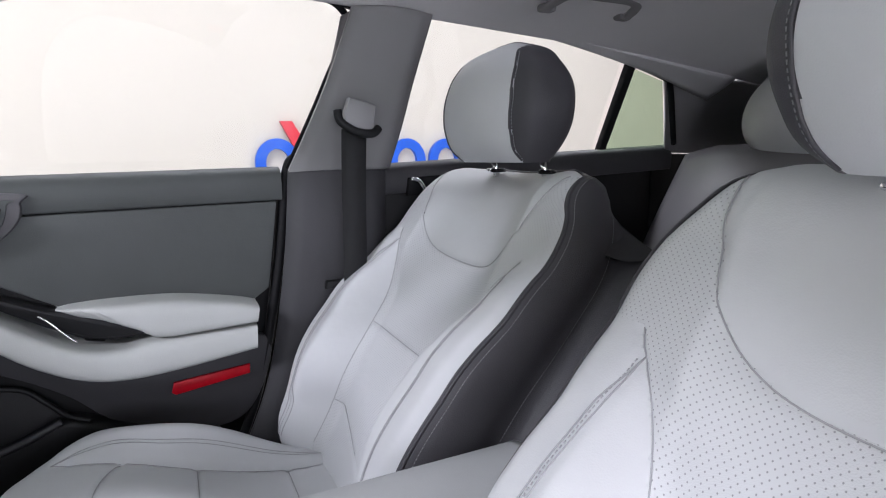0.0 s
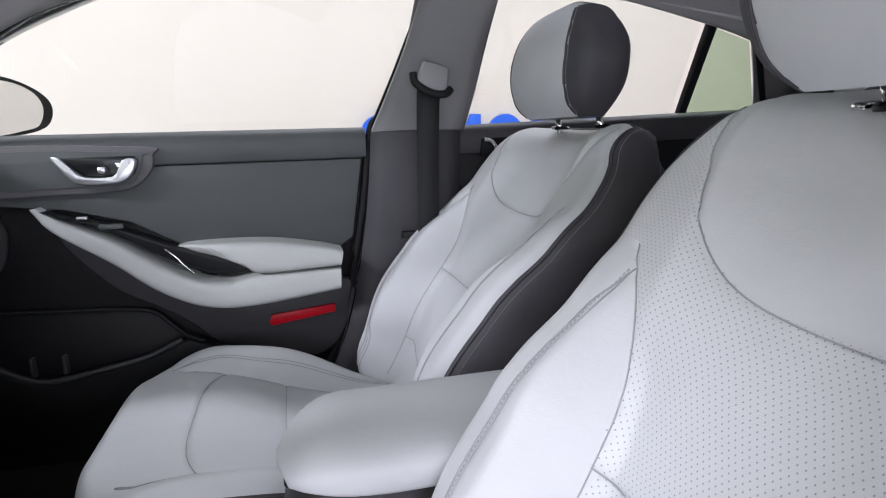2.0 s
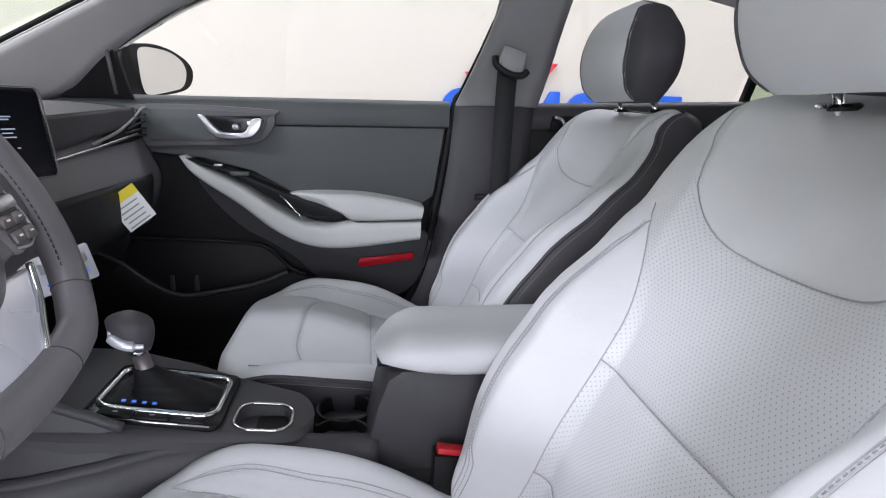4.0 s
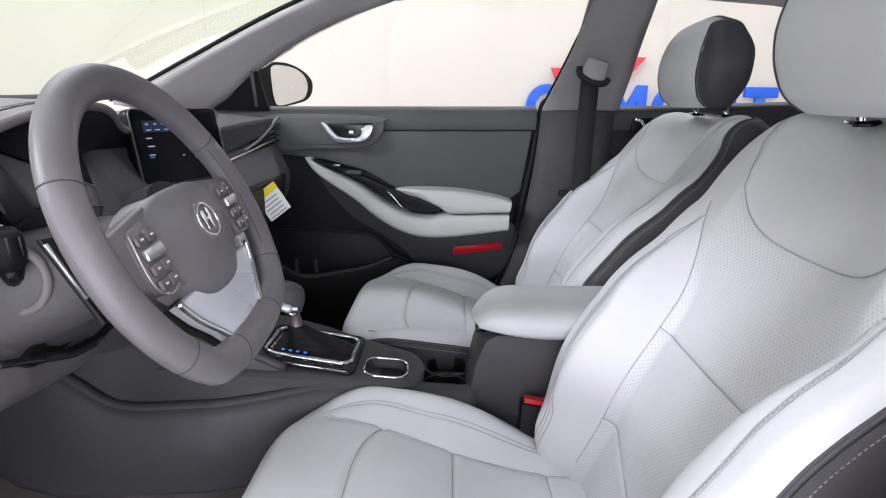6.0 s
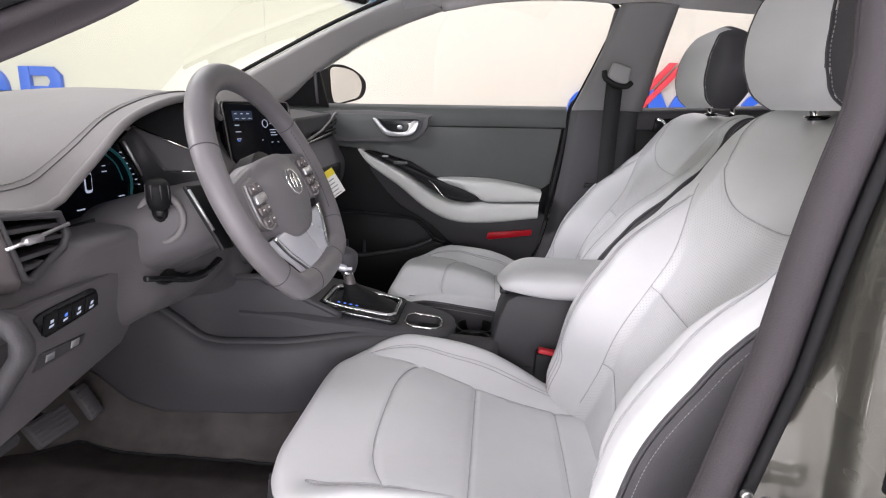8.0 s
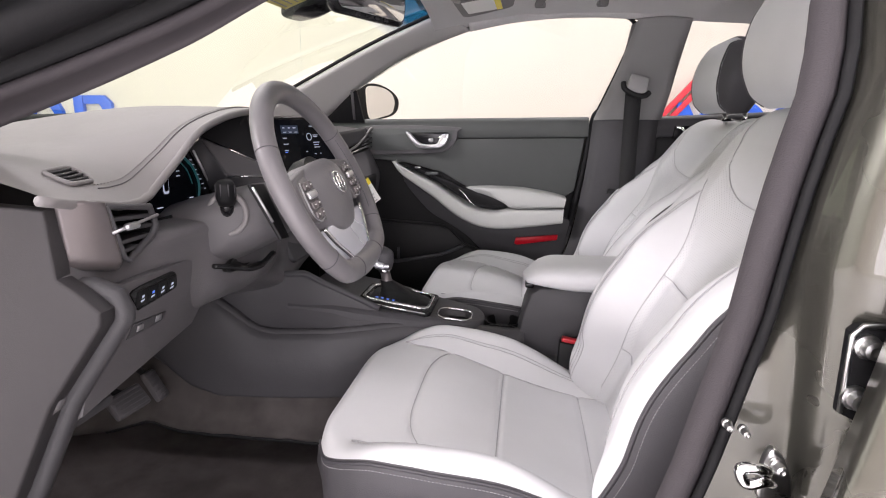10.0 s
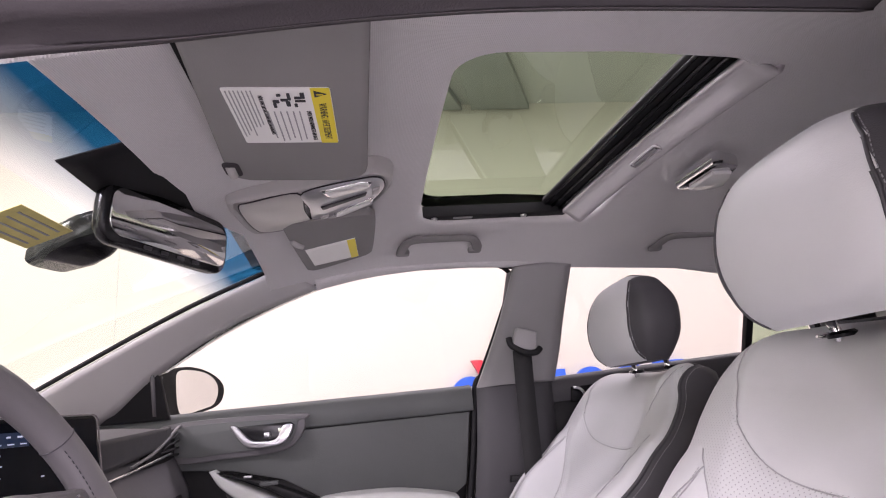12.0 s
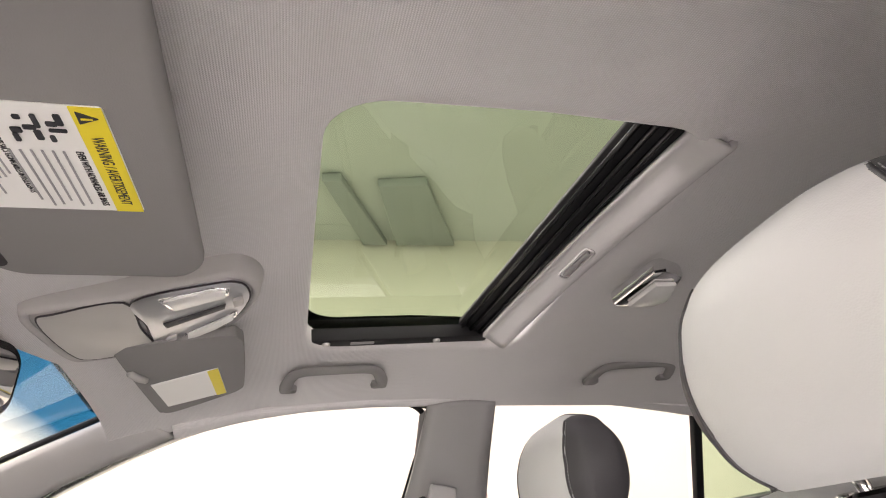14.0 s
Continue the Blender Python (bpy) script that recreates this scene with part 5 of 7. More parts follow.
driver_seat = thing("car_seat", "light grey leather driver seat with charcoal sides", "car seat", "front seats", at=(0, 0, 0))
seat_parts(driver_seat)
passenger_seat = copy_thing(driver_seat, pose(0.0, 0.391, 0))
driver_seat.location = (-0.042, -0.340, 0)
def lean_part(angle, shift):
    """Turn about the seat's hinge, then a shift."""
    return Matrix.Translation(shift) @ pose(0.56, 0, 0.47, 0, angle, 0) @ pose(-0.56, 0, -0.47)
for seat, turns in ((driver_seat, {"backrest": (-1.94, (0, 0, 0)), "headrest": (-6, (0.002, -0.010, 0)), "cushion": (0, (-0.015, 0.0035, -0.0065))}), (passenger_seat, {"backrest": (3.3, (0, 0, 0.010)), "headrest": (0, (0.006, -0.021, 0)), "cushion": (0, (-0.025, -0.032, 0.0127))})):
    for ob in seat.children:
        kind = ob.name.split(".")[0]
        if kind in turns:
            fit_in = Matrix()
            if kind == "headrest":
                fit_in = pose(0, 0, 1.024 if seat is driver_seat else 1.048) @ Matrix.Diagonal((1, 1.06, 0.94, 1)) @ pose(0, 0, -1.05)
            elif seat is driver_seat and kind == "backrest":
                fit_in = Matrix.Diagonal((1, 0.936, 1, 1))
            ob.matrix_basis = lean_part(*turns[kind]) @ fit_in @ ob.matrix_basis
passenger_seat["label"] = "light grey leather passenger seat with charcoal sides"

# belt buckles between the seats
for x, y in ((0.420, -0.092), (0.47, 0.092)):
    b = thing("belt_buckle", "black belt buckle with a red button", "buckle", "belt buckles")
    part("body", prism([(x - 0.030, 0.44), (x + 0.030, 0.44), (x + 0.026, 0.562), (x - 0.026, 0.570)], "y", y - 0.014, y + 0.014, 0.005), TRIMLO, b)
    part("button", prism([(x - 0.022, 0.568), (x + 0.022, 0.561), (x + 0.020, 0.571), (x - 0.020, 0.578)], "y", y - 0.009, y + 0.009, 0.003), REDBTN, b, "red release button")

# rear bench
bench = thing("rear_bench", "leather rear bench with pale headrests, its back darkened for shade", "car seat")
def bench_back(u, v):
    y = -0.60 + 1.20 * u
    puff = 0.022 * abs(math.sin(math.pi * (u * 3 + 0.0))) ** 0.5
    return (1.30 + 0.27 * v - puff - 0.02 * math.sin(math.pi * v), y, 0.50 + 0.545 * v - 0.05 * max(0, abs(y) - 0.50) * v * 4)
# light leather in truth; the darker skin paints in the shade behind the seats
part("backrest", sheet(bench_back, 60, 24, 0.06), WHEELSKIN, bench, "leather bench back, darkened for shade")
for sg in (-1, 1):
    part("side_bolster", sheet(lambda u, v: tuple(np.array(bench_back(0.5 + sg * (0.20 + 0.30 * u), v)) + np.array((-0.006 - 0.012 * math.sin(math.pi * u), 0, 0.003))), 12, 24, 0.01 * sg), CHARCOAL, bench, "charcoal side bolster")
part("back_edge", tube([(1.585, y, 1.035 - 0.2 * max(0, abs(y) - 0.5)) for y in np.linspace(-0.62, 0.62, 20)], 0.022, 8), TRIMLO, bench)
part("cushion", sheet(lambda u, v: (0.86 + 0.47 * v, -0.60 + 1.2 * u, 0.50 - 0.05 * v + 0.015 * abs(math.sin(math.pi * 3 * u)) ** 0.5 - 0.06 * (1 - v) ** 8), 40, 20, 0.12), LEATHER, bench)
for y in (-0.2, 0.2):
    part("seam", tube([np.array(bench_back(0.5 + y / 1.2, v)) + np.array((-0.001, 0, 0)) for v in np.linspace(0.02, 0.98, 20)], 0.0015, 5), SEAM, bench)
for y in (-0.285, 0.285):
    hr = part("headrest", sheet(lambda u, v: (1.565 - 0.045 * math.sin(math.pi * v) * math.sin(math.pi * u) ** 0.4 + 0.02 * v, y + 0.115 * (2 * u - 1) * (1 - 0.35 * v ** 4), 1.090 + 0.110 * v - 0.025 * (2 * u - 1) ** 4 * v), 20, 16, 0.08), LEATHER, bench, "light grey rear headrest")
    for d in (-0.05, 0.05):
        part("post", tube([(1.60, y + d, 1.02), (1.60, y + d, 1.105)], 0.006, 8), CHROME, hr)

# ---- dashboard ----
dash = thing("dashboard", "soft grey dashboard with satin trims and air vents", "dashboard")


def dash_sections():
    """Upper skin, from the windscreen's foot to the rear lip, by stations across the car."""
    st = [
        # y, lip x, lip z, crown z
        (-0.745, -0.187, 0.944, 0.974), (-0.70, -0.190, 0.9345, 0.976), (-0.66, -0.192, 0.929, 0.978), (-0.60, -0.194, 0.920, 0.982), (-0.563, -0.194, 0.925, 0.985), (-0.53, -0.194, 0.944, 0.988), (-0.492, -0.192, 0.969, 0.998),
        (-0.434, -0.192, 1.006, 1.013), (-0.352, -0.190, 1.032, 1.034), (-0.256, -0.190, 1.044, 1.048), (-0.16, -0.205, 1.042, 1.048),
        (-0.10, -0.228, 1.030, 1.044), (-0.04, -0.256, 1.014, 1.036), (0.08, -0.290, 0.995, 1.024), (0.25, -0.290, 0.985, 1.018), (0.45, -0.262, 0.988, 1.016), (0.70, -0.235, 0.995, 1.010),
    ]
    ys = [s[0] for s in st]
    return [curve_reader([(s[0], s[k]) for s in st]) for k in (1, 2, 3)], ys


(LIPX, LIPZ, CROWN), _ys = dash_sections()


def dash_top(u, v):
    y = -0.745 + 1.445 * u
    x0, x1 = -0.92, LIPX(y)
    z1, zc = LIPZ(y), CROWN(y)
    zf = 0.995 + 0.03 * y
    x = x0 + (x1 - x0) * v
    if v < 0.75:
        z = zf + (zc - zf) * smooth01(v / 0.75)
    else:
        w = (v - 0.75) / 0.25
        z = zc + (z1 - zc) * w * w * 1.0
    return (x, y, z)


part("upper_skin", sheet(dash_top, 90, 40), DASH, dash, "soft grey upper skin")
lip = [np.array((LIPX(y), y, LIPZ(y))) for y in np.linspace(-0.745, 0.70, 70)]
part("rear_lip", tube([p + np.array((-0.001, 0, -0.0055)) for p in lip], 0.006, 10), DASH, dash)
def skin_at(y, back):
    """A point of the skin at a distance ahead of its rear edge."""
    return np.array(dash_top((y + 0.745) / 1.445, 1 - back / (LIPX(y) + 0.92)))
seam_line = [skin_at(y, 0.026) + np.array((0, 0, 0.0008)) for y in np.linspace(-0.62, -0.12, 60)]
part("seam", tube(seam_line, 0.0007, 5), DASHLOW, dash)
tagged(part("stitch_row", stitches([skin_at(y, 0.033) + np.array((0, 0, 0.0012)) for y in np.linspace(-0.62, -0.12, 60)], 0.006, 0.004, 0.0007), DASH, dash), kind="stuff")

# body below the skin: closed hull behind trims
HULL = [
    (-0.715, [(-0.230, 0.920), (-0.225, 0.880), (-0.205, 0.845), (-0.200, 0.800), (-0.225, 0.720), (-0.275, 0.662), (-0.50, 0.62)]),
    (-0.590, [(-0.240, 0.900), (-0.235, 0.880), (-0.205, 0.850), (-0.203, 0.800), (-0.228, 0.720), (-0.280, 0.665), (-0.50, 0.63)]),
    (-0.555, [(-0.285, 0.872), (-0.200, 0.866), (-0.192, 0.848), (-0.203, 0.800), (-0.228, 0.720), (-0.280, 0.668), (-0.50, 0.63)]),
    (-0.475, [(-0.290, 0.868), (-0.190, 0.866), (-0.180, 0.850), (-0.192, 0.800), (-0.222, 0.728), (-0.280, 0.685), (-0.50, 0.64)]),
    (-0.425, [(-0.290, 0.868), (-0.185, 0.864), (-0.172, 0.840), (-0.168, 0.790), (-0.198, 0.738), (-0.280, 0.710), (-0.50, 0.66)]),
    (-0.340, [(-0.290, 0.868), (-0.182, 0.864), (-0.165, 0.835), (-0.155, 0.785), (-0.180, 0.738), (-0.265, 0.710), (-0.50, 0.66)]),
    (-0.250, [(-0.290, 0.885), (-0.190, 0.875), (-0.172, 0.840), (-0.162, 0.788), (-0.185, 0.740), (-0.260, 0.710), (-0.50, 0.66)]),
    (-0.180, [(-0.290, 0.930), (-0.225, 0.905), (-0.200, 0.860), (-0.190, 0.795), (-0.205, 0.735), (-0.262, 0.692), (-0.50, 0.64)]),
    (-0.080, [(-0.300, 0.975), (-0.275, 0.935), (-0.250, 0.880), (-0.235, 0.800), (-0.225, 0.720), (-0.230, 0.660), (-0.50, 0.60)]),
    (0.200, [(-0.300, 0.965), (-0.280, 0.930), (-0.235, 0.885), (-0.195, 0.830), (-0.210, 0.745), (-0.290, 0.690), (-0.60, 0.66)]),
    (0.700, [(-0.255, 0.970), (-0.240, 0.935), (-0.215, 0.885), (-0.200, 0.840), (-0.220, 0.775), (-0.300, 0.730), (-0.60, 0.70)]),
]


def hull(u, v):
    y = -0.715 + 1.415 * u
    k = max(i for i in range(len(HULL) - 1) if HULL[i][0] <= y + 1e-9)
    f = (y - HULL[k][0]) / (HULL[k + 1][0] - HULL[k][0])
    prof = [np.array(a) * (1 - f) + np.array(b) * f for a, b in zip(HULL[k][1], HULL[k + 1][1])]
    g = v * (len(prof) - 1)
    q = min(int(g), len(prof) - 2)
    p0, p1, p2, p3 = prof[max(q - 1, 0)], prof[q], prof[q + 1], prof[min(q + 2, len(prof) - 1)]
    t = g - q
    p = 0.5 * (2 * p1 + (p2 - p0) * t + (2 * p0 - 5 * p1 + 4 * p2 - p3) * t * t + (3 * p1 - p0 - 3 * p2 + p3) * t ** 3)
    return (p[0], y, p[1])
part("lower_body", sheet(hull, 110, 48, 0.006), DASHLOW, dash, "dark grey lower dashboard")
part("end_cap", prism([(-0.60, 0.42), (-0.36, 0.46), (-0.300, 0.56), (-0.232, 0.690), (-0.152, 0.796), (-0.150, 0.812), (-0.180, 0.836), (-0.200, 0.848), (-0.203, 0.925), (-0.30, 0.930), (-0.60, 0.93)], "y", -0.726, -0.700, 0.004, 3), ENDGREY, dash, "grey end panel by the door")
part("end_trim", prism([(-0.60, 0.40), (-0.35, 0.44), (-0.288, 0.55), (-0.222, 0.679), (-0.140, 0.790), (-0.138, 0.806), (-0.150, 0.830), (-0.182, 0.842), (-0.30, 0.84), (-0.60, 0.84)], "y", -0.701, -0.676, 0.010, 3), TRIM, dash, "grey side strip of the lower panel")
part("end_cap", prism([(-0.60, 0.52), (-0.35, 0.55), (-0.28, 0.66), (-0.245, 0.80), (-0.235, 0.985), (-0.60, 0.99)], "y", 0.69, 0.712, 0.01), TRIMLO, dash)
# kick panel and lower corner by the doorway
part("kick_panel", prism([(-0.70, 0.26), (-0.44, 0.26), (-0.40, 0.38), (-0.34, 0.50), (-0.38, 0.60), (-0.70, 0.70)], "y", -0.735, -0.700, 0.012), ENDGREY, dash, "grey kick panel")
part("kick_panel", prism([(-0.70, 0.26), (-0.42, 0.26), (-0.36, 0.40), (-0.30, 0.60), (-0.26, 0.78), (-0.70, 0.78)], "y", 0.700, 0.735, 0.012), TRIMLO, dash)
part("tunnel_side", prism([(-0.95, 0.26), (0.30, 0.26), (0.30, 0.45), (-0.2, 0.50), (-0.95, 0.62)], "y", 0.10, 0.13, 0.01), TRIMLO, dash)

# driver's outer vent: satin surround, black duct, slats and a bright tab
def surround(u, v):
    yr = -0.664 + 0.022 * v
    y = -0.712 + (yr + 0.712) * u + 0.010 * v * (1 - u)
    z = 0.934 - 0.008 * u - (0.082 + 0.006 * u) * v
    return (-0.172 - 0.030 * (1 - u) ** 2.2 - 0.014 * max(0, (v - 0.8) / 0.2) ** 2 - 0.006 * max(0, (u - 0.85) / 0.15) ** 2, y, z)


vent = part("outer_vent", sheet(surround, 16, 16, -0.03), BRONZE, dash, "satin bronze vent surround")
OPEN = [(-0.664, 0.921), (-0.586, 0.911), (-0.577, 0.886), (-0.586, 0.874), (-0.636, 0.851), (-0.645, 0.856)]
part("duct", prism([(y, z) for y, z in OPEN], "x", -0.232, -0.206, 0.001), RUBBER, vent)
part("duct_rim", tube([(-0.176, y, z) for y, z in OPEN], 0.0045, 8, closed=True), TRIM, vent)
part("duct_wall", loft([[(x, y, z) for y, z in OPEN] for x in (-0.176, -0.21)], caps=False), TRIMLO, vent)
for za, zb, ya, yb in ((0.905, 0.899, -0.661, -0.584), (0.890, 0.886, -0.656, -0.579), (0.874, 0.874, -0.650, -0.588), (0.862, 0.864, -0.645, -0.612)):
    part("slat", prism([(ya, za - 0.0025), (yb, zb - 0.0025), (yb, zb + 0.0025), (ya, za + 0.0025)], "x", -0.202, -0.178, 0.001), TRIM, vent)
part("tab", tube([(-0.172, -0.664, 0.890), (-0.168, -0.630, 0.895), (-0.168, -0.583, 0.900)], 0.0022, 8), SATIN, vent, "bright vent tab")
part("tab_grip", box(-0.168, -0.634, 0.894, 0.010, 0.024, 0.009, 0.004), SATIN, vent)


# demister outlet on the top
def on_top(x, y, lift):
    v = (x + 0.92) / (LIPX(y) + 0.92)
    p = np.array(dash_top((y + 0.745) / 1.445, v))
    return p + np.array((0.4 * lift, 0, lift))


def outlet_at(a, b, lift):
    """Slanted outlet: a along the car, b across it."""
    return on_top(-0.247 + a - 0.22 * b, -0.634 + b, lift)


outlet = part("side_outlet", tube([outlet_at(a, b, 0.002) for a, b in rrect(0.036, 0.054, 0.010)], 0.0032, 8, closed=True), DASH, dash, "small side demister outlet")
part("outlet_well", sheet(lambda u, v: outlet_at(-0.017 + 0.034 * u, -0.026 + 0.052 * v, 0.0012), 6, 6), RUBBER, outlet)
for k in range(4):
    part("slat", tube([outlet_at(-0.0115 + 0.0077 * k, b, 0.0025) for b in (-0.024, 0.0, 0.024)], 0.0017, 6), TRIM, outlet)

# instrument binnacle
cluster = part("instrument_cluster", prism([(-0.535, 0.862), (-0.285, 0.868), (-0.275, 0.905), (-0.290, 0.985), (-0.40, 0.990), (-0.47, 0.965), (-0.53, 0.92)], "x", -0.300, -0.268, 0.004), GLOSSBLACK, dash, "black instrument panel")
part("display", prism([(-0.520, 0.872), (-0.310, 0.884), (-0.298, 0.905), (-0.345, 0.968), (-0.45, 0.966), (-0.520, 0.915)], "x", -0.268, -0.262, 0.001), SCREEN, cluster)
part("gauge_arc", tube(spline([(-0.261, -0.372, 0.966), (-0.261, -0.342, 0.945), (-0.261, -0.325, 0.915), (-0.261, -0.328, 0.890)], 8), 0.0022, 6), TEAL, cluster, "teal gauge arc")
part("gauge_arc", tube(spline([(-0.261, -0.385, 0.960), (-0.261, -0.358, 0.940), (-0.261, -0.345, 0.915)], 8), 0.0010, 6), TEAL, cluster)
part("cluster_edge", tube([(-0.258, -0.338, 0.971), (-0.257, -0.296, 0.910), (-0.257, -0.288, 0.900)], 0.0022, 8), SATIN, cluster, "satin edge strip")
for k in range(7):
    part("tick", box(-0.2605, -0.345 + 0.0063 * k, 0.956 - 0.0088 * k, 0.002, 0.0034, 0.0012), ICON, cluster)
car_icon = part("car_symbol", prism(rrect(0.014, 0.030, 0.005), "x", -0.2615, -0.2605), ICON, cluster, "small car symbol")
car_icon.matrix_world = pose(0, -0.420, 0.921)
part("car_symbol_inner", prism(rrect(0.0105, 0.022, 0.003), "x", -0.2604, -0.2598), SCREEN, car_icon)
for y, z, w in ((-0.385, 0.940, 0.008), (-0.385, 0.932, 0.012), (-0.352, 0.892, 0.016), (-0.44, 0.886, 0.020)):
    part("text_bar", box(-0.2607, y, z, 0.002, 0.7 * w, 0.0013), ICON, cluster)
part("lower_lip", tube([(-0.245, -0.53, 0.868), (-0.235, -0.44, 0.872), (-0.235, -0.36, 0.880), (-0.245, -0.31, 0.888)], 0.006, 8), GLOSSBLACK, dash)
# right cheek of the binnacle: two facets, a bright edge and the dark inside above it
def facet(a, b, c, d):
    a, b, c, d = (np.array(q) for q in (a, b, c, d))
    return lambda u, v: tuple((a * (1 - u) + b * u) * (1 - v) + (d * (1 - u) + c * u) * v)
CA, CB, CC, CD, CF, CG = (-0.262, -0.306, 0.993), (-0.165, -0.270, 0.945), (-0.155, -0.275, 0.922), (-0.215, -0.307, 0.925), (-0.258, -0.292, 0.896), (-0.262, -0.335, 0.972)
part("binnacle_side", sheet(facet(CA, CB, CC, CD), 12, 8, -0.006), DASHLOW, dash, "grey cheek of the binnacle")
part("binnacle_facet", sheet(facet(CG, CA, CD, CF), 10, 8, -0.006), TRIM, dash)
part("binnacle_foot", sheet(facet(CD, CC, (-0.165, -0.290, 0.870), CF), 10, 8, -0.006), TRIM, dash)
part("bright_edge", tube([CA, tuple(0.5 * (np.array(CA) + np.array(CB)) + np.array((0, 0, 0.001))), CB], 0.0018, 6), CHROME, dash, "thin bright strip")
part("bright_edge", tube([CD, tuple(0.5 * (np.array(CD) + np.array(CC)) + np.array((0.001, 0, 0.001))), CC], 0.0016, 6), CHROME, dash, "thin bright strip")
part("binnacle_inside", sheet(facet((-0.285, -0.300, 1.032), (-0.200, -0.255, 1.036), (-0.168, -0.268, 0.945), (-0.268, -0.304, 0.992)), 10, 8, -0.004), RUBBER, dash, "black inside of the hood")
part("binnacle_roof", sheet(lambda u, v: (LIPX(-0.56 + 0.40 * u) - 0.004 - 0.11 * v, -0.56 + 0.40 * u, LIPZ(-0.56 + 0.40 * u) - 0.009 - 0.008 * v), 30, 6), RUBBER, dash)
part("binnacle_floor", sheet(lambda u, v: (-0.300 + 0.105 * v, -0.565 + 0.300 * u, 0.869 - 0.004 * v + 0.004 * u), 12, 6, 0.006), TRIM, dash)

def face(u, v):
    """Closing face between the skin's rear edge and the lower body."""
    y = -0.265 + 0.96 * u
    top = np.array((LIPX(y) - 0.006, y, LIPZ(y) - 0.006))
    low = np.array(hull((y + 0.715) / 1.415, 0.0)) + np.array((0.004, 0, -0.004))
    return top + (low - top) * v
part("upper_face", sheet(face, 60, 6, 0.004), TRIMLO, dash, "black face below the skin")

# switch bank and small switches on the lower panel
def skewed(pts, lo, hi, bevel, slope):
    """A plate on the lower panel, leaning with it."""
    me = prism(pts, "x", lo, hi, bevel)
    for vert in me.vertices:
        vert.co.x += slope * (vert.co.z - 0.79)
    return me


# raised lower panel that carries the switches
part("lower_panel", skewed([(-0.684, 0.832), (-0.640, 0.822), (-0.480, 0.821), (-0.446, 0.786), (-0.436, 0.722), (-0.452, 0.700), (-0.684, 0.655)], -0.208, -0.190, 0.006, 0.28), DASHLOW, dash, "dark grey lower dashboard panel")
bank = part("switch_bank", skewed([tuple(q) for q in spline([(-0.625, 0.808), (-0.555, 0.812), (-0.540, 0.811), (-0.531, 0.803), (-0.527, 0.790), (-0.532, 0.783), (-0.600, 0.776), (-0.610, 0.777), (-0.622, 0.792)], 4, closed=True)], -0.195, -0.187, 0.002, 0.28), GLOSSBLACK, dash, "black switch bank")
for k in range(4):
    y0 = -0.6165 + 0.0215 * k
    b = part("button", skewed([(y0 + 0.001, 0.780 + 0.0014 * k), (y0 + 0.0195, 0.7815 + 0.0014 * k), (y0 + 0.0180, 0.805), (y0 - 0.0010, 0.8035)], -0.190, -0.1845, 0.0015, 0.28), TRIMLO, bank)
    part("symbol", skewed([(y0 + 0.006, 0.787), (y0 + 0.012, 0.788), (y0 + 0.0125, 0.7905), (y0 + 0.006, 0.7895)], -0.1845, -0.1838, 0, 0.28), ICON, b)
    part("symbol", skewed([(y0 + 0.007, 0.7925), (y0 + 0.011, 0.793), (y0 + 0.011, 0.7965), (y0 + 0.007, 0.796)], -0.1845, -0.1838, 0, 0.28), ICONBLUE if k == 1 else ICON, b)
low = part("lower_switches", skewed([(-0.622, 0.738), (-0.545, 0.739), (-0.541, 0.752), (-0.612, 0.757)], -0.193, -0.187, 0.0015, 0.28), TRIM, dash)
for y0 in (-0.606, -0.566):
    part("button", skewed([(y0, 0.743), (y0 + 0.013, 0.743), (y0 + 0.013, 0.752), (y0, 0.752)], -0.188, -0.1855, 0.001, 0.28), SATIN, low)
part("release_handle", box(-0.262, -0.640, 0.642, 0.03, 0.075, 0.016, 0.006), TRIM, dash)
# column pod with its recess
part("column_shroud", loft([[(x, -0.356 + a * w, zc + b * h) for a, b in rrect(1, 1, 0.34, 6)] for x, w, h, zc in ((-0.30, 0.215, 0.125, 0.815), (-0.22, 0.215, 0.125, 0.838), (-0.16, 0.205, 0.118, 0.856), (-0.115, 0.175, 0.102, 0.870), (-0.085, 0.130, 0.080, 0.880), (-0.075, 0.090, 0.060, 0.884))]), DASHLOW, dash, "grey steering column shroud")
part("lever_recess", lathe([(0, 0.002), (0.05, 0.003), (0.066, 0.005), (0.070, 0.002), (0.068, -0.006), (0, -0.008)], 30, "x"), TRIMLO, dash, "dark lever recess").matrix_world = Matrix.Translation((-0.160, -0.370, 0.800)) @ Matrix.Rotation(radians(10), 4, "X") @ Matrix.Rotation(radians(-6), 4, "Y") @ Matrix.Diagonal((1, 1.0, 0.24, 1))
part("tilt_lever", tube(spline([(-0.165, -0.462, 0.800), (-0.150, -0.43, 0.792), (-0.145, -0.390, 0.780), (-0.138, -0.350, 0.780), (-0.132, -0.318, 0.792)], 6), [0.006] * 6 + [0.0075] * 6 + [0.0085] * 6 + [0.006] * 7, 8, flat=0.7), GLOSSBLACK, dash, "black column lever")
stalk = thing("column_stalk", "black control stalk beside the steering wheel", "stalk")
part("boot", lathe([(0, 0), (0.026, 0), (0.028, 0.006), (0.022, 0.012), (0.014, 0.016), (0, 0.016)], 18, "y", (0, 0, 0)), RUBBER, stalk)
part("collar", tube([(0.031 * math.cos(w), -0.003, 0.031 * math.sin(w)) for w in np.linspace(0, 2 * math.pi, 28, endpoint=False)], 0.0045, 8, closed=True), DASH, stalk, "grey ring round the stalk")
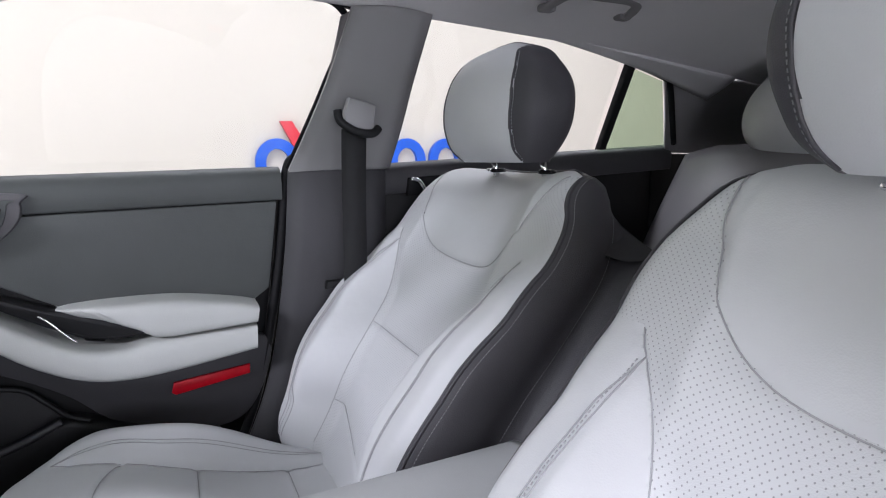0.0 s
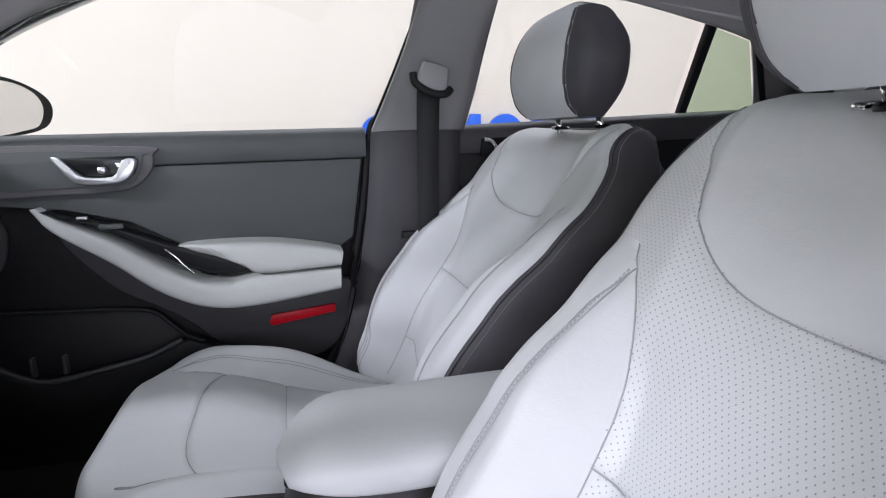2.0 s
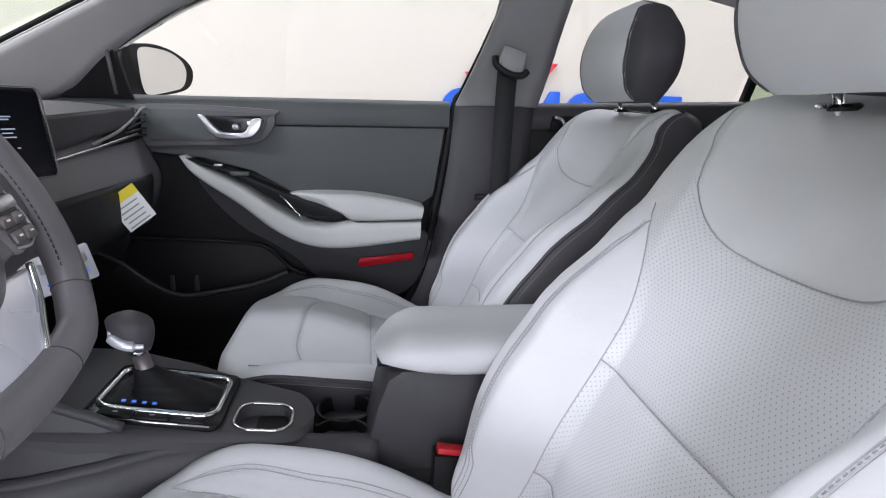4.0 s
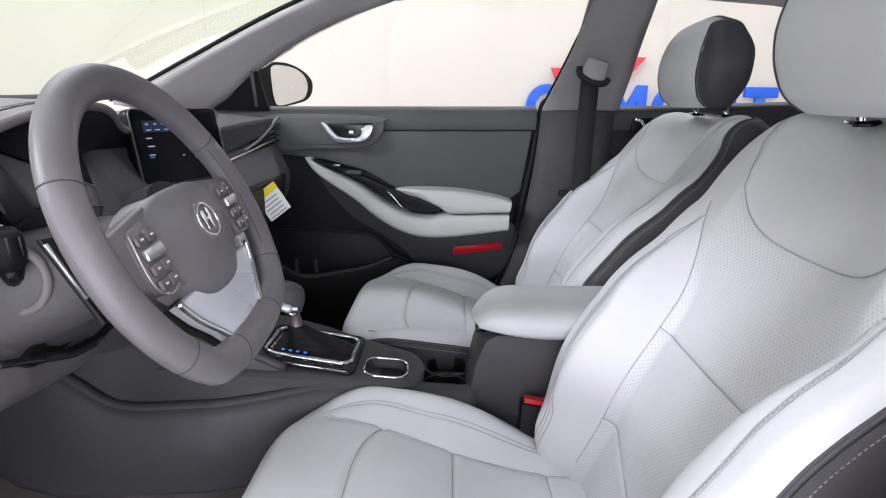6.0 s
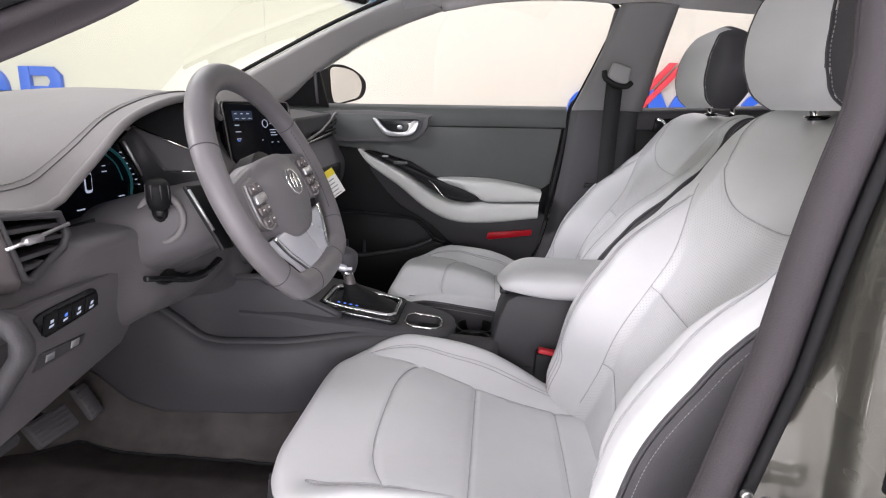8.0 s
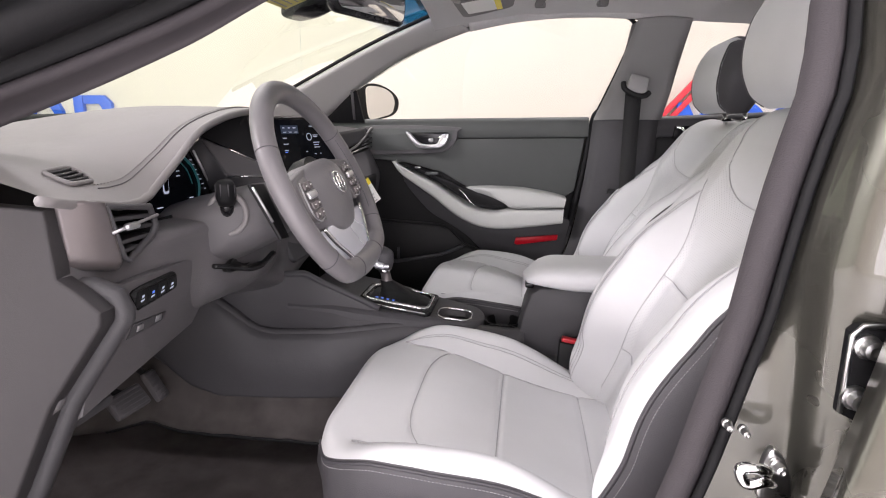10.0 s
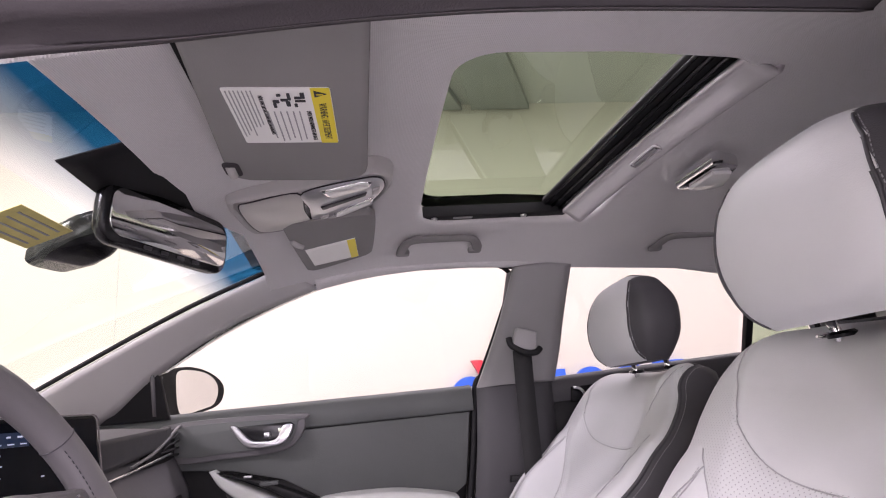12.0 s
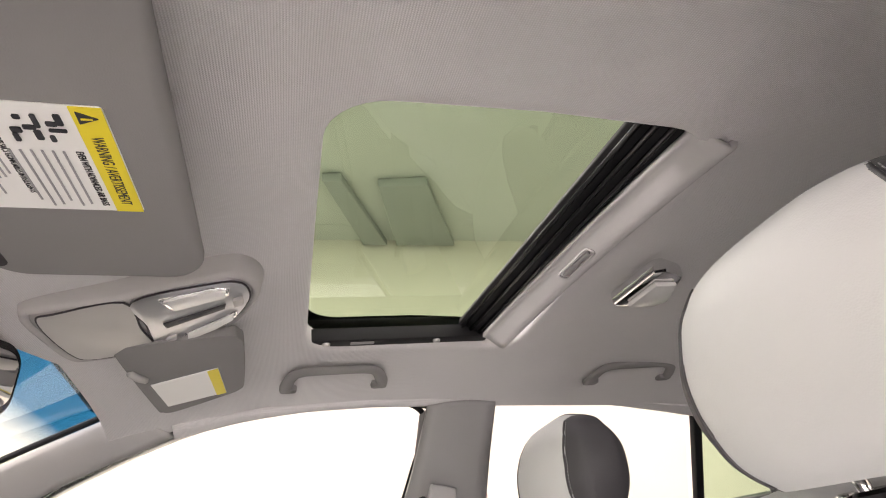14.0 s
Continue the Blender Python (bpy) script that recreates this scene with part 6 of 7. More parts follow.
part("lever", tube([(0, 0.0, 0), (0.003, -0.010, 0.010), (0.004, -0.014, 0.020)], 0.0105, 12), GLOSSBLACK, stalk)
kn = part("knob", tube([(0.004, -0.012, 0.016), (0.005, -0.016, 0.026), (0.007, -0.022, 0.046), (0.0075, -0.0235, 0.050)], [0.0125, 0.0150, 0.0145, 0.0115], 16), RUBBER, stalk, "ribbed black knob")
for k in range(8):
    a = 2 * math.pi * k / 8
    part("rib", tube([(0.005 + 0.0147 * math.cos(a), -0.016 + 0.0147 * math.sin(a), 0.027), (0.007 + 0.0144 * math.cos(a), -0.022 + 0.0144 * math.sin(a), 0.045)], 0.0011, 5), TRIM, kn)
stalk.matrix_world = pose(-0.145, -0.442, 0.880) @ pose(0, 0, 0, -6, 0, 0)

# centre screen
screen = thing("centre_screen", "black touch screen on the dashboard", "screen")
frame_c = np.array((-0.229, 0.112, 0.965))
part("housing", prism(rrect(0.212, 0.140, 0.012), "x", -0.022, 0.0, 0.006, 3), GLOSSBLACK, screen)
part("bezel", tube([(0.001, a, b) for a, b in rrect(0.209, 0.137, 0.011)], 0.0014, 6, closed=True), BRONZE, screen, "thin satin frame")
part("panel", prism(rrect(0.196, 0.124, 0.004), "x", 0.0, 0.0015), SCREEN, screen)
part("header_tile", box(0.0018, -0.052, 0.038, 0.0006, 0.058, 0.020, 0.0), SCREENTILE, screen, "dark blue heading tile")
for k in range(3):
    part("text_bar", box(0.0024, -0.072 + 0.018 * k, 0.042, 0.0006, 0.006 + 0.003 * (k == 2), 0.0024), ICON, screen)
    part("text_bar", box(0.0024, -0.070 + 0.019 * k, 0.032, 0.0006, 0.010, 0.0016), ICON, screen)
for row, (z, w) in enumerate(((0.018, 0.013), (0.004, 0.015), (-0.011, 0.012), (-0.015, 0.009))):
    part("text_bar", box(0.0024, -0.080 + w / 2, z, 0.0006, w, 0.0018), ICONBLUE if row == 3 else ICON, screen)
for z, w, y in ((0.046, 0.016, 0.026), (0.024, 0.018, 0.036), (0.020, 0.014, 0.034), (0.006, 0.022, 0.036), (0.000, 0.017, 0.034), (-0.006, 0.021, 0.036), (-0.022, 0.006, 0.026), (-0.022, 0.005, 0.046), (-0.016, 0.005, -0.004)):
    part("text_bar", box(0.0024, y, z, 0.0006, w, 0.0017), ICON, screen)
part("dial_ring", tube([(0.0024, 0.012 + 0.0085 * math.cos(t), 0.020 + 0.0085 * math.sin(t)) for t in np.linspace(0, 2 * math.pi, 20, endpoint=False)], 0.0008, 5, closed=True), ICON, screen)
screen.matrix_world = Matrix.Translation(frame_c) @ Matrix.Rotation(radians(-20), 4, "Z") @ Matrix.Rotation(radians(-10), 4, "Y")
stack = thing("control_stack", "dark climate panel with knobs below the screen", "control panel")
part("panel", prism(rrect(0.24, 0.20, 0.02), "x", -0.02, 0.0, 0.008), TRIM, stack)
for y in (-0.085, 0.085):
    part("knob", lathe([(0, 0), (0.020, 0), (0.020, 0.012), (0.017, 0.016), (0, 0.016)], 24, "x", (0.0, y, 0.055)), SATIN, stack)
for k in range(6):
    part("button", box(0.003, -0.05 + 0.02 * k, 0.055, 0.006, 0.017, 0.012, 0.002), GLOSSBLACK, stack)
    part("button", box(0.003, -0.05 + 0.02 * k, 0.020, 0.006, 0.017, 0.012, 0.002), GLOSSBLACK, stack)
part("lamp", box(0.0065, 0.01, 0.055, 0.001, 0.012, 0.004), ICONBLUE, stack)
stack.matrix_world = Matrix.Translation((-0.235, 0.06, 0.80)) @ Matrix.Rotation(radians(-20), 4, "Y")

strip_panel = thing("climate_display", "pale lit climate control strip with blue marks", "control panel")
part("panel", prism(rrect(0.150, 0.062, 0.006), "x", -0.010, 0.0, 0.003), SILVER, strip_panel)
for k in range(5):
    part("mark", box(0.0008, -0.055 + 0.026 * k, -0.016, 0.001, 0.012, 0.004), ICONBLUE, strip_panel)
    part("key", box(0.0008, -0.055 + 0.026 * k, 0.010, 0.003, 0.020, 0.016, 0.001), SATIN, strip_panel)
strip_panel.matrix_world = Matrix.Translation((-0.178, 0.165, 0.752)) @ Matrix.Rotation(radians(-14), 4, "Z") @ Matrix.Rotation(radians(-18), 4, "Y")

# passenger side: vent blade and glove box
pv = part("outer_vent", prism([(0.500, 0.921), (0.640, 0.924), (0.700, 0.926), (0.706, 0.945), (0.704, 0.996), (0.692, 0.998), (0.620, 0.970), (0.545, 0.948)], "x", -0.262, -0.232, 0.003), RUBBER, dash, "black outer air vent")
for k in range(4):
    part("slat", tube([(-0.230, 0.590 + 0.012 * k, 0.938 + 0.008 * k), (-0.226, 0.650, 0.939 + 0.012 * k), (-0.222, 0.702, 0.938 + 0.016 * k)], 0.0024, 6), TRIM, pv)
part("vent_rim", tube(spline([(-0.226, 0.43, 0.932), (-0.226, 0.545, 0.950), (-0.224, 0.620, 0.973), (-0.222, 0.696, 1.001), (-0.216, 0.708, 0.990), (-0.206, 0.706, 0.930)], 6), 0.0035, 8), DASH, pv, "grey vent rim")
part("bright_blade", tube(spline([(-0.250, 0.22, 0.902), (-0.238, 0.36, 0.914), (-0.228, 0.50, 0.928), (-0.220, 0.645, 0.944)], 8), 0.0034, 6), CHROME, dash, "bright strip across the dash")
# blade and lid take darker plastics that stand in for the shade here
part("trim_blade", sheet(lambda u, v: (-0.262 + 0.04 * u, 0.18 + 0.46 * u, 0.905 + 0.06 * u + 0.075 * v * (1 - 0.5 * u)), 20, 6, 0.01), TRIM, dash, "trim blade, darkened for shade")
part("glove_box", prism([(0.17, 0.735), (0.60, 0.745), (0.64, 0.855), (0.17, 0.855)], "x", -0.230, -0.184, 0.02, 3), TRIMLO, dash, "glove box lid, darkened for shade")
tag = thing("hanging_tag", "yellow and white paper tag hanging from the glove box", "tag")
part("paper", prism(rrect(0.062, 0.060, 0.001), "x", 0, 0.0006), WHITE, tag)
part("heading", box(0.0010, 0, 0.040, 0.0008, 0.062, 0.020), YELLOW, tag, "yellow heading")
for k in range(5):
    part("text_bar", box(0.0012, -0.003, 0.020 - 0.011 * k, 0.0006, 0.046 - 0.006 * (k % 2), 0.003), GREYINK, tag)
tag.matrix_world = Matrix.Translation((-0.165, 0.44, 0.798)) @ Matrix.Rotation(radians(-50), 4, "Z") @ Matrix.Rotation(radians(32), 4, "X")

# ---- steering wheel ----
wheel = thing("steering_wheel", "grey leather steering wheel with flat bottom", "steering wheel")
R = 0.166
def rim_point(a):
    y, z = R * math.cos(a), R * math.sin(a)
    if z < -0.128:
        z = -0.128 + (z + 0.128) * 0.35
    return (0.0, y, z)
rim = part("rim", tube([rim_point(a) for a in np.linspace(0, 2 * math.pi, 96, endpoint=False)], 0.0185, 20, closed=True, flat=0.86), WHEELSKIN, wheel)
for a in (28, 152, 215, 325, 250, 290):
    c, out = np.array(rim_point(radians(a))), np.array((0, math.cos(radians(a)), math.sin(radians(a))))
    part("rim_seam", tube([c + 0.0186 * (math.cos(w) * out + 0.86 * math.sin(w) * np.array((1, 0, 0))) for w in np.linspace(0, 2 * math.pi, 24, endpoint=False)], 0.0007, 5, closed=True), CHARCOAL, rim)
for a0, a1 in ((-30, 26), (154, 210)):
    tagged(part("stitch_row", stitches([tuple(np.array(rim_point(radians(a))) * np.array((1, 0.895, 0.895)) + np.array((0.008, 0, 0))) for a in np.linspace(a0, a1, 60)], 0.006, 0.0035, 0.0007), INK, rim), kind="stuff")
def pad(u, v):
    a = 2 * math.pi * u
    c, s = math.cos(a), math.sin(a)
    w, h = 0.094, 0.050 if s > 0 else 0.080
    ex = 0.72
    y, z = w * math.copysign(abs(c) ** ex, c) * (1 - (0.24 if s < 0 else 0.0) * abs(s)), h * math.copysign(abs(s) ** ex, s)
    return (0.000 + 0.021 * (1 - v ** 3.0) if v < 1 else -0.03, y * v, z * v - 0.003)
part("airbag_pad", sheet(pad, 60, 16), WHEELSKIN, wheel, "grey centre pad")
part("pad_back", lathe([(0, -0.055), (0.045, -0.055), (0.056, -0.03), (0.055, -0.005), (0, 0.0)], 30, "x"), TRIMLO, wheel)
badge = part("badge", lathe([(0, 0), (0.0215, 0), (0.0215, 0.003), (0.0195, 0.0045), (0.018, 0.003), (0, 0.003)], 30, "x", (0.0192, 0, -0.004)), WHEELSKIN, wheel, "round badge with a chrome ring")
part("badge_ring", tube([(0.0235, 0.0205 * math.cos(w), -0.004 + 0.0185 * math.sin(w)) for w in np.linspace(0, 2 * math.pi, 36, endpoint=False)], 0.0016, 8, closed=True), CHROME, badge)
part("badge_mark", prism([(-0.010, -0.009), (-0.006, -0.010), (-0.002, -0.001), (0.003, -0.001), (0.003, -0.010), (0.008, -0.009), (0.010, 0.011), (0.006, 0.012), (0.002, 0.003), (-0.003, 0.003), (-0.003, 0.012), (-0.008, 0.011)], "x", 0.0224, 0.0248, 0.0006), CHROME, badge).location = (0, 0, -0.004)
for sg in (-1, 1):
    part("spoke", prism([(sg * 0.060, 0.040), (sg * 0.155, 0.026), (sg * 0.156, -0.016), (sg * 0.115, -0.040), (sg * 0.056, -0.050)], "x", -0.018, 0.004, 0.006, 3), WHEELSKIN, wheel)
    keys = part("switch_pod", prism([tuple(q) for q in spline([(sg * 0.082, 0.022), (sg * 0.100, 0.026), (sg * 0.119, 0.021), (sg * 0.126, -0.005), (sg * 0.127, -0.030), (sg * 0.112, -0.042), (sg * 0.090, -0.040)], 4, closed=True)], "x", -0.002, 0.008, 0.004), DASH, wheel, "grey switch cluster")
    part("pod_rim", tube(spline([(0.0085, sg * 0.119, 0.021), (0.0085, sg * 0.126, -0.005), (0.0085, sg * 0.127, -0.030), (0.0085, sg * 0.112, -0.042), (0.0085, sg * 0.092, -0.040)], 5), 0.0013, 6), SATIN, keys, "satin edge")
    for k, z in enumerate((0.013, -0.0165, -0.0315)):
        for yy in (0.0935 + 0.0025 * k, 0.1115 + 0.0025 * k):
            b = part("button", box(0.0105, sg * yy, z, 0.006, 0.0160, 0.0130, 0.003), BRONZE, keys)
            part("symbol", box(0.0137, sg * yy, z, 0.0006, 0.0045, 0.0018), WHITE, b)
    part("rocker", box(0.0125, sg * 0.1040, -0.0015, 0.006, 0.034, 0.0125, 0.003), SATIN, keys, "bright rocker")
    part("paddle", prism([(sg * 0.085, 0.045), (sg * 0.128, 0.052), (sg * 0.124, -0.040), (sg * 0.098, -0.045)], "x", -0.062, -0.055, 0.003), TRIMLO, wheel, "black shift paddle")
    part("paddle_edge", tube([(-0.054, sg * 0.1285, 0.046), (-0.054, sg * 0.126, -0.012)], 0.0020, 8), SATIN, wheel, "satin paddle edge")
# lower spoke: a polished V with a dark middle
wing = [(-0.100, -0.058), (0.100, -0.058), (0.084, -0.084), (0.062, -0.108), (0.046, -0.130), (0.046, -0.150), (-0.046, -0.150), (-0.046, -0.130), (-0.062, -0.108), (-0.084, -0.084)]
part("spoke_back", prism([(a * 1.03, b) for a, b in wing], "x", -0.024, -0.012, 0.004, 3), TRIMLO, wheel, "black back of the lower spoke")
part("lower_spoke", prism(wing, "x", -0.014, 0.001, 0.004, 3), SILVER, wheel, "polished silver lower spoke")
for sg in (-1, 1):
    part("bright_edge", tube(spline([(0.002, sg * 0.102, -0.056), (0.002, sg * 0.085, -0.084), (0.002, sg * 0.063, -0.108), (0.002, sg * 0.047, -0.130), (0.001, sg * 0.046, -0.146)], 5), 0.0034, 8), CHROME, wheel, "bright spoke edge")
wheel.matrix_world = Matrix.Translation((-0.017, -0.353, 0.918)) @ Matrix.Rotation(radians(-26), 4, "Y") @ Matrix.Rotation(radians(4), 4, "X")

# pedals
pedal = thing("pedal", "wide brake pedal with a ribbed rubber pad", "pedal", "pedals")
pad_part = part("pad", box(0, 0, 0, 0.014, 0.078, 0.045, 0.005), DASHLOW, pedal, "grey rubber pad")
for k in range(5):
    part("rib", box(0.008, 0, -0.016 + 0.008 * k, 0.003, 0.066, 0.003, 0.001), DASHLOW, pad_part)
part("arm", tube([(-0.005, 0, 0.02), (-0.08, 0, 0.12), (-0.14, 0, 0.20)], 0.008, 8), TRIMLO, pedal)
pedal.matrix_world = pose(-0.400, -0.388, 0.515, 0, -40, -6)
gas = copy_thing(pedal, pose(-0.450, -0.242, 0.475, 0, -30, 0))
gas["label"] = "narrow accelerator pedal with a rubber pad"
gas.scale = (1, 0.42, 1.5)

# ---- centre console ----
console = thing("centre_console", "dark grey centre console between the seats", "console")
def con_rings():
    rows = [(-0.30, 0.060, 0.115, 0.600), (-0.20, 0.060, 0.112, 0.590), (-0.08, 0.060, 0.112, 0.575), (0.0, 0.062, 0.108, 0.560), (0.08, 0.066, 0.085, 0.550), (0.20, 0.056, 0.060, 0.520), (0.215, 0.056, 0.060, 0.500), (0.31, 0.054, 0.060, 0.500), (0.345, 0.052, 0.058, 0.55), (0.68, 0.052, 0.058, 0.55)]
    rings = []
    for x, g, h, z in rows:
        rings.append([(x, a, b) for a, b in ((-g - 0.012, 0.27), (-g - 0.006, z - 0.06), (-g - 0.002, z - 0.020), (-g + 0.010, z - 0.004), (-g + 0.03, z), (0, z), (h - 0.03, z), (h - 0.010, z - 0.004), (h + 0.002, z - 0.020), (h + 0.006, z - 0.06), (h + 0.012, 0.27))])
    return rings
part("body", soft_edges(loft(con_rings()), 50), TRIM, console)
# side wing: upper ledge, moulded panel below it, carpet under that
def wing_top(x):
    return table(x, ((-0.95, 0.74), (-0.45, 0.690), (-0.36, 0.655), (-0.309, 0.617), (-0.28, 0.592), (-0.254, 0.578), (-0.22, 0.573), (-0.08, 0.577), (0.04, 0.585), (0.30, 0.57)))
def wing_bottom(x):
    return table(x, ((-0.95, 0.60), (-0.52, 0.545), (-0.457, 0.503), (-0.409, 0.455), (-0.343, 0.428), (-0.238, 0.427), (-0.092, 0.432), (0.32, 0.43)))
def wing_y(x):
    return table(x, ((-0.95, -0.22), (-0.40, -0.168), (-0.25, -0.152), (-0.10, -0.140), (-0.02, -0.118), (0.06, -0.088), (0.14, -0.072), (0.32, -0.066)))
def side_skin(u, v):
    x = -0.95 + 1.27 * u
    a, b = wing_top(x), wing_bottom(x)
    edge = 0.016 * max(0, 1 - v / 0.10) ** 2
    return (x, wing_y(x) - 0.010 * math.sin(math.pi * v) + edge - 0.012 * v, a + (b - a) * v)
part("side_panel", sheet(side_skin, 90, 24, 0.008), TRIM, console, "grey moulded side panel")
# scooped hollow between the ledge and the gear plate
def hollow_top(x):
    return table(x, ((-0.60, 0.75), (-0.33, 0.70), (-0.293, 0.690), (-0.21, 0.693), (-0.161, 0.695), (-0.126, 0.676), (-0.03, 0.634), (0.0, 0.618), (0.30, 0.600)))
def inset(x):
    return table(x, ((-0.60, 0.044), (-0.10, 0.044), (0.0, 0.022), (0.06, 0.004), (0.30, 0.002)))
def scoop(u, v):
    x = -0.60 + 0.60 * u
    a, b = wing_top(x) - 0.001, hollow_top(x)
    deep = 0.012 * math.exp(-((x + 0.20) / 0.13) ** 2) * math.sin(math.pi * v) ** 0.8
    return (x, wing_y(x) + (0.004 + 0.038 * v + deep) * inset(x) / 0.044, a + (b - a) * v)
part("knee_hollow", sheet(scoop, 60, 20, 0.006), TRIM, console, "scooped side below the gear plate")
part("hollow_edge", tube([(x, wing_y(x) + inset(x), hollow_top(x)) for x in np.linspace(-0.30, 0.0, 30)], 0.007, 8), TRIM, console)
part("wing_ledge", tube([(x, wing_y(x) + 0.005, wing_top(x) - 0.002) for x in np.linspace(-0.50, 0.10, 50)], 0.009, 10), TRIM, console, "rounded ledge of the side panel")
def tunnel(u, v):
    x = -0.95 + 1.27 * u
    a, b = wing_bottom(x) + 0.006, table(x, ((-0.95, 0.30), (-0.567, 0.362), (-0.471, 0.392), (-0.413, 0.371), (-0.331, 0.363), (-0.119, 0.350), (0.32, 0.34)))
    return (x, wing_y(x) - 0.006 - 0.04 * v - 0.02 * v ** 3, a + (b - a) * v + 0.003 * noise.noise((u * 30, v * 9, 2)))
part("tunnel_carpet", sheet(tunnel, 70, 16, 0.01), TUNNELCARPET, console, "dark brown-grey carpet on the tunnel")
part("carpet_edge", tube([np.array(tunnel(u, 1.0)) + np.array((0, -0.002, 0)) for u in np.linspace(0.30, 0.98, 60)], 0.004, 6), RUBBER, console, "black carpet edge")

# deck round the gear selector, with a sunk tray at its rear end
def deck_top(x):
    return table(x, ((-0.20, 0.634), (-0.10, 0.630), (0.03, 0.611), (0.10, 0.600), (0.20, 0.591), (0.23, 0.588)))
def deck_edges(x):
    g = table(x, ((-0.20, -0.118), (-0.05, -0.112), (0.03, -0.098), (0.10, -0.084), (0.19, -0.079)))
    h = table(x, ((-0.20, 0.150), (-0.05, 0.145), (0.03, 0.125), (0.12, 0.088), (0.19, 0.060)))
    f = 1 - math.sqrt(max(0.0, 1 - max(0.0, (x - 0.185) / 0.045) ** 2))
    return g + (-0.030 - g) * f, h + (-0.020 - h) * f
TRAY_C, TRAY_W, TRAY_L, TRAY_R = (0.162, -0.032), 0.072, 0.076, 0.024
def tray_gap(x, y):
    """Distance to the tray's rounded outline, negative inside."""
    qx, qy = abs(x - TRAY_C[0]) - TRAY_L / 2 + TRAY_R, abs(y - TRAY_C[1]) - TRAY_W / 2 + TRAY_R
    return math.hypot(max(qx, 0), max(qy, 0)) + min(max(qx, qy), 0) - TRAY_R
def deck(u, v):
    x = -0.20 + 0.4295 * u ** 0.85
    g, h = deck_edges(x)
    y = g + (h - g) * v
    roll = max(0.0, 1 - min(v, 1 - v) * (h - g) / 0.014)
    return (x, y, deck_top(x) - 0.010 * roll ** 2 - 0.016 * smooth01(-tray_gap(x, y) / 0.004))
part("deck", sheet(deck, 110, 70), TRIM, console, "smooth dark grey deck")
for side in (0, 1):
    part("deck_side", sheet(lambda u, v: (-0.20 + 0.4295 * u ** 0.85, deck_edges(-0.20 + 0.4295 * u ** 0.85)[side] + (0.006 * v if side else -0.006 * v) * (1 - u), deck_top(-0.20 + 0.4295 * u ** 0.85) - 0.010 - 0.10 * v), 60, 6), TRIM, console)
# gear selector
plate = part("gear_plate", prism(rrect(0.172, 0.152, 0.016), "z", -0.004, 0.007, 0.003), GLOSSBLACK, console, "gloss black gear plate")
part("plate_rim", tube([(a, b, 0.009) for a, b in rrect(0.150, 0.112, 0.020)], 0.0042, 8, closed=True), CHROME, plate, "chrome plate rim")
for k in range(4):
    part("position_lamp", box(-0.046 + 0.013 * k, -0.036, 0.0092, 0.005, 0.005, 0.001), ICONBLUE, plate)
for k in range(3):
    key = part("button", box(-0.045 + 0.045 * k, -0.066, 0.0075, 0.042, 0.016, 0.005, 0.002), TRIMLO, plate)
    part("symbol", box(-0.045 + 0.045 * k, -0.066, 0.0103, 0.006, 0.003, 0.0006), GREYINK, key)
part("button_edge", tube([(-0.072, -0.0765, 0.006), (0.0, -0.0775, 0.006), (0.074, -0.0765, 0.006)], 0.0016, 6), CHROME, plate, "bright edge of the button row")
part("gate", prism(rrect(0.128, 0.088, 0.014), "z", 0.006, 0.0085, 0.001), RUBBER, plate, "matt black gate")
part("button", box(0.040, 0.062, 0.0085, 0.020, 0.010, 0.004, 0.002), TRIMLO, plate)
plate.matrix_world = pose(0.026, 0.000, 0.6125, 0, 8.5, 0)
lever = thing("gear_lever", "grey gear lever with a satin collar", "gear lever")
def boot_ring(k):
    w = 0.092 * (1 - k) ** 1.25 + 0.030
    fold = 0.0035 * math.sin(9 * math.pi * k) * (1 - k)
    return [(0.040 - 0.044 * k + a * (w + fold), 0.002 + b * (w + fold) * 0.66, 0.6165 + 0.042 * k - 0.13 * a * w * (1 - k)) for a, b in rrect(1, 1, 0.34, 5)]
part("boot", loft([boot_ring(k) for k in np.linspace(0, 1, 14)]), TRIMLO, lever, "black folded leather boot")
part("stem", tube([(0.004, 0.004, 0.625), (-0.009, 0.003, 0.684)], [0.0135, 0.0105], 14), BRONZE, lever, "dark satin collar")
def knob_ring(k):
    z = 0.686 + 0.054 * k
    r = 0.0105 + 0.0115 * math.sin(math.pi * min(1.0, 0.10 + 0.62 * k)) - 0.013 * max(0.0, (k - 0.74) / 0.26) ** 2.0
    return [(-0.010 - 0.006 * k + (1.50 if math.cos(t) < 0 else 1.25) * r * math.cos(t), 0.002 + 1.05 * r * math.sin(t), z - 0.10 * r * math.cos(t)) for t in np.linspace(0, 2 * math.pi, 28, endpoint=False)]
part("knob", loft([knob_ring(k) for k in np.linspace(0, 1, 18)]), CHARCOAL, lever, "dark grey leather knob")
part("knob_band", tube(spline([(-0.038, -0.008, 0.716), (-0.034, -0.016, 0.709), (-0.022, -0.0205, 0.702), (-0.006, -0.0205, 0.698), (0.006, -0.017, 0.697)], 6), [0.004] * 6 + [0.0075] * 13 + [0.004] * 6, 8), SILVER, lever, "chrome knob inlay")
part("knob_collar", lathe([(0, 0), (0.0125, 0), (0.0135, 0.004), (0.0125, 0.008), (0, 0.008)], 18, "z", (-0.010, 0.003, 0.679)), CHROME, lever, "chrome ring under the knob")
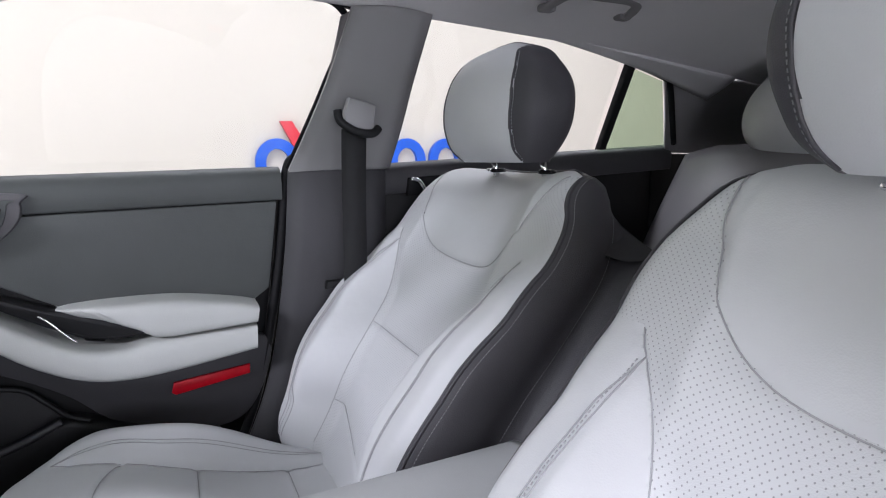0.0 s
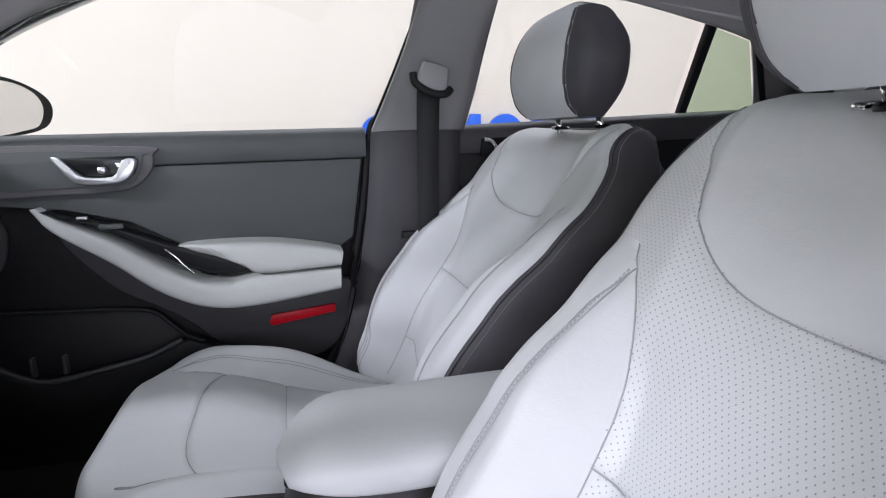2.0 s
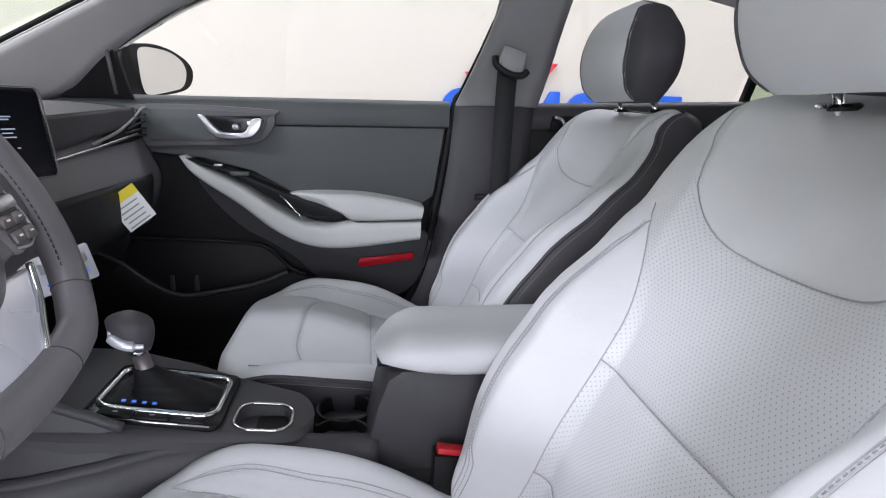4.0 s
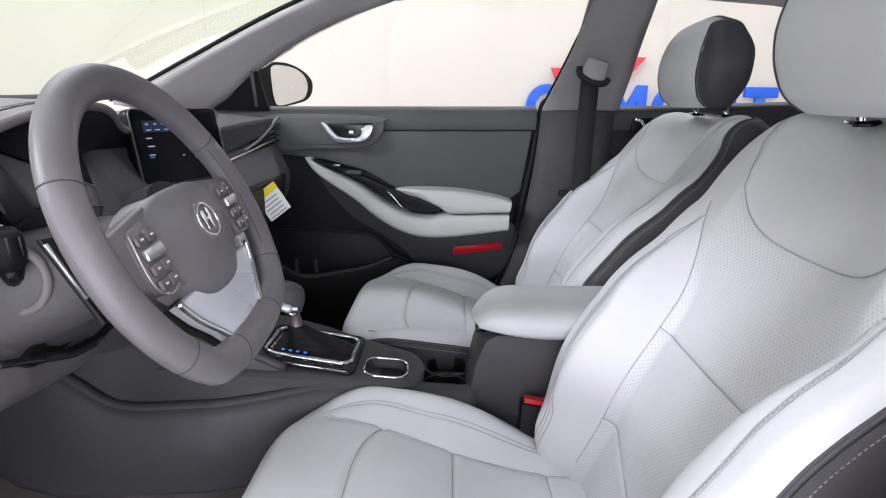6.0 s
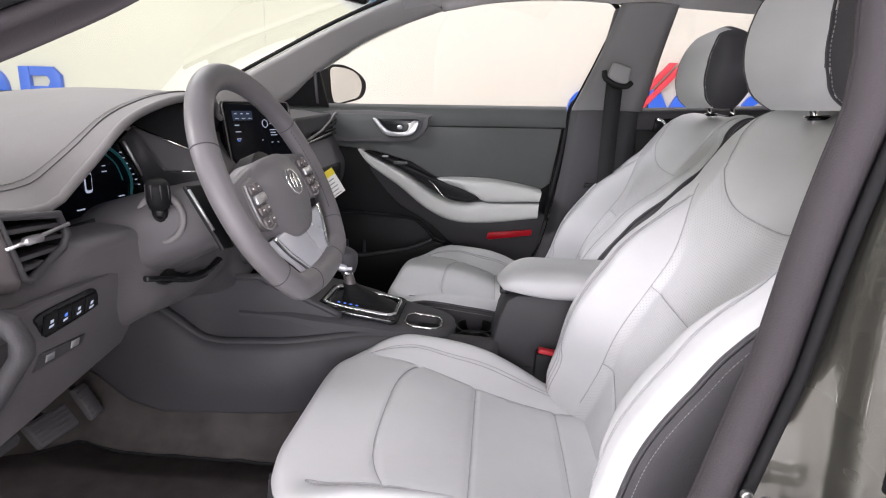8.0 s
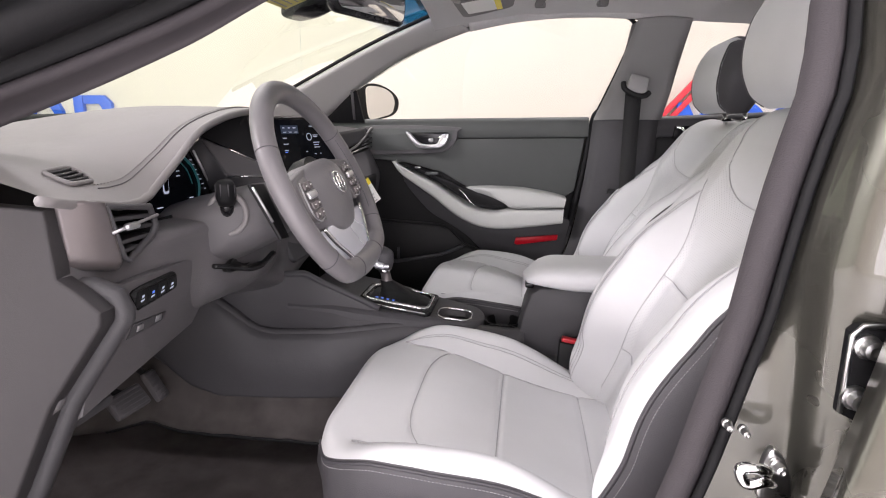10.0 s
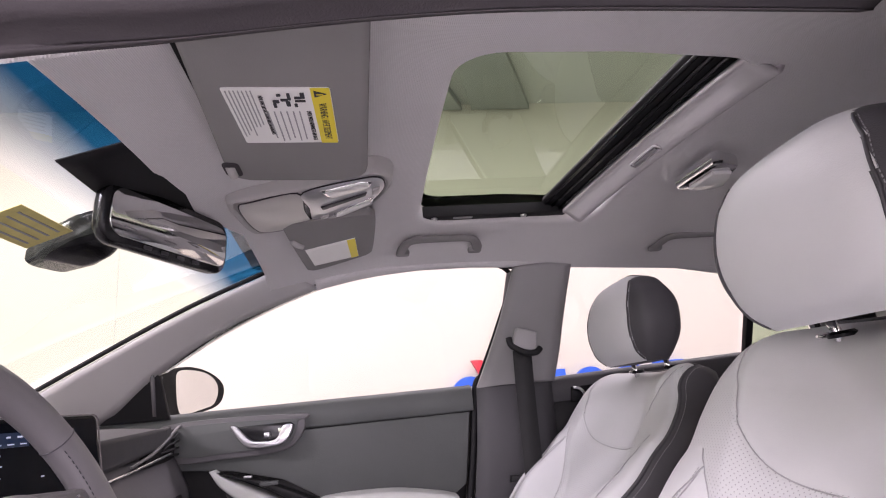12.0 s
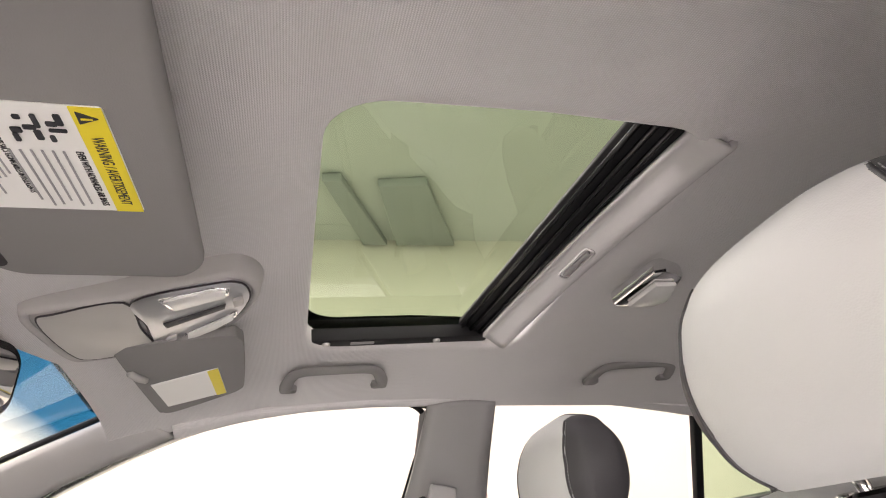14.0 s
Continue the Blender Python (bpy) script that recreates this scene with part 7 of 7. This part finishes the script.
# open tray with bright rim, and cup holder
part("tray_rim", tube([(TRAY_C[0] + a, TRAY_C[1] + b, deck_top(TRAY_C[0] + a) + 0.001) for a, b in rrect(TRAY_L, TRAY_W, TRAY_R)], 0.0022, 8, closed=True), CHROME, console, "bright tray rim")
part("tray_floor", prism([(TRAY_C[0] + a, TRAY_C[1] + b) for a, b in rrect(TRAY_L - 0.012, TRAY_W - 0.012, TRAY_R - 0.006)], "z", 0.574, 0.5795, 0.001), RUBBER, console, "black tray floor")
for cx, cy in ((0.266, -0.022), (0.270, 0.056)):
    part("cup_holder", lathe([(0, 0.506), (0.037, 0.508), (0.039, 0.552), (0.041, 0.558), (0.045, 0.558), (0.047, 0.552), (0.047, 0.49), (0, 0.49)], 30, "z", (cx, cy, 0)), TRIMLO, console, "black cup holder")
part("cup_surround", sheet(lambda u, v: (0.20 + 0.14 * u, -0.060 + 0.150 * v, 0.533 + 0.010 * math.sin(math.pi * v)), 8, 8, 0.02), TRIM, console)
# armrest box
rest = thing("console_armrest", "light grey leather centre armrest lid", "armrest")
rings = []
for k in range(30):
    u = k / 29
    x = 0.312 + 0.35 * u
    nose = math.sqrt(max(0.0, 1 - (1 - min(1, u / 0.22)) ** 2))
    w = 0.020 + 0.072 * nose
    top, bot = 0.662 + 0.060 * nose + 0.004 * u, 0.680 - 0.012 * smooth01(u / 0.35)
    if k == 0:
        top, bot, w = 0.692, 0.682, 0.012
    ring = []
    for j in range(28):
        t = 2 * math.pi * j / 28
        c, s = math.cos(t), math.sin(t)
        y = w * math.copysign(abs(c) ** 0.55, c)
        z = 0.5 * (top + bot) + 0.5 * (top - bot) * math.copysign(abs(s) ** 0.6, s)
        ring.append((x, y, z))
    rings.append(ring)
part("pad", loft(rings), LEATHER, rest)
part("latch", box(0.328, -0.005, 0.668, 0.02, 0.04, 0.012, 0.004), GLOSSBLACK, rest)
part("bin", prism([(0.298, 0.52), (0.68, 0.52), (0.68, 0.676), (0.352, 0.674), (0.332, 0.660), (0.318, 0.622)], "y", -0.064, 0.066, 0.008), TRIM, rest, "dark grey storage bin")

# ---- roof fittings ----
sunroof = thing("sunroof", "green tinted glass sunroof with its shade part open", "sunroof")
gl = part("glass_panel", sheet(lambda u, v: (SUN_X0 - 0.03 + 0.36 * u, -0.33 + 0.66 * v, 1.418 - 0.10 * (-0.33 + 0.66 * v) ** 2), 4, 10), ROOFGLASS, sunroof, "green tinted glass")
gl.visible_shadow = False
part("right_rail", box(0.52, 0.290, 1.382, 0.32, 0.036, 0.024, 0.003), RUBBER, sunroof, "black guide rail")
part("left_rail", box(0.50, -0.322, 1.394, 0.30, 0.02, 0.022, 0.003), RUBBER, sunroof)
def rail_x(y):
    return 0.645 - 0.07 * y
def shade_x(y):
    return 0.684 - 0.08 * y
part("cross_rail", sheet(lambda u, v: (rail_x(-0.308 + 0.58 * v) + 0.050 * u, -0.308 + 0.58 * v, 1.394 - 0.020 * u), 3, 12, -0.010), RUBBER, sunroof, "black cross rail")
for k in range(3):
    part("seal_rib", tube([(rail_x(y) + 0.006 + 0.015 * k, y, 1.389 - 0.006 * k) for y in (-0.306, 0.0, 0.300)], 0.0035, 8), GLOSSBLACK, sunroof)
def shade_skin(u, v):
    y = -0.294 + 0.556 * v
    x = shade_x(y) + 0.048 * u
    return (x, y, 1.370 - 0.022 * smooth01(u / 0.72) + 0.018 * max(0.0, (u - 0.72) / 0.28) ** 2 - 0.10 * y * y)
shade = part("shade_panel", sheet(shade_skin, 14, 30, -0.008), SHADECLOTH, sunroof, "grey sliding shade")
part("pull_notch", prism([(a, b) for a, b in rrect(0.006, 0.066, 0.0025)], "z", -0.002, 0.004, 0.001), PILLAR, shade, "finger notch").matrix_world = pose(0.703, -0.032, 1.3535, 0, 24, 4)
part("notch_rim", tube([(a, b, 0) for a, b in rrect(0.014, 0.078, 0.006)], 0.0018, 6, closed=True), SHADECLOTH, shade).matrix_world = pose(0.703, -0.032, 1.3535, 0, 24, 4)
for x in (0.395, 0.585):
    s_ = part("screw", lathe([(0, 0), (0.007, 0), (0.006, -0.004), (0, -0.004)], 12, "z", (x, 0.284, 1.3705)), STEEL, sunroof)
part("rail_tag", box(0.455, 0.284, 1.3695, 0.040, 0.010, 0.002), PILLAR, sunroof)


def visor(name_label):
    v = thing("sun_visor", name_label, "sun visor", "sun visors")
    out = [(a, b - 0.035) for a, b in rrect(0.176, 0.410, 0.034, 6)]
    part("board", prism([(a + (0.02 * (0.17 - b) / 0.34 * (a < 0) if a < 0 else 0), b) for a, b in out], "z", -0.010, 0.010, 0.008, 3), VISORCLOTH, v)
    part("shadow_gap", prism([(a * 0.93, b * 0.95) for a, b in out], "z", 0.009, 0.012), TRIMLO, v)
    return v


def warning_label(parent):
    """White label with a yellow heading strip; unreadable lines are bars."""
    lab = part("warning_label", prism(rrect(0.100, 0.114, 0.003), "z", -0.0004, 0.0004), WHITE, parent, "white warning label with a yellow strip")
    part("heading", box(0.0405, 0, -0.0008, 0.018, 0.113, 0.0008), YELLOW, lab, "yellow heading strip")
    part("warning_triangle", prism([(0.0345, -0.0530), (0.0345, -0.0420), (0.0460, -0.0475)], "z", -0.0020, -0.0012), INK, lab)
    part("triangle_mark", prism([(0.0365, -0.0481), (0.0365, -0.0469), (0.0430, -0.0469), (0.0430, -0.0481)], "z", -0.0026, -0.0020), YELLOW, lab)
    rnd = random.Random(4)
    for k in range(6):
        w = 0.066 - 0.022 * rnd.random()
        part("text_bar", box(0.0165 - 0.0062 * k, -0.013 + w / 2, -0.0008, 0.0013, w, 0.0006), GREYINK, lab)
    for k in range(7):
        w = 0.098 - 0.035 * rnd.random()
        part("text_bar", box(-0.0235 - 0.0038 * k, -0.052 + w / 2, -0.0008, 0.0011, w, 0.0006), GREYINK, lab)
    # unreadable pictograms as plain blocks
    for cx, cy, w, h in ((0.023, -0.044, 0.004, 0.010), (0.018, -0.040, 0.006, 0.004), (0.020, -0.034, 0.010, 0.003), (0.010, -0.042, 0.003, 0.012), (0.005, -0.036, 0.007, 0.004), (0.008, -0.029, 0.004, 0.009), (-0.003, -0.033, 0.006, 0.005), (-0.005, -0.026, 0.003, 0.008), (0.015, -0.026, 0.003, 0.006), (0.001, -0.045, 0.004, 0.004)):
        part("pictogram", prism([(cx + a, cy + b) for a, b in rrect(w, h, 0.001)], "z", -0.0016, -0.0008), INK, lab)
    return lab


def lettering(parent, text, size, m, material):
    cu = bpy.data.curves.new("lettering", "FONT")
    cu.body, cu.size, cu.align_x, cu.align_y, cu.extrude = text, size, "CENTER", "CENTER", 0.0002
    ob = new("lettering", cu)
    deps = bpy.context.evaluated_depsgraph_get()
    me = bpy.data.meshes.new_from_object(ob.evaluated_get(deps))
    bpy.data.objects.remove(ob)
    me.materials.clear()
    me.materials.append(material)
    o = part("lettering", me, material, parent)
    o.matrix_basis = m
    return o


left_visor = visor("grey driver sun visor with a warning label")
lab = warning_label(left_visor)
lab.matrix_basis = Matrix.Translation((0.003, -0.006, -0.0108)) @ Matrix.Rotation(radians(-2), 4, "Z")
def down_text(text, size, sx, x, y, z=-0.0013):
    """Lettering that runs across the car, read from below."""
    return lettering(lab, text, size, Matrix(((0, 1, 0, x), (sx, 0, 0, y), (0, 0, -1, z), (0, 0, 0, 1))), INK)
down_text("WARNING / AVERTISSEMENT", 0.0105, 0.56, 0.0400, 0.0085)
down_text("EVEN WITH ADVANCED AIR BAGS", 0.0066, 0.62, 0.0255, 0.018, -0.0008)
down_text("M\u00caME AVEC DES SACS GONFLABLES INTELLIGENTS", 0.0056, 0.62, -0.0170, -0.004, -0.0008)
part("clip_recess", prism([(a - 0.076, b + 0.128) for a, b in rrect(0.020, 0.040, 0.008)], "z", -0.0112, -0.0095, 0.0005), SEALGREY, left_visor, "dark recess of the pivot clip")
part("clip", tube([(-0.077, 0.120, -0.012), (-0.077, 0.141, -0.013)], 0.0058, 8), CONSOLEGREY, left_visor, "pale pivot clip")
left_visor.matrix_world = pose(0.173, -0.289, 1.306, 0, 1.5, 1.0)
right_visor = thing("sun_visor", "grey passenger sun visor with a small label", "sun visor", "sun visors")
def hung(me):
    """Follow the falling roof towards the side."""
    for vert in me.vertices:
        vert.co.z += -0.085 * (vert.co.y - 0.15)
    return me
part("board", hung(prism([tuple(q) for q in spline([(0.104, 0.180), (0.120, 0.165), (0.245, 0.140), (0.268, 0.150), (0.272, 0.180), (0.266, 0.310), (0.256, 0.342), (0.230, 0.366), (0.150, 0.425), (0.128, 0.428), (0.120, 0.400)], 5, closed=True)], "z", 1.334, 1.350, 0.007, 3)), VISORCLOTH, right_visor)
part("label_card", hung(prism([(0.131, 0.300), (0.232, 0.245), (0.236, 0.345), (0.141, 0.396)], "z", 1.3325, 1.3340)), WHITE, right_visor, "small pale label")
part("label_strip", hung(prism([(0.216, 0.254), (0.232, 0.245), (0.236, 0.345), (0.221, 0.353)], "z", 1.3315, 1.3325)), YELLOW, right_visor, "yellow strip")
part("clip", hung(tube([(0.112, 0.246, 1.332), (0.120, 0.262, 1.330), (0.128, 0.276, 1.332)], 0.0055, 8)), CONSOLEGREY, right_visor, "grey pivot clip")

lamp = thing("overhead_console", "grey overhead console with map lamps and a case", "overhead console")
OUT = spline([(0.040, 0.050), (0.060, 0.032), (0.147, 0.020), (0.250, -0.012), (0.280, -0.008), (0.296, 0.020), (0.294, 0.062), (0.266, 0.128), (0.215, 0.172), (0.150, 0.200), (0.070, 0.208), (0.048, 0.192), (0.040, 0.110)], 6, closed=True)
def console_ring(f, z, d=0.0):
    c = np.array((0.165, 0.095))
    return [(*(c + (np.array(q) - c) * f), z + d) for q in OUT]
part("frame", soft_edges(loft([console_ring(f, z) for f, z in ((1.05, 1.372), (1.02, 1.350), (1.005, 1.345), (0.975, 1.343), (0.945, 1.345), (0.93, 1.352))]), 60), CONSOLEGREY, lamp)
part("gap", loft([console_ring(0.935, z) for z in (1.3455, 1.354)]), CONSOLEGREY, lamp)
part("case_lid", prism([tuple(q) for q in spline([(0.056, 0.050), (0.075, 0.041), (0.149, 0.028), (0.152, 0.110), (0.155, 0.184), (0.110, 0.194), (0.075, 0.195), (0.060, 0.178), (0.053, 0.110)], 5, closed=True)], "z", 1.3405, 1.354, 0.003), LIDGREY, lamp, "spectacle case lid")
part("lens_plate", prism([tuple(q) for q in spline([(0.158, 0.028), (0.248, 0.001), (0.276, 0.004), (0.286, 0.024), (0.284, 0.060), (0.258, 0.118), (0.210, 0.158), (0.163, 0.179), (0.160, 0.100)], 5, closed=True)], "z", 1.3405, 1.354, 0.003), SATIN, lamp, "satin lamp plate")
for pts in (spline([(0.056, 0.050), (0.075, 0.041), (0.149, 0.028), (0.152, 0.110), (0.155, 0.184), (0.110, 0.194), (0.075, 0.195), (0.060, 0.178), (0.053, 0.110)], 5, closed=True), spline([(0.158, 0.028), (0.248, 0.001), (0.276, 0.004), (0.286, 0.024), (0.284, 0.060), (0.258, 0.118), (0.210, 0.158), (0.163, 0.179), (0.160, 0.100)], 5, closed=True)):
    part("joint", tube([(a, b, 1.3425) for a, b in pts], 0.0014, 5, closed=True), SEALGREY, lamp, "dark joint")
for pts in ([(0.186, 0.024), (0.247, 0.006), (0.266, 0.012), (0.264, 0.030), (0.196, 0.058)], [(0.199, 0.136), (0.270, 0.078), (0.268, 0.098), (0.240, 0.128), (0.196, 0.160)]):
    well = part("lamp_well", prism([tuple(q) for q in pts], "z", 1.338, 1.346, 0.002), CHROME, lamp, "bright lamp reflector")
    c = np.mean(np.array(pts), axis=0)
    part("lens", prism([tuple(c + (np.array(q) - c) * 0.86) for q in pts], "z", 1.3355, 1.3385, 0.001), LENS, well, "clear lamp lens")
part("button_bar", prism([(0.180, 0.096), (0.258, 0.056), (0.256, 0.068), (0.182, 0.110)], "z", 1.3375, 1.345, 0.002), TRIM, lamp, "dark switch bar")
part("button", prism([(0.267, 0.044), (0.279, 0.038), (0.279, 0.058), (0.267, 0.064)], "z", 1.336, 1.345, 0.002), CONSOLEGREY, lamp)
part("button", prism([(0.176, 0.146), (0.190, 0.138), (0.188, 0.160), (0.174, 0.166)], "z", 1.337, 1.345, 0.002), CONSOLEGREY, lamp)

for ob in lamp.children_recursive:
    for vert in ob.data.vertices:
        vert.co.z += 0.10 * (vert.co.x - 0.20)

dome = thing("dome_lamp", "bright rear dome lamp with two lenses", "lamp")
part("body", prism([(0.795, 0.048), (0.800, -0.056), (0.815, -0.062), (0.852, -0.045), (0.872, 0.010), (0.868, 0.050), (0.855, 0.058), (0.805, 0.056)], "z", 1.326, 1.350, 0.006, 2), CHROME, dome)
part("lens", prism([(0.81, 0.035), (0.812, -0.035), (0.845, -0.035), (0.865, 0.02), (0.85, 0.040)], "z", 1.318, 1.326, 0.003), LENS, dome, "clear lens")


def grab(x0, x1, y, z, sgn):
    g = thing("grab_handle", "grey folding grab handle above the window", "grab handle", "grab handles")
    pts = spline([(x0, y, z), (x0 + 0.003, y - 0.025 * sgn, z + 0.006), (x0 + 0.022, y - 0.052 * sgn, z + 0.014), (0.5 * (x0 + x1), y - 0.056 * sgn, z + 0.015), (x1 - 0.022, y - 0.052 * sgn, z + 0.014), (x1 - 0.003, y - 0.025 * sgn, z + 0.006), (x1, y, z)], 8)
    part("bar", tube(pts, 0.0115, 12, flat=0.55), VISORCLOTH, g)
    for x in (x0 + 0.004, x1 - 0.004):
        part("mount", box(x, y, z + 0.002, 0.030, 0.022, 0.014, 0.005), VISORCLOTH, g)
    return g


grab(0.330, 0.502, 0.412, 1.332, 1)
grab(0.930, 1.110, 0.412, 1.312, 1)

mirror_in = thing("rear_view_mirror", "black interior mirror hanging at the windscreen", "mirror")
part("shell", loft([[(d, a * f, b * f) for a, b in rrect(0.255, 0.088, 0.028, 6)] for d, f in ((0.010, 0.97), (0.006, 1.0), (-0.008, 0.99), (-0.022, 0.90), (-0.030, 0.70))]), GLOSSBLACK, mirror_in)
part("mirror_glass", prism(rrect(0.238, 0.066, 0.020, 6), "x", 0.009, 0.0125, 0.001), MIRROR, mirror_in, "mirror glass")
for k in range(4):
    part("button", box(0.0115, -0.05 + 0.033 * k, -0.0375, 0.003, 0.014, 0.005, 0.001), TRIM, mirror_in)
part("stem", tube([(-0.02, 0, 0.0), (-0.07, 0.0, 0.012), (-0.12, 0, 0.025)], [0.018, 0.014, 0.022], 10), GLOSSBLACK, mirror_in)
part("sensor_cover", loft([[(-0.10 - 0.075 * k, a * w, 0.022 - 0.030 * k + b * h) for a, b in rrect(1, 1, 0.3, 4)] for k, w, h in ((0, 0.06, 0.045), (0.5, 0.085, 0.06), (1.0, 0.10, 0.05), (1.6, 0.08, 0.03))]), GLOSSBLACK, mirror_in, "black sensor cover")
mirror_in.matrix_world = Matrix.Translation((-0.037, 0.020, 1.281)) @ Matrix.Rotation(radians(-22), 4, "Z") @ Matrix.Rotation(radians(4), 4, "Y")
sticker = thing("windscreen_sticker", "pale yellow inspection paper on the windscreen", "sticker")
part("paper", box(0, 0, 0, 0.065, 0.112, 0.0008), PALEYELLOW, sticker)
for k in range(4):
    part("text_bar", box(-0.022 + 0.014 * k, 0, -0.0009, 0.003, 0.085, 0.0006), GREYINK, sticker)
sticker.matrix_world = pose(-0.193, -0.058, 1.2705, 0, -19, -4)
